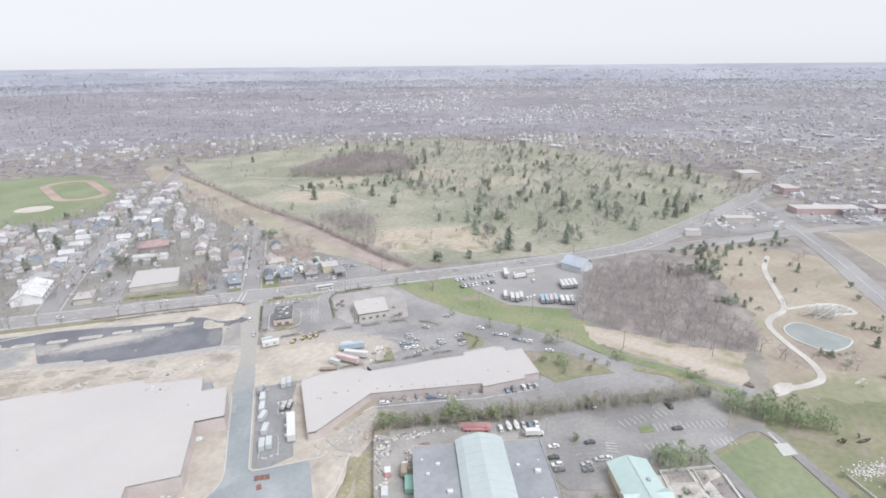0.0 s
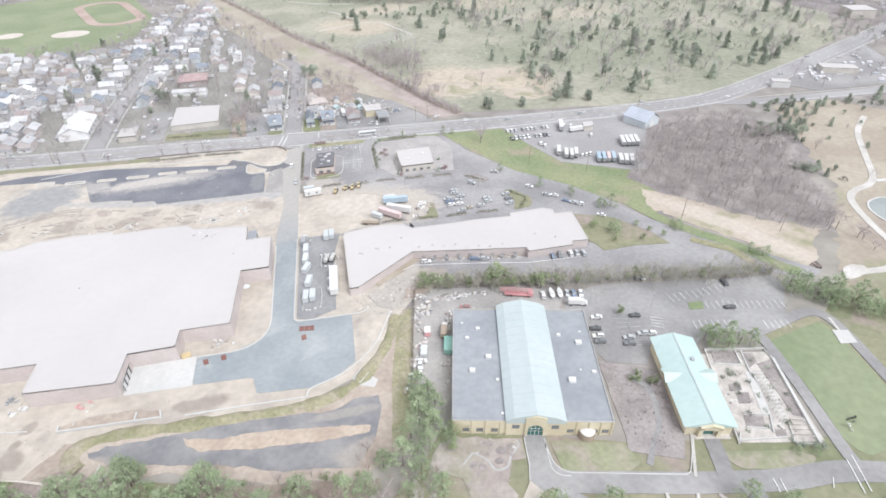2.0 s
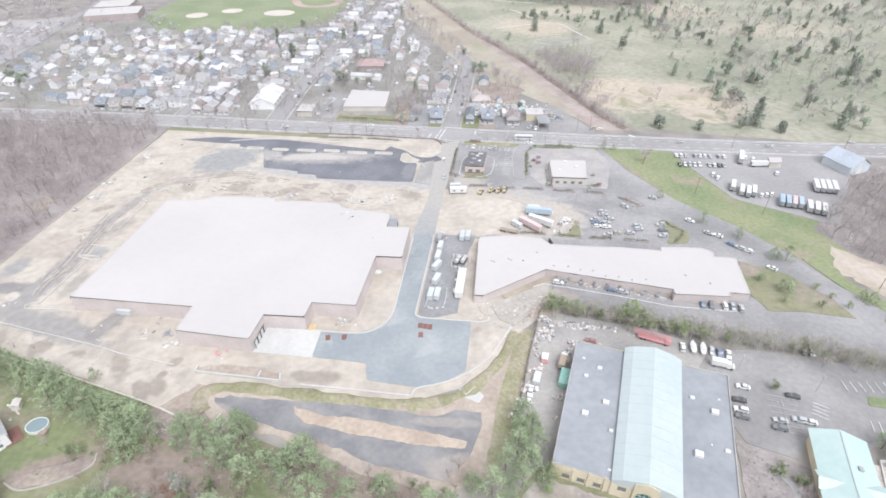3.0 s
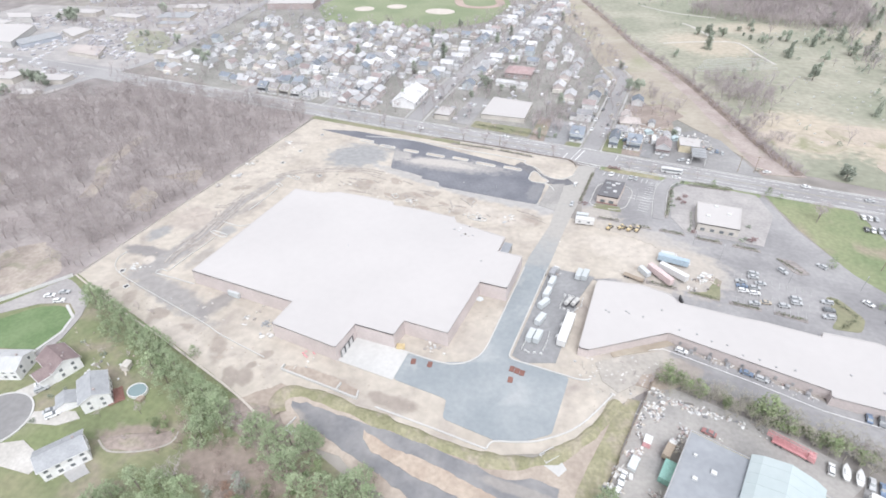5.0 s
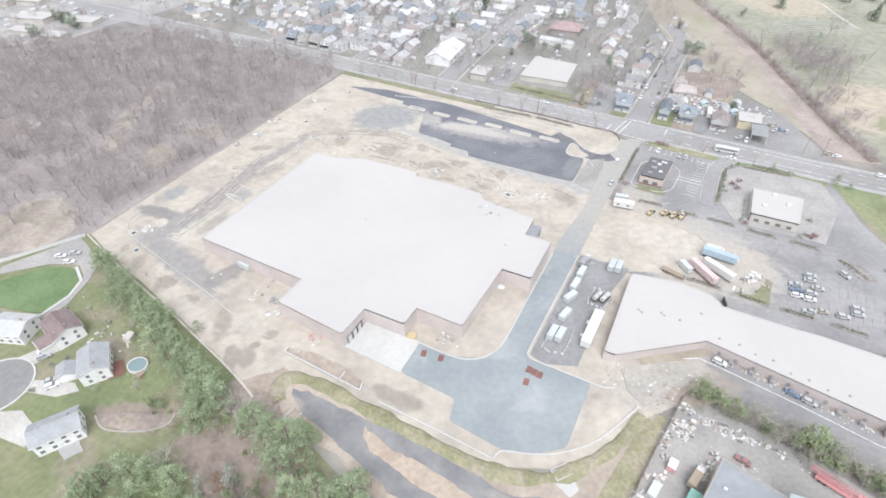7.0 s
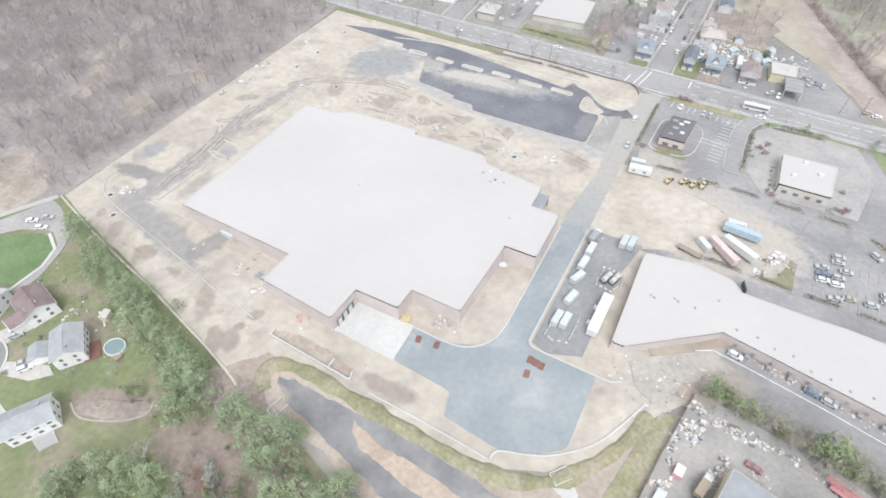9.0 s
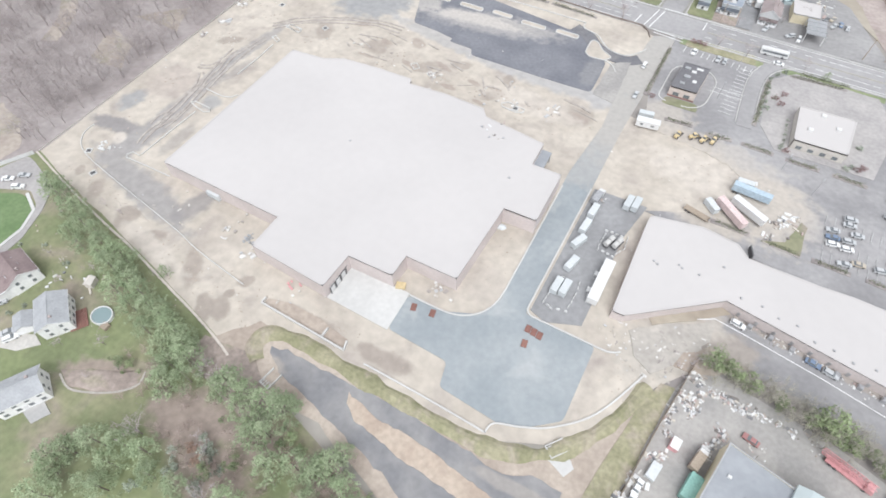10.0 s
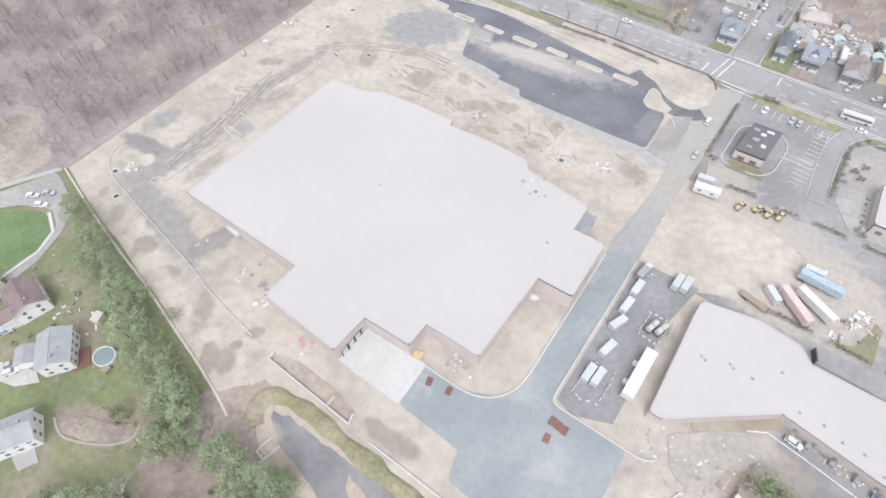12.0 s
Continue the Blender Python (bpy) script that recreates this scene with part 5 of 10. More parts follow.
def far_house(x, y, w, d, h, rise, a):
    ca, sa = math.cos(a), math.sin(a)
    bx, by, bz = lie(x, y)
    n = len(hv)
    for px, py, pz in ((-w, -d, 0), (w, -d, 0), (w, d, 0), (-w, d, 0), (-w, -d, h), (w, -d, h), (w, d, h), (-w, d, h)):
        hv.append((bx + px * ca - py * sa, by + px * sa + py * ca, bz + pz))
    hf.extend([(n, n + 1, n + 5, n + 4), (n + 1, n + 2, n + 6, n + 5), (n + 2, n + 3, n + 7, n + 6), (n + 3, n, n + 4, n + 7)])
    m = len(hv)
    for px, py, pz in ((-w, -d, h), (w, -d, h), (w, d, h), (-w, d, h), (0, -d, h + rise), (0, d, h + rise)):
        hv.append((bx + px * 1.08 * ca - py * 1.08 * sa, by + px * 1.08 * sa + py * 1.08 * ca, bz + pz))
    hf.extend([(m, m + 4, m + 5, m + 3), (m + 1, m + 2, m + 5, m + 4), (m, m + 1, m + 4), (m + 2, m + 3, m + 5)])
    hm.extend((0, 0, 0, 0, 1, 1, 0, 0))


far_trees, town_trees, near_trees = [], [], []
for _ in range(64000):
    ang = g.uniform(-0.95, 1.25)
    r = 330 + 5200 * g.random() ** 1.35 if g.random() < 0.86 else 4500 + 9000 * g.random() ** 2
    x, y = CX + r * math.sin(ang), CY + r * math.cos(ang)
    if not open_land(x, y):
        continue
    if r < 900 and not (x > 380 and r > 560):
        if len(near_trees) < 900 and g.random() < 0.3:
            near_trees.append((x, y, 0, g.uniform(0.5, 1.0)))
        elif r > 600 and g.random() < 0.5:
            far_trees.append((*lie(x, y), g.uniform(0.6, 0.95)))
        continue
    east = 1 / (1 + math.exp(-(x + 20 - 0.10 * y) / (140 + 0.12 * y)))
    town = -0.46 + 0.82 * east + 1.05 * noise.noise((x * 0.0013, y * 0.0034, 2.2)) + 0.35 * noise.noise((x * 0.006, y * 0.006, 0.3)) + 0.3 / (1 + math.exp((y - 700 + 0.3 * x) / 60)) + (0.45 + 1.3 * noise.noise((x * 0.0045, y * 0.002, 7.0))) * math.exp(-((y - 990 + 0.25 * x) / 130) ** 2) - 0.25 * math.exp(-((y - 1450) / 200) ** 2) * (1 - east)
    hx, hy = round(x / 15) * 15 + g.uniform(-2, 2), round(y / 27) * 27 + g.uniform(-3, 3)
    if town > 0.08 and open_land(hx, hy) and g.random() < 0.34 * min(1, 0.35 + town * 1.4):
        k = g.random()
        s = (g.uniform(0.8, 1.15) if k < 0.975 else g.uniform(2, 4)) * (0.78 if r < 1300 else 0.95 if r < 2200 else 1.2)
        far_house(hx, hy, 3.3 * s, 4.4 * s, g.uniform(3.0, 4.4) * (1 if r < 2200 else 1.2), 2.0 if k < 0.975 else 0.3, g.choice((0, math.pi / 2)) + 0.5 * (x > 400) + g.uniform(-0.04, 0.04))
    elif town < 0.08:
        if g.random() < 0.85:
            far_trees.append((*lie(x, y), g.uniform(0.75, 1.15) * (1.1 if r < 2500 else 1.3 if r < 5000 else 1.6)))
    elif g.random() < 0.9:
        town_trees.append((*lie(x, y), g.uniform(0.6, 1.2) * (1.0 if r < 2500 else 1.2)))
# pale paint colours, each with a little blue distance haze mixed in
M["far_houses"] = islands("hazy_walls_and_shingles", [(0.64, 0.64, 0.67), (0.48, 0.48, 0.51), (0.73, 0.73, 0.76), (0.50, 0.495, 0.51), (0.66, 0.65, 0.67), (0.40, 0.40, 0.43), (0.69, 0.68, 0.70), (0.49, 0.465, 0.47), (0.72, 0.72, 0.74), (0.49, 0.50, 0.54)])
M["far_roofs"] = islands("far_shingles", [(0.36, 0.36, 0.38), (0.48, 0.48, 0.50), (0.32, 0.32, 0.34), (0.42, 0.40, 0.40), (0.58, 0.58, 0.59)])
far_mesh = from_arrays("far_town", hv, hf, [M["far_houses"], M["far_roofs"]])
far_mesh.polygons.foreach_set("material_index", hm)
tagged(new("far_town", far_mesh), "far small pale houses of the town", "houses", kind="stuff")
LITE = []
for i in range(6):
    c = Cloud(400 + i)
    for _ in range(12):
        a = c.rng.uniform(0, math.tau)
        q = c.rng.uniform(0.5, 3.6)
        z = c.rng.uniform(2, 9.5)
        c.leaf((math.cos(a) * q * (1.2 - z / 12), math.sin(a) * q * (1.2 - z / 12), z), c.rng.uniform(1.15, 2.55), 0.22)
    LITE.append(c)
# bare crowns far off, lightened towards lavender to carry the haze in colour
M["hazy_far_twig"] = surf("far_crowns_with_haze", (0.345, 0.33, 0.365), (0.42, 0.405, 0.445), big=0.004, fine=0.03, grain=0.16)
green = [s for i, s in enumerate(far_trees) if i % 40 == 0] + [s for i, s in enumerate(town_trees) if i % 5 == 0]
spread_copies(LITE, [s for i, s in enumerate(far_trees) if i % 40] + [s for i, s in enumerate(town_trees) if i % 5], "far_woods", M["hazy_far_twig"], "far leafless woods and street trees", "woods", 6)
spread_copies(THIN_CLOUDS, near_trees, "town_trees", M["twig"], "leafless trees among houses and lots", "trees", 8)
spread_copies(LITE, green, "far_evergreens", M["yew"], "far dark evergreen trees among the houses", "woods", 7)

# ---------------------------------------------------------------- vehicles
PAINTS = {n: surf("car_paint_" + n, a, tuple(min(1, c * 1.08) for c in a), rough=0.3, grain=0.03) for n, a in (
    ("white", (0.74, 0.74, 0.74)), ("silver", (0.46, 0.47, 0.48)), ("grey", (0.2, 0.21, 0.22)), ("black", (0.085, 0.085, 0.09)), ("red", (0.34, 0.17, 0.165)), ("blue", (0.17, 0.225, 0.32)), ("tan", (0.44, 0.39, 0.32)))}


def side_prism(bm, prof, y0, y1, inset=0.0):
    """A side view (x, z) drawn across from y0 to y1, its upper points drawn in."""
    top = max(p[1] for p in prof)
    lo = min(p[1] for p in prof)
    a = [bm.verts.new((x, y0 + inset * (z - lo) / (top - lo), z)) for x, z in prof]
    b = [bm.verts.new((x, y1 - inset * (z - lo) / (top - lo), z)) for x, z in prof]
    bm.faces.new(a), bm.faces.new(b[::-1])
    for i in range(len(prof)):
        j = (i + 1) % len(prof)
        bm.faces.new((a[i], b[i], b[j], a[j]))
    bmesh.ops.recalc_face_normals(bm, faces=bm.faces[:])
    return bm


def wheel_mesh(r, w):
    bm = bmesh.new()
    bmesh.ops.create_cone(bm, cap_ends=True, segments=10, radius1=r, radius2=r, depth=w, matrix=Matrix.Rotation(math.pi / 2, 4, "X"))
    return mesh_of(bm, "wheel", M["dark"])


WHEEL, BIG_WHEEL = wheel_mesh(0.33, 0.22), wheel_mesh(0.52, 0.3)


def car(paint, tall):
    c = thing("car", "parked %s %s" % (paint, "sport utility car with dark windows" if tall else "saloon car with dark windows"), "car", group="cars")
    h = 0.15 if tall else 0
    part("body", side_prism(bmesh.new(), [(-2.3, 0.3), (-2.3, 0.88 + h), (-1.2, 0.95 + h), (1.0, 0.95 + h), (2.2, 0.78 + h), (2.32, 0.55), (2.3, 0.3)], -0.9, 0.9, 0.06), PAINTS[paint], c)
    part("cabin", side_prism(bmesh.new(), [(-2.15 if tall else -1.7, 0.9 + h), (-1.9 if tall else -1.15, 1.36 + h), (0.25, 1.38 + h), (1.05, 0.93 + h)], -0.84, 0.84, 0.14), M["glass"], c)
    part("roof", boxes((-1.95 if tall else -1.15, -0.69, 1.365 + h, 0.25, 0.69, 1.43 + h)), PAINTS[paint], c)
    for x in (-1.4, 1.45):
        for y in (-0.82, 0.82):
            part("wheel", WHEEL, None, c, m=pose(x, y, 0.33))
    return c


CARS = Kit([lambda p=p, t=t: car(p, t) for p, t in (("white", False), ("silver", False), ("grey", True), ("black", False), ("red", False), ("blue", False), ("white", True), ("silver", True), ("tan", False), ("black", True))])
RC = random.Random(17)
NZ = Z3 + 0.05


def cars_at(spots, heading, jitter=3):
    for x, y in spots:
        CARS.put(RC.randrange(10), pose(x, y, NZ, 0, 0, heading + RC.choice((0, 180)) + RC.uniform(-jitter, jitter)))


def mixed_cars_at(spots, heading, jitter=3):
    """Mostly white, silver and grey cars with a few dark ones."""
    for x, y in spots:
        CARS.put(RC.choice((0, 0, 1, 1, 2, 6, 6, 7, 7, 8, 3, 5)), pose(x, y, NZ, 0, 0, heading + RC.choice((0, 180)) + RC.uniform(-jitter, jitter)))


def pale_cars_at(spots, heading):
    for i, (x, y) in enumerate(spots):
        CARS.put((0, 6, 1, 7)[i % 4], pose(x, y, NZ, 0, 0, heading + RC.uniform(-3, 3)))


def trailer(mat, word, length=13.5, legs=True):
    t = thing("semi_trailer", "%s box semi-trailer standing on its wheels" % word, "trailer", group="trailers")
    part("box", boxes((-length / 2, -1.25, 1.15, length / 2, 1.25, 3.9)), mat, t)
    part("roof", boxes((-length / 2 - 0.03, -1.28, 3.9, length / 2 + 0.03, 1.28, 3.98)), M["white"] if word == "grey" else mat, t)
    part("chassis", boxes((-length / 2 + 0.3, -0.5, 0.85, length / 2 - 0.3, 0.5, 1.15)), M["dark"], t)
    part("door_frame", boxes((-length / 2 - 0.06, -1.2, 1.2, -length / 2 - 0.001, 1.2, 3.85)), M["steel"], t)
    for x in (-length / 2 + 1.2, -length / 2 + 2.5):
        for y in (-1.05, 1.05):
            part("wheel", BIG_WHEEL, None, t, m=pose(x, y, 0.52))
    part("landing_leg", boxes((length / 2 - 3, -0.8, 0, length / 2 - 2.85, -0.65, 0.9)), M["steel"], t)
    part("landing_leg", boxes((length / 2 - 3, 0.65, 0, length / 2 - 2.85, 0.8, 0.9)), M["steel"], t)
    return t


M["faded_red"] = surf("sun_faded_red_paint", (0.58, 0.465, 0.455), (0.65, 0.53, 0.52), rough=0.5, fine=1.0)
M["faded_blue"] = surf("sun_faded_blue_paint", (0.36, 0.45, 0.53), (0.43, 0.52, 0.59), rough=0.5, fine=1.0)
TRAILERS = {k: Kit([lambda k=k, w=w: trailer(M[{"red": "faded_red", "blue": "faded_blue"}.get(k, k)], w)]) for k, w in (("white", "white"), ("blue", "blue"), ("red", "faded red"), ("steel", "grey"))}


def ribbed_box(l, w, h, ribs):
    """A closed steel box whose two long sides are corrugated."""
    near, far = [], []
    for k in range(ribs * 2):
        x0, x1 = -l / 2 + l * k / (ribs * 2), -l / 2 + l * (k + 1) / (ribs * 2)
        y = w / 2 - (0.06 if k % 2 else 0.0)
        near += [(x0 + 0.02, -y), (x1 - 0.02, -y)]
        far += [(x0 + 0.02, y), (x1 - 0.02, y)]
    return prism(near + far[::-1], 0.15, h)


def container():
    c = thing("storage_container", "pale grey steel storage container on asphalt", "container", group="containers")
    part("shell", ribbed_box(6.0, 2.4, 2.6, 16), M["container"], c)
    for y in (-1.15, 0.03):
        part("door", boxes((3.0, y, 0.25, 3.06, y + 1.12, 2.5)), M["container"], c)
    for x in (-2.9, 2.5):
        part("skid", boxes((x, -1.2, 0, x + 0.4, 1.2, 0.15)), M["dark"], c)
    return c


M["container"] = surf("pale_grey_container_paint", (0.50, 0.53, 0.54), (0.58, 0.60, 0.61), rough=0.5, fine=1.5, grain=0.06)
CONTAINERS = Kit([container])


def truck_cab(paint, at, body=None, word="white"):
    t = thing("truck", "%s rigid truck with a box body" % word, "truck", at)
    part("cab", side_prism(bmesh.new(), [(1.6, 0.6), (1.6, 2.7), (2.9, 2.7), (3.5, 1.7), (4.3, 1.5), (4.4, 0.6)], -1.15, 1.15, 0.08), paint, t)
    part("windscreen", side_prism(bmesh.new(), [(2.98, 2.6), (3.03, 2.6), (3.52, 1.75), (3.47, 1.75)], -1.0, 1.0, 0.05), M["glass"], t)
    part("box", boxes((-3.8, -1.2, 1.0, 1.5, 1.2, 3.2)), body or paint, t)
    part("chassis", boxes((-3.8, -0.5, 0.6, 4.2, 0.5, 0.98)), M["dark"], t)
    for x in (-2.6, 3.3):
        for y in (-1.0, 1.0):
            part("wheel", BIG_WHEEL, None, t, m=pose(x, y, 0.52))
    return t


def bus(at, word, mat):
    b = thing("bus", "%s city bus on the main road" % word, "bus", at)
    part("body", side_prism(bmesh.new(), [(-6, 0.4), (-6, 3.0), (5.8, 3.0), (6.0, 2.6), (6.05, 0.4)], -1.25, 1.25, 0.05), mat, b)
    for s in (-1, 1):
        part("window_band", boxes((-5.5, s * 1.235 - 0.03, 1.5, 5.4, s * 1.235 + 0.03, 2.5)), M["glass"], b)
    part("windscreen", boxes((6.03, -1.1, 1.2, 6.09, 1.1, 2.6)), M["glass"], b)
    part("roof_unit", boxes((-4.5, -0.9, 3.0, -1.5, 0.9, 3.3)), M["white"], b)
    for x in (-3.6, 3.9):
        for y in (-1.1, 1.1):
            part("wheel", BIG_WHEEL, None, b, m=pose(x, y, 0.5))
    return b


def loader():
    b = thing("wheel_loader", "yellow construction loader parked on sandy ground", "loader", group="machines")
    part("body", side_prism(bmesh.new(), [(-2.6, 0.8), (-2.6, 1.9), (-1.0, 2.1), (1.2, 1.7), (1.4, 0.8)], -0.9, 0.9, 0.1), M["yellow"], b)
    part("cab", side_prism(bmesh.new(), [(-0.9, 2.0), (-0.7, 3.2), (0.5, 3.2), (0.7, 1.85)], -0.75, 0.75, 0.08), M["glass"], b)
    part("cab_roof", boxes((-0.85, -0.8, 3.2, 0.65, 0.8, 3.32)), M["yellow"], b)
    for s in (-0.6, 0.5):
        part("boom_arm", side_prism(bmesh.new(), [(0.8, 1.5), (0.8, 1.9), (3.0, 1.0), (3.0, 0.6)], s, s + 0.15), M["yellow"], b)
    part("bucket", side_prism(bmesh.new(), [(2.9, 0.1), (2.9, 1.1), (3.3, 1.15), (3.9, 0.15)], -1.25, 1.25), M["dark"], b)
    for x in (-1.7, 1.2):
        for y in (-0.95, 0.95):
            part("wheel", wheel_mesh(0.72, 0.5), None, b, m=pose(x, y, 0.72))
    return b


LOADERS = Kit([loader])


def fence(pts, h, mat, word, step=5.0):
    """Posts with rails between them."""
    f = thing("fence", word, "fence")
    post = mesh_of(boxes((-0.07, -0.07, 0, 0.07, 0.07, h)), "post", mat)
    for a, b in zip(pts, pts[1:]):
        a, b = Vector(a), Vector(b)
        n = max(1, int((b - a).length / step))
        ang = math.degrees(math.atan2(b.y - a.y, b.x - a.x))
        for k in range(n):
            p = a.lerp(b, k / n)
            part("post", post, None, f, m=pose(p.x, p.y, 0, 0, 0, ang))
        part("panel", prism([tuple(a + Vector((-(b - a).y, (b - a).x)).normalized() * w) for w in (0.09, 0.13)] + [tuple(b + Vector((-(b - a).y, (b - a).x)).normalized() * w) for w in (0.13, 0.09)], 0.1, h - 0.1), mat, f)
    return f


def kerb(pts, label="pale concrete kerb", closed=False, w=0.5, h=0.17):
    pts = list(pts) + ([pts[0]] if closed else [])
    return tagged(part("kerb", band(pts, -w / 2, w / 2, -0.05, Z3 + 0.06 + h), M["concrete"]), label, "kerb", kind="structure")


def lines(name, segs, w, mat, label, z=Z3 + 0.13):
    """Painted lines, each a thin strip from one point to another."""
    bm = bmesh.new()
    for a, b in segs:
        band([a, b], -w / 2, w / 2, z - 0.03, z, bm)
    return tagged(part(name, bm, mat), label, "road markings", kind="structure")


def stalls(a, b, n, depth):
    """Lines between parking bays, from a to b, each depth long to the left."""
    a, b = Vector(a), Vector(b)
    d = (b - a).normalized()
    nrm = Vector((-d.y, d.x)) * depth
    return [(tuple(a.lerp(b, k / n)), tuple(a.lerp(b, k / n) + nrm)) for k in range(n + 1)]


def mound(name, poly, h, mat, label, category, seed=0, z0=0.0):
    """A low heap with an uneven outline and a rounded top."""
    bm = bmesh.new()
    c = Vector((sum(p[0] for p in poly) / len(poly), sum(p[1] for p in poly) / len(poly)))
    ring = ragged(poly, 0.5, 3, seed)
    rows = []
    for k, (s, z) in enumerate(((1, 0), (0.85, 0.35), (0.62, 0.75), (0.3, 0.97))):
        rows.append([bm.verts.new((c.x + (x - c.x) * s, c.y + (y - c.y) * s, z0 + h * z * (1 + 0.25 * noise.noise((x * .3, y * .3, k))))) for x, y in ring])
    for a, b in zip(rows, rows[1:]):
        for i in range(len(ring)):
            j = (i + 1) % len(ring)
            bm.faces.new((a[i], a[j], b[j], b[i]))
    bm.faces.new(rows[-1])
    bmesh.ops.recalc_face_normals(bm, faces=bm.faces[:])
    return tagged(part(name, bm, mat), label, category, kind="structure")


def rubble(name, spots, mat, label, category, seed):
    """Scattered small blocks and bundles. spots: x, y, spread, count, size."""
    g = random.Random(seed)
    bm = bmesh.new()
    for x, y, sp, n, s in spots:
        for _ in range(n):
            px, py = x + g.gauss(0, sp), y + g.gauss(0, sp)
            w, d, h = (s * g.uniform(0.3, 1.2) for _ in range(3))
            if g.random() < 0.35:
                w *= 2.2
            box(bm, -w, -d, 0, w, d, h, pose(px, py, 0.02, 0, 0, g.gauss(-14, 14) + g.choice((0, 90))))
    return tagged(part(name, bm, mat), label, category, kind="stuff")


M["bits"] = islands("mixed_yard_goods", [(0.55, 0.54, 0.52), (0.22, 0.20, 0.19), (0.66, 0.66, 0.65), (0.40, 0.35, 0.31), (0.20, 0.20, 0.21), (0.44, 0.35, 0.33), (0.48, 0.48, 0.49), (0.62, 0.62, 0.62), (0.55, 0.51, 0.45), (0.70, 0.70, 0.70)])

M["site_bits"] = islands("pale_site_materials", [(0.56, 0.54, 0.51), (0.42, 0.39, 0.36), (0.66, 0.65, 0.63), (0.36, 0.33, 0.31), (0.50, 0.46, 0.42), (0.60, 0.59, 0.58), (0.47, 0.47, 0.48)])

# ---------------------------------------------------------------- the building site in detail
def flakes(name, spots, mat, label, category, z, seed):
    """Loose thin spills: many small uneven sheets, denser in the middle. spots: x, y, reach along x, along y, count, size."""
    g = random.Random(seed)
    vs, fs = [], []
    for cx, cy, sx, sy, n, size in spots:
        for _ in range(n):
            x, y, a, l, w = cx + g.gauss(0, sx), cy + g.gauss(0, sy), g.uniform(0, math.tau), size * g.uniform(0.4, 1.6), size * g.uniform(0.25, 0.8)
            k = len(vs)
            for q in range(6):
                t = q * math.tau / 6
                px, py = math.cos(t) * l * g.uniform(0.6, 1.1), math.sin(t) * w * g.uniform(0.6, 1.1)
                vs.append((x + px * math.cos(a) - py * math.sin(a), y + px * math.sin(a) + py * math.cos(a), z + g.uniform(0, 0.03)))
            fs.append(tuple(range(k, k + 6)))
    return tagged(new(name, from_arrays(name, vs, fs, mat)), label, category, kind="stuff")


flakes("soil_ruts", [(-150, 98, 18, 5, 60, 0.52), (-110, 100, 18, 5, 75, 0.56), (-70, 98, 16, 6, 75, 0.56), (-38, 96, 10, 8, 55, 0.48), (-190, 60, 5, 30, 65, 0.6), (-184, 120, 9, 22, 65, 0.56), (-120, -30, 20, 4, 55, 0.48), (-95, -36, 12, 5, 45, 0.44), (-160, -18, 16, 3, 35, 0.44), (-20, 20, 2, 10, 20, 0.32), (-60, -27, 14, 2, 30, 0.36), (25, 92, 16, 7, 55, 0.44), (30, 2, 5, 8, 45, 0.36), (-10, 96, 4, 16, 35, 0.36)], M["dirt_dark"], "brown ruts and damp spots in sandy soil", "soil", Z1 + 0.09, 52)
kerb(rounded([(-2, 68), (-4.6, 5), (24, 4), (28.5, 7.5)], 3)[4:-4])
kerb(smooth_line([(-12.4, 62), (-13.4, 20), (-13.8, 8), (-15.5, 1.5), (-20, -3.6), (-27, -6), (-41, -5.8)], 5))
kerb(smooth_line([(-41.5, -33), (-20, -33.8), (-0.5, -35)], 3))
kerb(smooth_line([(-0.5, -35), (0.8, -31.5), (8, -29), (16, -25), (26, -15.5), (35, 2)], 5))
kerb(smooth_line([(-197, 6), (-196.6, 0), (-190, -6.5), (-174, -11), (-129, -20), (-115, -23.6), (-92, -27.4)], 4), w=0.3)
# low retaining wall with a cross wall
wall = thing("retaining_wall", "low pale concrete retaining wall of an open pit", "wall")
for a, b in (((-82, -28), (-82, -30)), ((-82.2, -30.2), (-49.4, -32.2)), ((-49.2, -32.2), (-50, -29.2)), ((-57.8, -31.3), (-57.7, -28.2))):
    part("wall_panel", band([a, b], -0.25, 0.25, 0, 1.1), M["concrete"], wall)
patch("pit_floor", [(-81.5, -27.8), (-81.5, -29.8), (-50, -31.6), (-50.4, -28.6), (-62, -26.4), (-74, -26)], Z2, M["dirt_dark"], "dark soil behind the retaining wall", "soil")
M["damp_soil"] = surf("damp_sandy_soil", (0.335, 0.305, 0.28), (0.415, 0.38, 0.35), big=0.3, fine=0.7, grain=0.12)


def wander(pts, amp, seed):
    """A line that sways a little, as wheels do in soft soil."""
    out = []
    for i, p in enumerate(smooth_line(pts, 8)):
        w = noise.noise_vector((p[0] * 0.11, p[1] * 0.11, seed * 3.1))
        out.append((p[0] + w.x * amp, p[1] + w.y * amp))
    return out


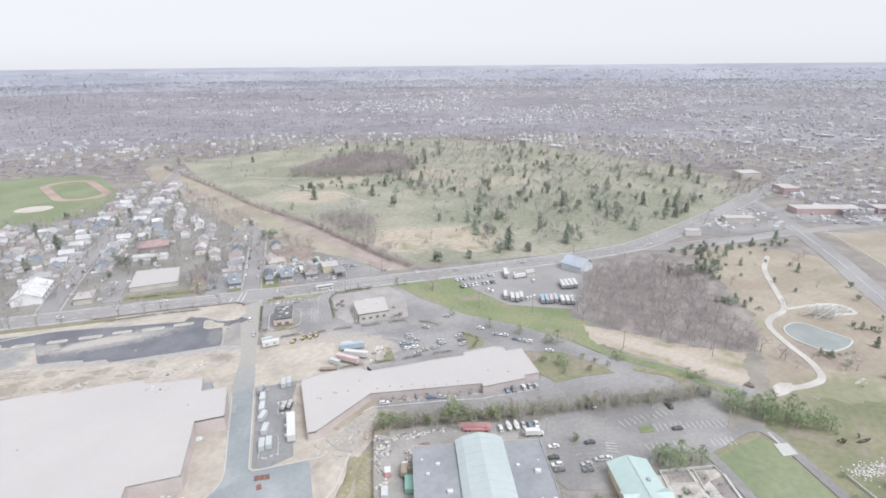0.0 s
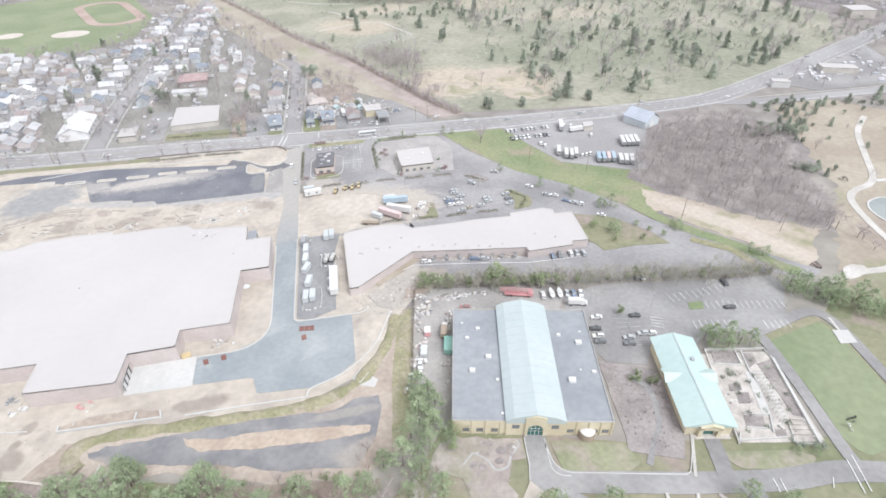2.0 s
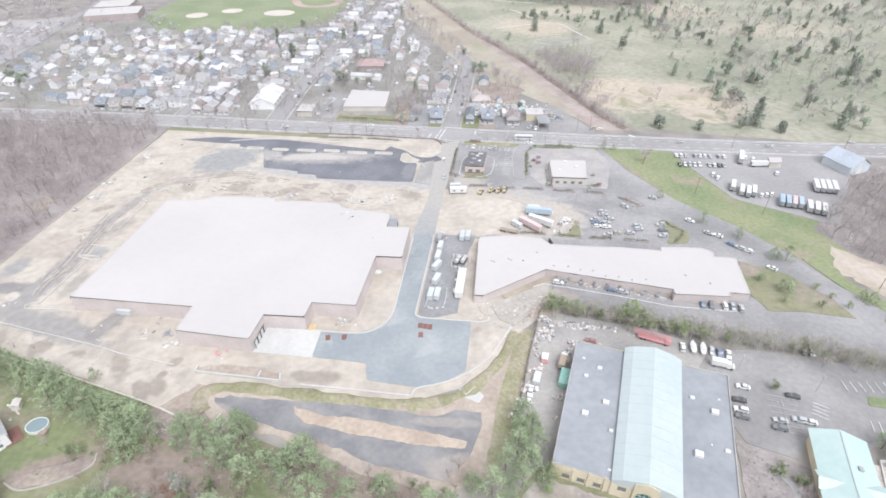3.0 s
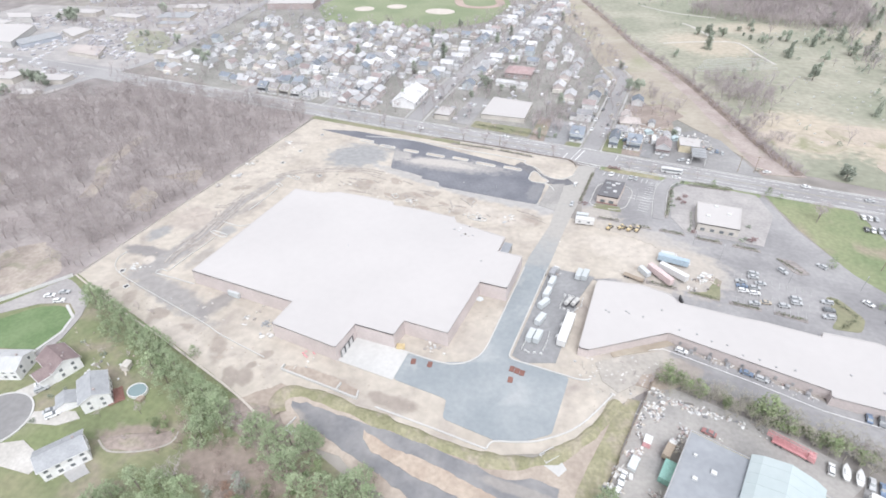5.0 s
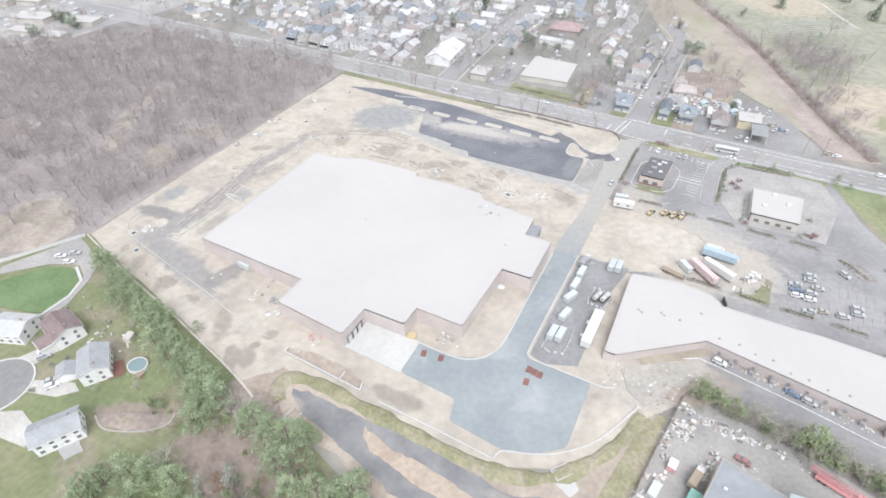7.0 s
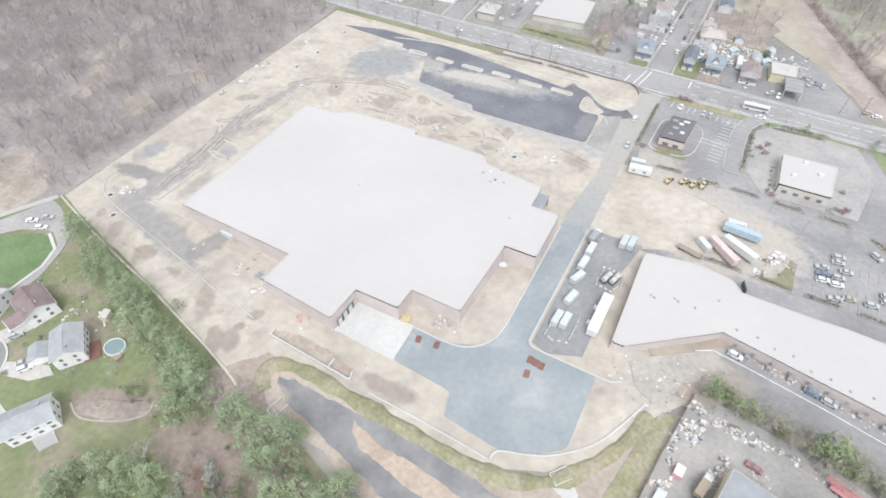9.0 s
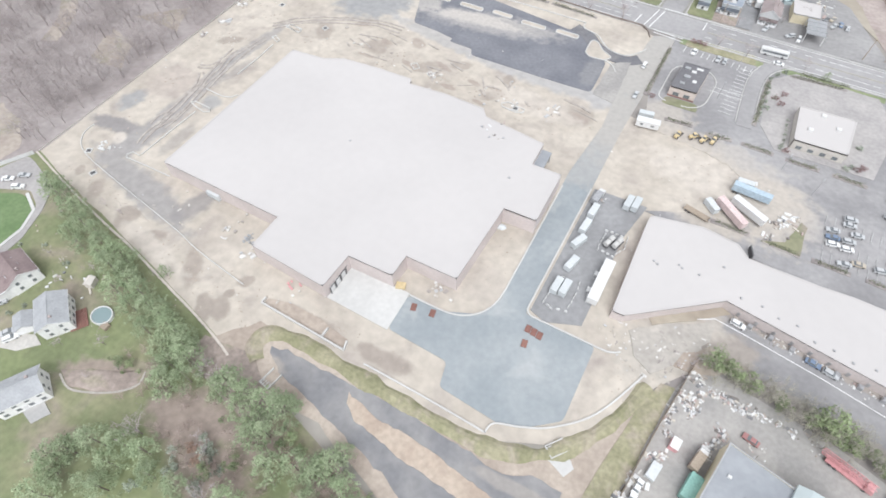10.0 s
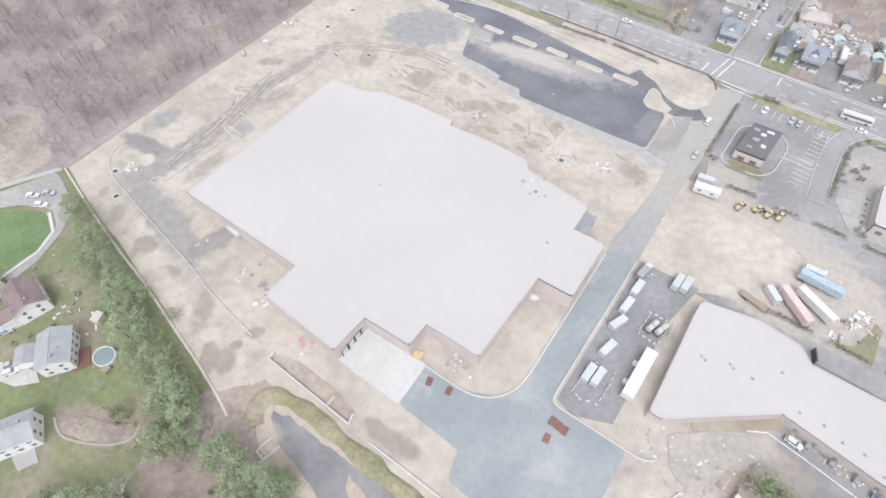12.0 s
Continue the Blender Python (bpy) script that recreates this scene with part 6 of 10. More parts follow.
for k, pts in enumerate(([(-171.8, 6.1), (-173.4, 15.3), (-171.5, 25.2), (-173.9, 39.5), (-176, 52.6), (-178.3, 66.5)], [(-173.7, 12.4), (-173.7, 23.8), (-175.8, 39.6), (-176.4, 45.9), (-180.7, 52.5)], [(-187.7, 55.6), (-181.8, 56.4), (-178.8, 60.2), (-178.2, 72.5)], [(-170.3, 17.4), (-169.9, 32.2), (-171.5, 48.2), (-173.5, 69.6), (-171.5, 86.3)], [(-175.8, 17.4), (-175.8, 22.4), (-174.3, 29.4), (-175.8, 42.3)], [(-174.8, 97.3), (-163.7, 107.6), (-150.5, 115.3), (-131.3, 122.2), (-116, 122.6)], [(-173.1, 95.4), (-162.1, 105.6), (-148.8, 113.1), (-129.9, 120.2), (-116, 120)])):
    for o in (-1.1, 1.1):
        q = wander(pts, 1.1, k + (0.35 if o > 0 else 0))
        lay("wheel_rut", q, o - 0.45, o + 0.4, Z2 + 0.05, M["damp_soil"], "brown wheel rut in soft soil", "soil", 0.3)
RUT = random.Random(57)
for k in range(26):
    x, y = RUT.uniform(-132, -14), RUT.uniform(0, 1)
    y = 93 + y * (24 if x < -70 else 16) + max(0, -100 - x) * 0.12
    a, l = math.radians(RUT.gauss(-16, 22)), RUT.uniform(2.5, 6)
    q = wander([(x - math.cos(a) * l, y - math.sin(a) * l), (x, y), (x + math.cos(a) * l, y + math.sin(a) * l)], 0.8, k)
    w = RUT.uniform(0.2, 0.55)
    lay("wheel_rut", q, -w, w, Z2 + 0.05, M["damp_soil"], "brown wheel rut in soft soil", "soil", 0.3)
for pts in ([(-51.7, 94.4), (-49.2, 96.4), (-41.3, 95), (-41.2, 92.9), (-44.1, 91.8), (-50.5, 92.6)], [(-170.6, 34.7), (-169.3, 36), (-160.7, 35.4), (-159.4, 33.6), (-161.8, 32.4), (-167.7, 33.7)], [(-168.6, 88.4), (-167.5, 90), (-163.8, 87.9), (-164, 86.1)], [(-167.3, 98.7), (-166.5, 101), (-159.9, 100.1), (-159.2, 97.6), (-162, 97.5)], [(-168.3, 98.6), (-166.2, 101.2), (-159.2, 99.3), (-159.2, 97)], [(-99.3, 100.3), (-97, 102.3), (-94.4, 99.6), (-96, 97.6)]):
    kerb(pts, "white kerb of an unfinished island", True, 0.35)
for pts in ([(-166.6, 1.7), (-166, 15.2), (-164.9, 31)], [(-148.4, -1.9), (-160.7, -1.8), (-170.9, -2), (-171.6, -0.5), (-170.4, 1.3), (-166.8, 1.1)], [(-170.6, 44.5), (-165.5, 44.1), (-160.7, 43.9), (-157.4, 45.2), (-155.8, 47.6)], [(-165.2, 58.9), (-164.4, 72.1), (-164.7, 84)]):
    kerb(pts, "new pale kerb beside the track", False, 0.35)
for k, (x, y, w, h, s) in enumerate(((-190, 60, 7, 16, 6), (-183, 95, 6, 12, 7), (-160, 95, 9, 7, 8), (-128, 95, 12, 6, 9), (-100, 100, 14, 6, 10), (-70, 98, 12, 6, 11), (-44, 105, 9, 7, 12), (-120, -28, 9, 5, 13), (-104, -36, 8, 4, 14), (-150, -22, 10, 3, 15), (-92, -36, 6, 5, 16), (-186, 125, 8, 14, 17), (-35, 85, 9, 6, 18), (-20, 98, 6, 8, 19))):
    mound("spoil_heap" if k % 3 == 0 else "rutted_soil", [(x + w * math.cos(a * 0.785) * (1 + 0.3 * math.sin(a * 2.1 + s)), y + h * math.sin(a * 0.785)) for a in range(8)], 0.5 if k % 3 == 0 else 0.16, M["dirt"], "low rutted heap of sandy soil", "soil", s, Z1 - 0.05)
# berm with grass along the basin
berm = smooth_line([(-71, -47), (-75, -43), (-73, -37.5), (-62, -35.6), (-48, -36.6), (-24, -38), (-2, -38.6), (10, -36), (20, -30), (30, -17), (37, -1)], 6)
bm = bmesh.new()
rows = []
for i, p in enumerate(berm):
    a, b = Vector(berm[max(0, i - 1)]), Vector(berm[min(len(berm) - 1, i + 1)])
    d = (b - a).normalized()
    nrm = Vector((-d.y, d.x))
    wob = 1 + 0.6 * noise.noise((p[0] * 0.17, p[1] * 0.17, 1))
    rows.append([bm.verts.new((*(Vector(p) + nrm * o * wob), z)) for o, z in ((2.4, 0.0), (1.3, 0.75), (0, 1.0), (-1.4, 0.6), (-2.6, 0.0))])
for a, b in zip(rows, rows[1:]):
    for i in range(4):
        bm.faces.new((a[i], b[i], b[i + 1], a[i + 1]))
bmesh.ops.recalc_face_normals(bm, faces=bm.faces[:])
tagged(part("grass_berm", bm, M["berm_grass"]), "yellow-green grass bank round the drainage basin", "bank", kind="structure")
patch("swale", ragged([(30, -34), (36, -8), (40, 2), (44, 2), (40, -20), (37, -44), (30, -62), (26, -60), (28, -46)], 0.6, 4), Z2, M["berm_grass"], "yellow-green grass strip beside the yard fence", "grass")
for x, y, a in ((-63.6, -49.6, -12), (19, -30, -40)):
    inlet = thing("drain_headwall", "small concrete drain headwall with grating at the basin", "drain", pose(x, y, 0, 0, 0, a))
    for q in (-1.9, 1.6):
        part("side_wall", boxes((q, -2.8, 0, q + 0.3, 2.8, 0.8)), M["concrete"], inlet)
    part("end_wall", boxes((-1.6, -2.8, 0, 1.6, -2.5, 0.8)), M["concrete"], inlet)
    for k in range(4):
        part("bar", boxes((-1.3 + k * 0.8, -2.5, 0.5, -1.1 + k * 0.8, -1.0, 0.62)), M["concrete"], inlet)
part("apron", None or prism(ragged([(17, -29), (20, -27.5), (25, -33), (23, -36), (18, -34)], 0.5, 2), 0, 0.14), M["concrete"], inlet, m=inlet.matrix_basis.inverted())
# steel plates over openings
for x, y, a in ((-37.4, -9.2, 15), (-31, -8.4, 8), (-1.6, 0.4, 0), (0.4, 0.1, 0), (2.4, -0.2, 0), (-0.8, -4.8, 6)):
    pl = tagged(part("steel_plate", boxes((-0.9, -1.3, Z2, 0.9, 1.3, Z2 + 0.25)), M["rust"], m=pose(x, y, 0, 0, 0, a)), "rusty red steel plate lying on asphalt", "plate", "steel plates")
# manholes, block pallets, slabs
for x, y in ((-180, 158), (-180, 131), (-181, 113), (-187, -6), (-176, -14), (-150, 106), (-88, 98), (-45, 94)):
    mh = thing("manhole", "square concrete manhole frame in the soil", "manhole", pose(x, y, 0, 0, 0, RC.uniform(0, 90)), "manholes")
    for q in ((-1.3, -1.3, 1.3, -0.9), (-1.3, 0.9, 1.3, 1.3), (-1.3, -0.9, -0.9, 0.9), (0.9, -0.9, 1.3, 0.9)):
        part("frame_side", boxes((q[0], q[1], 0, q[2], q[3], 0.4)), M["concrete"], mh)
    part("cover", boxes((-0.9, -0.9, 0, 0.9, 0.9, 0.2)), M["dark"], mh)
rubble("block_stacks", [(-199, 105, 1.5, 12, 0.7), (-198, 88, 1.5, 12, 0.7), (-200, 75, 1, 6, 0.6), (-195, 140, 2, 8, 0.6), (-85, 97, 2, 10, 0.6), (-47, 95, 2.5, 12, 0.5), (-30, 100, 2, 10, 0.6), (-34, 0, 2.5, 16, 0.5), (-98, -17, 1.6, 10, 0.6), (-110, -8, 2, 6, 0.5), (-112, -12, 1, 6, 0.5), (-15, 50, 1, 5, 0.5), (-60, 96, 8, 14, 0.5), (-120, 100, 10, 14, 0.5), (-74, -22, 4, 8, 0.4), (-130, -8, 6, 8, 0.4)], M["site_bits"], "small stacks of blocks and pallets on the site", "site materials", 5)
rubble("concrete_forms", [(-184.6, -0.3, 1.2, 9, 0.5), (-184.3, -2.7, 0.8, 5, 0.4), (-180.5, -0.8, 0.8, 5, 0.4)], M["white"], "white concrete forms left on the soil", "forms", 61)
rubble("site_litter", [(-190, 70, 8, 30, 0.25), (-190, 130, 8, 30, 0.25), (-90, 100, 35, 60, 0.25), (-120, -25, 30, 40, 0.22), (30, 8, 6, 12, 0.2), (25, 90, 18, 30, 0.2), (22, 11, 3, 12, 0.3)], M["site_bits"], "scattered site debris on the sandy soil", "debris", 6)
tagged(part("tarpaulin", mesh_of(boxes((-1.6, -1.2, 0, 1.6, 1.2, 0.9)), "tarp", M["yellow"]), None, m=pose(-45, -4.2, 0.1, 0, 0, 20)), "yellow tarpaulin over materials beside the slab", "tarpaulin")
mound("green_heap", [(-25 + 1.8 * math.cos(a), 33.5 + 1.4 * math.sin(a)) for a in (0, 1, 2, 3, 4, 5)], 1.1, M["container"], "pale wrapped bundle beside the store", "bundle", 2)
fence([(-204.6, -15), (-203.5, 87), (-202.5, 186)], 0.6, M["path_sand"], "low pale silt fence along the woods", 8)
lay("silt_ridge", smooth_line([(-205, -15.8), (-175, -24.2), (-153, -29.6), (-137, -33), (-113, -39.4), (-100, -42.8), (-88, -46.4), (-80, -49.4)], 3), -0.45, 0.3, Z3, M["sand_pale"], "low ridge of pale sand along the silt fence", "soil")
fence([(-205, -16.4), (-175, -24.8), (-153, -30.2), (-137, -33.6), (-113, -40), (-100, -43.4), (-88, -47), (-80, -50)], 0.55, M["sand_pale"], "low pale silt fence along the gardens", 6)
fence([(38, -34), (42, -13), (48.5, 16)], 2.2, M["wood"], "weathered wooden yard fence", 4)

# the store: dock doors, canopy, roof hatches
for k in range(4):
    y = -16.8 + k * 3.0
    d = part("dock_door", boxes((-63.62 - 0.45, y, 0.4, -63.4 - 0.3, y + 2.2, 3.6)), M["white"], big, "white dock door")
    part("dock_seal", boxes((-63.72, y - 0.3, 0.2, -63.6, y + 0.001, 3.9), (-63.72, y + 2.2, 0.2, -63.6, y + 2.5, 3.9), (-63.72, y, 3.6, -63.6, y + 2.2, 3.9)), M["dark"], d)
part("canopy", prism([(-25, 60.6), (-21, 60.6), (-21, 71.4), (-25, 71.4)], 4.6, 5.1), M["roof_slate"], big, "grey entrance canopy")
for y in (61, 71):
    part("canopy_post", boxes((-21.6, y - 0.2, 0, -21.2, y + 0.2, 4.6)), M["steel"], big)
for x, y, s in ((-50, 70, 0.5), (-45, 66, 0.4), (-40, 68, 0.4), (-92, 40, 0.35), (-30, 50, 0.4)):
    part("roof_hatch", boxes((x - s, y - s, 7.4, x + s, y + s, 7.7)), M["steel"], big)
rubble("roof_goods", [(-46, 70, 2.5, 8, 0.4)], M["bits"], "small bundles of material on the store roof", "materials", 12).location.z = 7.45

# new car park islands
for x, y, l in ((-146, 160, 5), (-129, 156.5, 5.5), (-111.6, 155.6, 5.2), (-94.4, 155.2, 6.2), (-77.7, 156, 5.2), (-60.6, 154.4, 6.2), (-43.4, 154.8, 5.6)):
    pts = rounded([(x - l, y - 1.4), (x + l, y - 1.9), (x + l, y + 1.0), (x - l, y + 1.5)], 1.2)
    patch("traffic_island", pts, Z3 + 0.06, M["dirt"], "kerbed sandy island in the new car park", "island")
    kerb(pts, "white concrete kerb of an island", True, 0.45)
isle = ragged([(-86, 170), (-62, 169.4), (-38.4, 168), (-37.6, 163.4), (-30.1, 160.6), (-24.4, 154.3), (-19, 151.2), (-13, 151.6), (-7.8, 157.4), (-6.8, 170), (-10, 174.6), (-14, 177.4), (-27, 177.2), (-56, 179), (-86, 180)], 0.15, 4)
patch("traffic_island", isle, Z3 - 0.03, M["dirt"], "sandy ground between the entrance drive and the main road", "island")
kerb(smooth_line([(-38.4, 167.2), (-37.6, 163), (-30.1, 160.2), (-24.4, 153.9), (-19, 150.8), (-13, 151.2), (-7.7, 157.2), (-6.6, 159.6)], 4), "white concrete kerb of the entrance drive", False, 0.5)
kerb(smooth_line([(-150, 166), (-124, 170.6), (-84.6, 169.4), (-62.3, 168.8), (-38.2, 167.6)], 4), w=0.45)
low_wall = thing("low_wall", "low dark stone wall along the main road pavement", "wall")
WALLINE = smooth_line([(-100, 181.4), (-85.8, 181), (-55.7, 180), (-27.3, 178), (-14.3, 177.6), (-10, 174.8), (-7.4, 169.7)], 3)
for a, b in zip(WALLINE, WALLINE[1:]):
    part("wall_panel", band([a, b], -0.22, 0.22, 0, 1.0), M["bark"], low_wall)
lay("entrance_drive", smooth_line([(-42, 162), (-34, 158), (-28.4, 152), (-21, 147.6), (-12, 147.4), (-7, 151)], 5), -3.3, 3.3, Z2 + 0.008, M["asphalt_new"], "fresh black curved entrance drive", "drive")
isle = rounded([(-31.4, 153.6), (-30.2, 155.8), (-27.8, 154.6), (-24.6, 150), (-19, 146.4), (-21.2, 142.9), (-28.5, 142.4), (-31.2, 145)], 1.2)
patch("traffic_island", isle, Z3, M["dirt"], "kerbed sandy island in the new car park", "island")
kerb(isle, "white concrete kerb of an island", True, 0.45)
patch("gravel_pad", ragged([(-19, 118), (-9, 116), (-10, 147), (-18, 142)], 0.8, 4), Z2 + 0.01, M["gravel"], "grey gravel beside the drive", "gravel")
kerb(smooth_line([(-21.2, 142.9), (-17.4, 141.2), (-14.4, 137)], 4), w=0.4)

# verge along the main road
lay("verge", [p for p in MAIN if -206 < p[0] < -12], -15.4, -10.7, Z2 + 0.02, M["park_grass"], "grass verge along the main road", "grass")
lay("verge", [p for p in MAIN if 6 < p[0] < 50], -15, -10.7, Z2 + 0.012, M["grass"], "grass verge along the main road", "grass")
lay("verge", [p for p in MAIN if 52 < p[0] < 98], -14.5, -10.7, Z2 + 0.012, M["grass"], "grass verge along the main road", "grass")


def hedge(a, b, w, h, seed):
    c = Cloud(seed)
    a, b = Vector(a), Vector(b)
    for _ in range(int((b - a).length * 26)):
        p = a.lerp(b, c.rng.random())
        c.leaf((p.x + c.rng.gauss(0, w * 0.3), p.y + c.rng.gauss(0, w * 0.3), c.rng.uniform(0.1, h)), 0.32)
    return tagged(new("hedge", c.mesh("hedge", M["hedge"])), "low clipped brown-green hedge", "hedge", "hedges")


M["hedge"] = surf("winter_hedge_leaves", (0.16, 0.18, 0.12), (0.225, 0.235, 0.16), big=0.2, fine=1.5, grain=0.3)
for i, (a, b) in enumerate((((-90, 175.5), (-62, 176)), ((-58, 176), (-36, 174)), ((57, 169.5), (78, 170)), ((14, 116.4), (23, 117)), ((31, 115), (39, 115.4)), ((45, 115.6), (55, 115)), ((62, 114.4), (72, 113.8)), ((79, 113.6), (89, 113)), ((48, 161), (46.5, 130)), ((42, 70.4), (53, 70)), ((60, 69.4), (70, 68.4)), ((76, 68.4), (86, 68)), ((93, 68), (103, 67)), ((3.4, 165), (1.6, 129)))):
    hedge(a, b, 1.5, 1.3, 500 + i)
    d = (Vector(b) - Vector(a)).normalized() * 1.2
    lay("hedge_bed", [tuple(Vector(a) - d), tuple(Vector(b) + d)], -1.0, 1.0, Z3, M["mulch"], "narrow brown planting bed under a hedge", "bed")
for x in range(-190, -20, 15):
    copy_scaled(BARES, x % 4, x + R.uniform(-2, 2), 188.5 - (x + 10) * 0.062 - 12.6, 0.82)
for x, y in ((23, 178), (36, 175), (61, 176), (-17, 212), (100, 176), (120, 154), (121, 156), (-100, 208), (-70, 206), (-40, 204), (-150, 213), (-190, 216)):
    copy_scaled(BARES, R.randrange(4), x, y, 0.7)
copy_scaled(PINES, 1, 70, 182 - 9, 0.45)

# ---------------------------------------------------------------- markings
segs = []
for i in range(0, len(MAIN) - 1):
    p, q = Vector(MAIN[i]), Vector(MAIN[i + 1])
    if p.x < -420 or p.x > 700 or -20 < p.x < 8:
        continue
    d = (q - p).normalized()
    nrm = Vector((-d.y, d.x))
    n = max(1, int((q - p).length / 9))
    for k in range(n):
        a = p + d * 9 * k
        for o in (-4.3, 4.3):
            segs.append((tuple(a + nrm * o), tuple(a + d * 3.2 + nrm * o)))
lines("lane_dashes", segs, 0.3, M["paint"], "white dashed lane lines")
for o in (-0.35, 0.35, -8.2, 8.2):
    for rng_ in ((-420, -19), (8, 320)):
        pts = [p for p in MAIN if rng_[0] < p[0] < rng_[1]]
        tagged(part("centre_line", band(pts, o - 0.11, o + 0.11, Z3 - 0.02, Z3 + 0.13), M["yellow_paint" if abs(o) < 1 else "paint"]), "long painted road line", "road markings", kind="structure")
lines("crosswalk", [((-17.4, 178.6), (-15.8, 187)), ((-12.6, 178.6), (-9, 195)), ((-9.8, 178.2), (-6.2, 195)), ((-7.6, 177), (7.2, 175.2)), ((-7, 174.8), (7.6, 173)), ((14, 187), (14.6, 194)), ((-7, 197.2), (4.6, 196.8))], 0.45, M["paint"], "white painted pedestrian crossing lines")
lines("parking_lines", stalls((10, 170.5), (40, 167), 11, -5) + stalls((40.5, 164), (37, 131), 12, -5.2) + [((27, 146), (40, 146)), ((26, 143), (39.6, 143))], 0.22, M["paint"], "white parking bay lines by the restaurant")
kerb(rounded([(6.5, 128), (8, 152), (14, 156.5), (24, 156), (28, 150), (26, 132), (21, 127)], 4), "white kerb round the restaurant", False, 0.4)
patch("planting_bed", rounded([(9, 126), (24, 126), (23, 131), (9.8, 131)], 1.5), Z3, M["park_grass"], "thin grass bed beside the restaurant", "bed")
lines("lane_line", [((45, 27.8), (50, 30.5)), ((50, 30.5), (60.6, 28.7)), ((60.6, 28.7), (82.8, 24.4)), ((82.8, 24.4), (102.6, 19.7)), ((102.6, 19.7), (131.6, 18))], 0.32, M["paint"], "long white line along the service lane")
lines("parking_lines", stalls((166.4, -23.8), (197.8, -31.2), 13, -4.8) + stalls((154.4, -33.1), (169.3, -36.4), 6, -4.8) + stalls((182.3, -39.8), (191.5, -41.7), 4, -4.8) + stalls((153.3, -16.5), (179.5, -15.6), 9, -4.8) + stalls((143.1, -29.3), (140.6, -33.9), 3, -4.8), 0.2, M["paint"], "white parking bay lines of the hall car park")
patch("planting_bed", rounded([(159, -22.8), (165.3, -23.5), (163.6, -27.8), (157.3, -26.9)], 1), Z3, M["grass"], "small grass island in the car park", "bed")
lines("parking_lines", stalls((78, 92), (108, 89), 10, -5) + stalls((78, 80), (106, 78), 10, -5) + stalls((140, 166), (172, 167), 11, -5) + stalls((140, 154), (170, 154), 11, -5) + stalls((78, 74), (104, 72), 9, -4.8), 0.14, M["faded_paint"], "faded white parking bay lines")

# ---------------------------------------------------------------- containers, trailers, machines
for x, y, a in ((1.9, 54.2, 84), (1.5, 46.2, 82), (1.6, 38.8, 66), (2.4, 29, 74), (0.9, 18.6, 84), (3.7, 18.9, 84), (12.2, 63.7, 84), (14.9, 64.2, 84)):
    CONTAINERS.put(0, pose(x, y, NZ, 0, 0, a))
for x, y in ((11, 43.6), (13.8, 44.1)):
    g_ = thing("generator_set", "grey wheeled generator with two round drums", "generator", pose(x, y, NZ, 0, 0, 70), "generators")
    part("bed", boxes((-2.6, -1.1, 0.5, 2.6, 1.1, 0.8)), M["dark"], g_)
    for dx in (-1.2, 1.2):
        bm = bmesh.new()
        bmesh.ops.create_cone(bm, cap_ends=True, segments=14, radius1=0.95, radius2=0.95, depth=2.1, matrix=Matrix.Translation((dx, 0, 1.7)) @ Matrix.Rotation(math.pi / 2, 4, "Y"))
        part("drum", bm, M["concrete"], g_)
    for dy in (-1, 1):
        part("wheel", BIG_WHEEL, None, g_, m=pose(0, dy * 0.95, 0.5))
off = thing("site_trailer", "long white office trailer in the container lot", "trailer", pose(13.4, 26, NZ, 0, 0, 87))
part("body", boxes((-8.6, -1.7, 0.6, 8.6, 1.7, 3.5)), M["white"], off)
part("roof", boxes((-8.7, -1.8, 3.5, 8.7, 1.8, 3.65)), M["white"], off)
for x in (-4.5, 2.5):
    part("step", boxes((x, 1.7, 0, x + 1.6, 3.0, 0.9)), M["white"], off)
for x in (-6, -2, 0.2, 5):
    part("window", boxes((x, 1.68, 1.6, x + 1.2, 1.73, 2.5)), M["glass"], off)
for ring in (((-0.8, 11.6), (-0.4, 18.7), (-0.2, 23), (7.2, 23.4), (7.6, 19), (6.8, 11.6), (2, 10.6)), ((8.3, 39.8), (8.8, 48.6), (16.3, 48.7), (16.4, 43.6), (14, 38.9))):
    for a, b in zip(ring, ring[1:] + ring[:1]):
        n = max(2, int(math.dist(a, b) / 1.7))
        for k in range(n):
            if RC.random() < 0.85:
                x, y = a[0] + (b[0] - a[0]) * k / n + RC.uniform(-0.2, 0.2), a[1] + (b[1] - a[1]) * k / n + RC.uniform(-0.2, 0.2)
                tagged(part("barrier", side_prism(bmesh.new(), [(-0.55, 0), (-0.5, 0.75), (0.5, 0.75), (0.55, 0)], -0.2, 0.2, 0.12), M["white"], m=pose(x, y, NZ - 0.05, 0, 0, math.degrees(math.atan2(b[1] - a[1], b[0] - a[0])))), "small white plastic barrier standing on asphalt", "barrier", "barriers round the containers")
rubble("lot_goods", [(3, 62, 1.2, 8, 0.3), (7, 44, 2, 6, 0.2)], M["bits"], "small goods left on the container lot", "goods", 9)
truck_cab(M["white"], pose(1.4, 61.4, NZ, 0, 0, 80), M["steel"])
TRAILERS["white"].put(0, pose(51.6, 78.7, NZ, 0, 0, -30))
TRAILERS["red"].put(0, pose(46.2, 75, NZ, 0, 0, -42))
TRAILERS["blue"].put(0, pose(51.2, 88, NZ, 0, 0, -6))
CONTAINERS.put(0, pose(48.6, 92.6, NZ, 0, 0, 0))
CONTAINERS.put(0, pose(39.5, 76, NZ, 0, 0, -46))
flat = thing("flatbed_trailer", "low flatbed trailer with a timber deck", "trailer", pose(35.5, 70.5, NZ, 0, 0, -16))
part("deck", boxes((-4.8, -1.2, 0.9, 4.8, 1.2, 1.2)), M["wood"], flat)
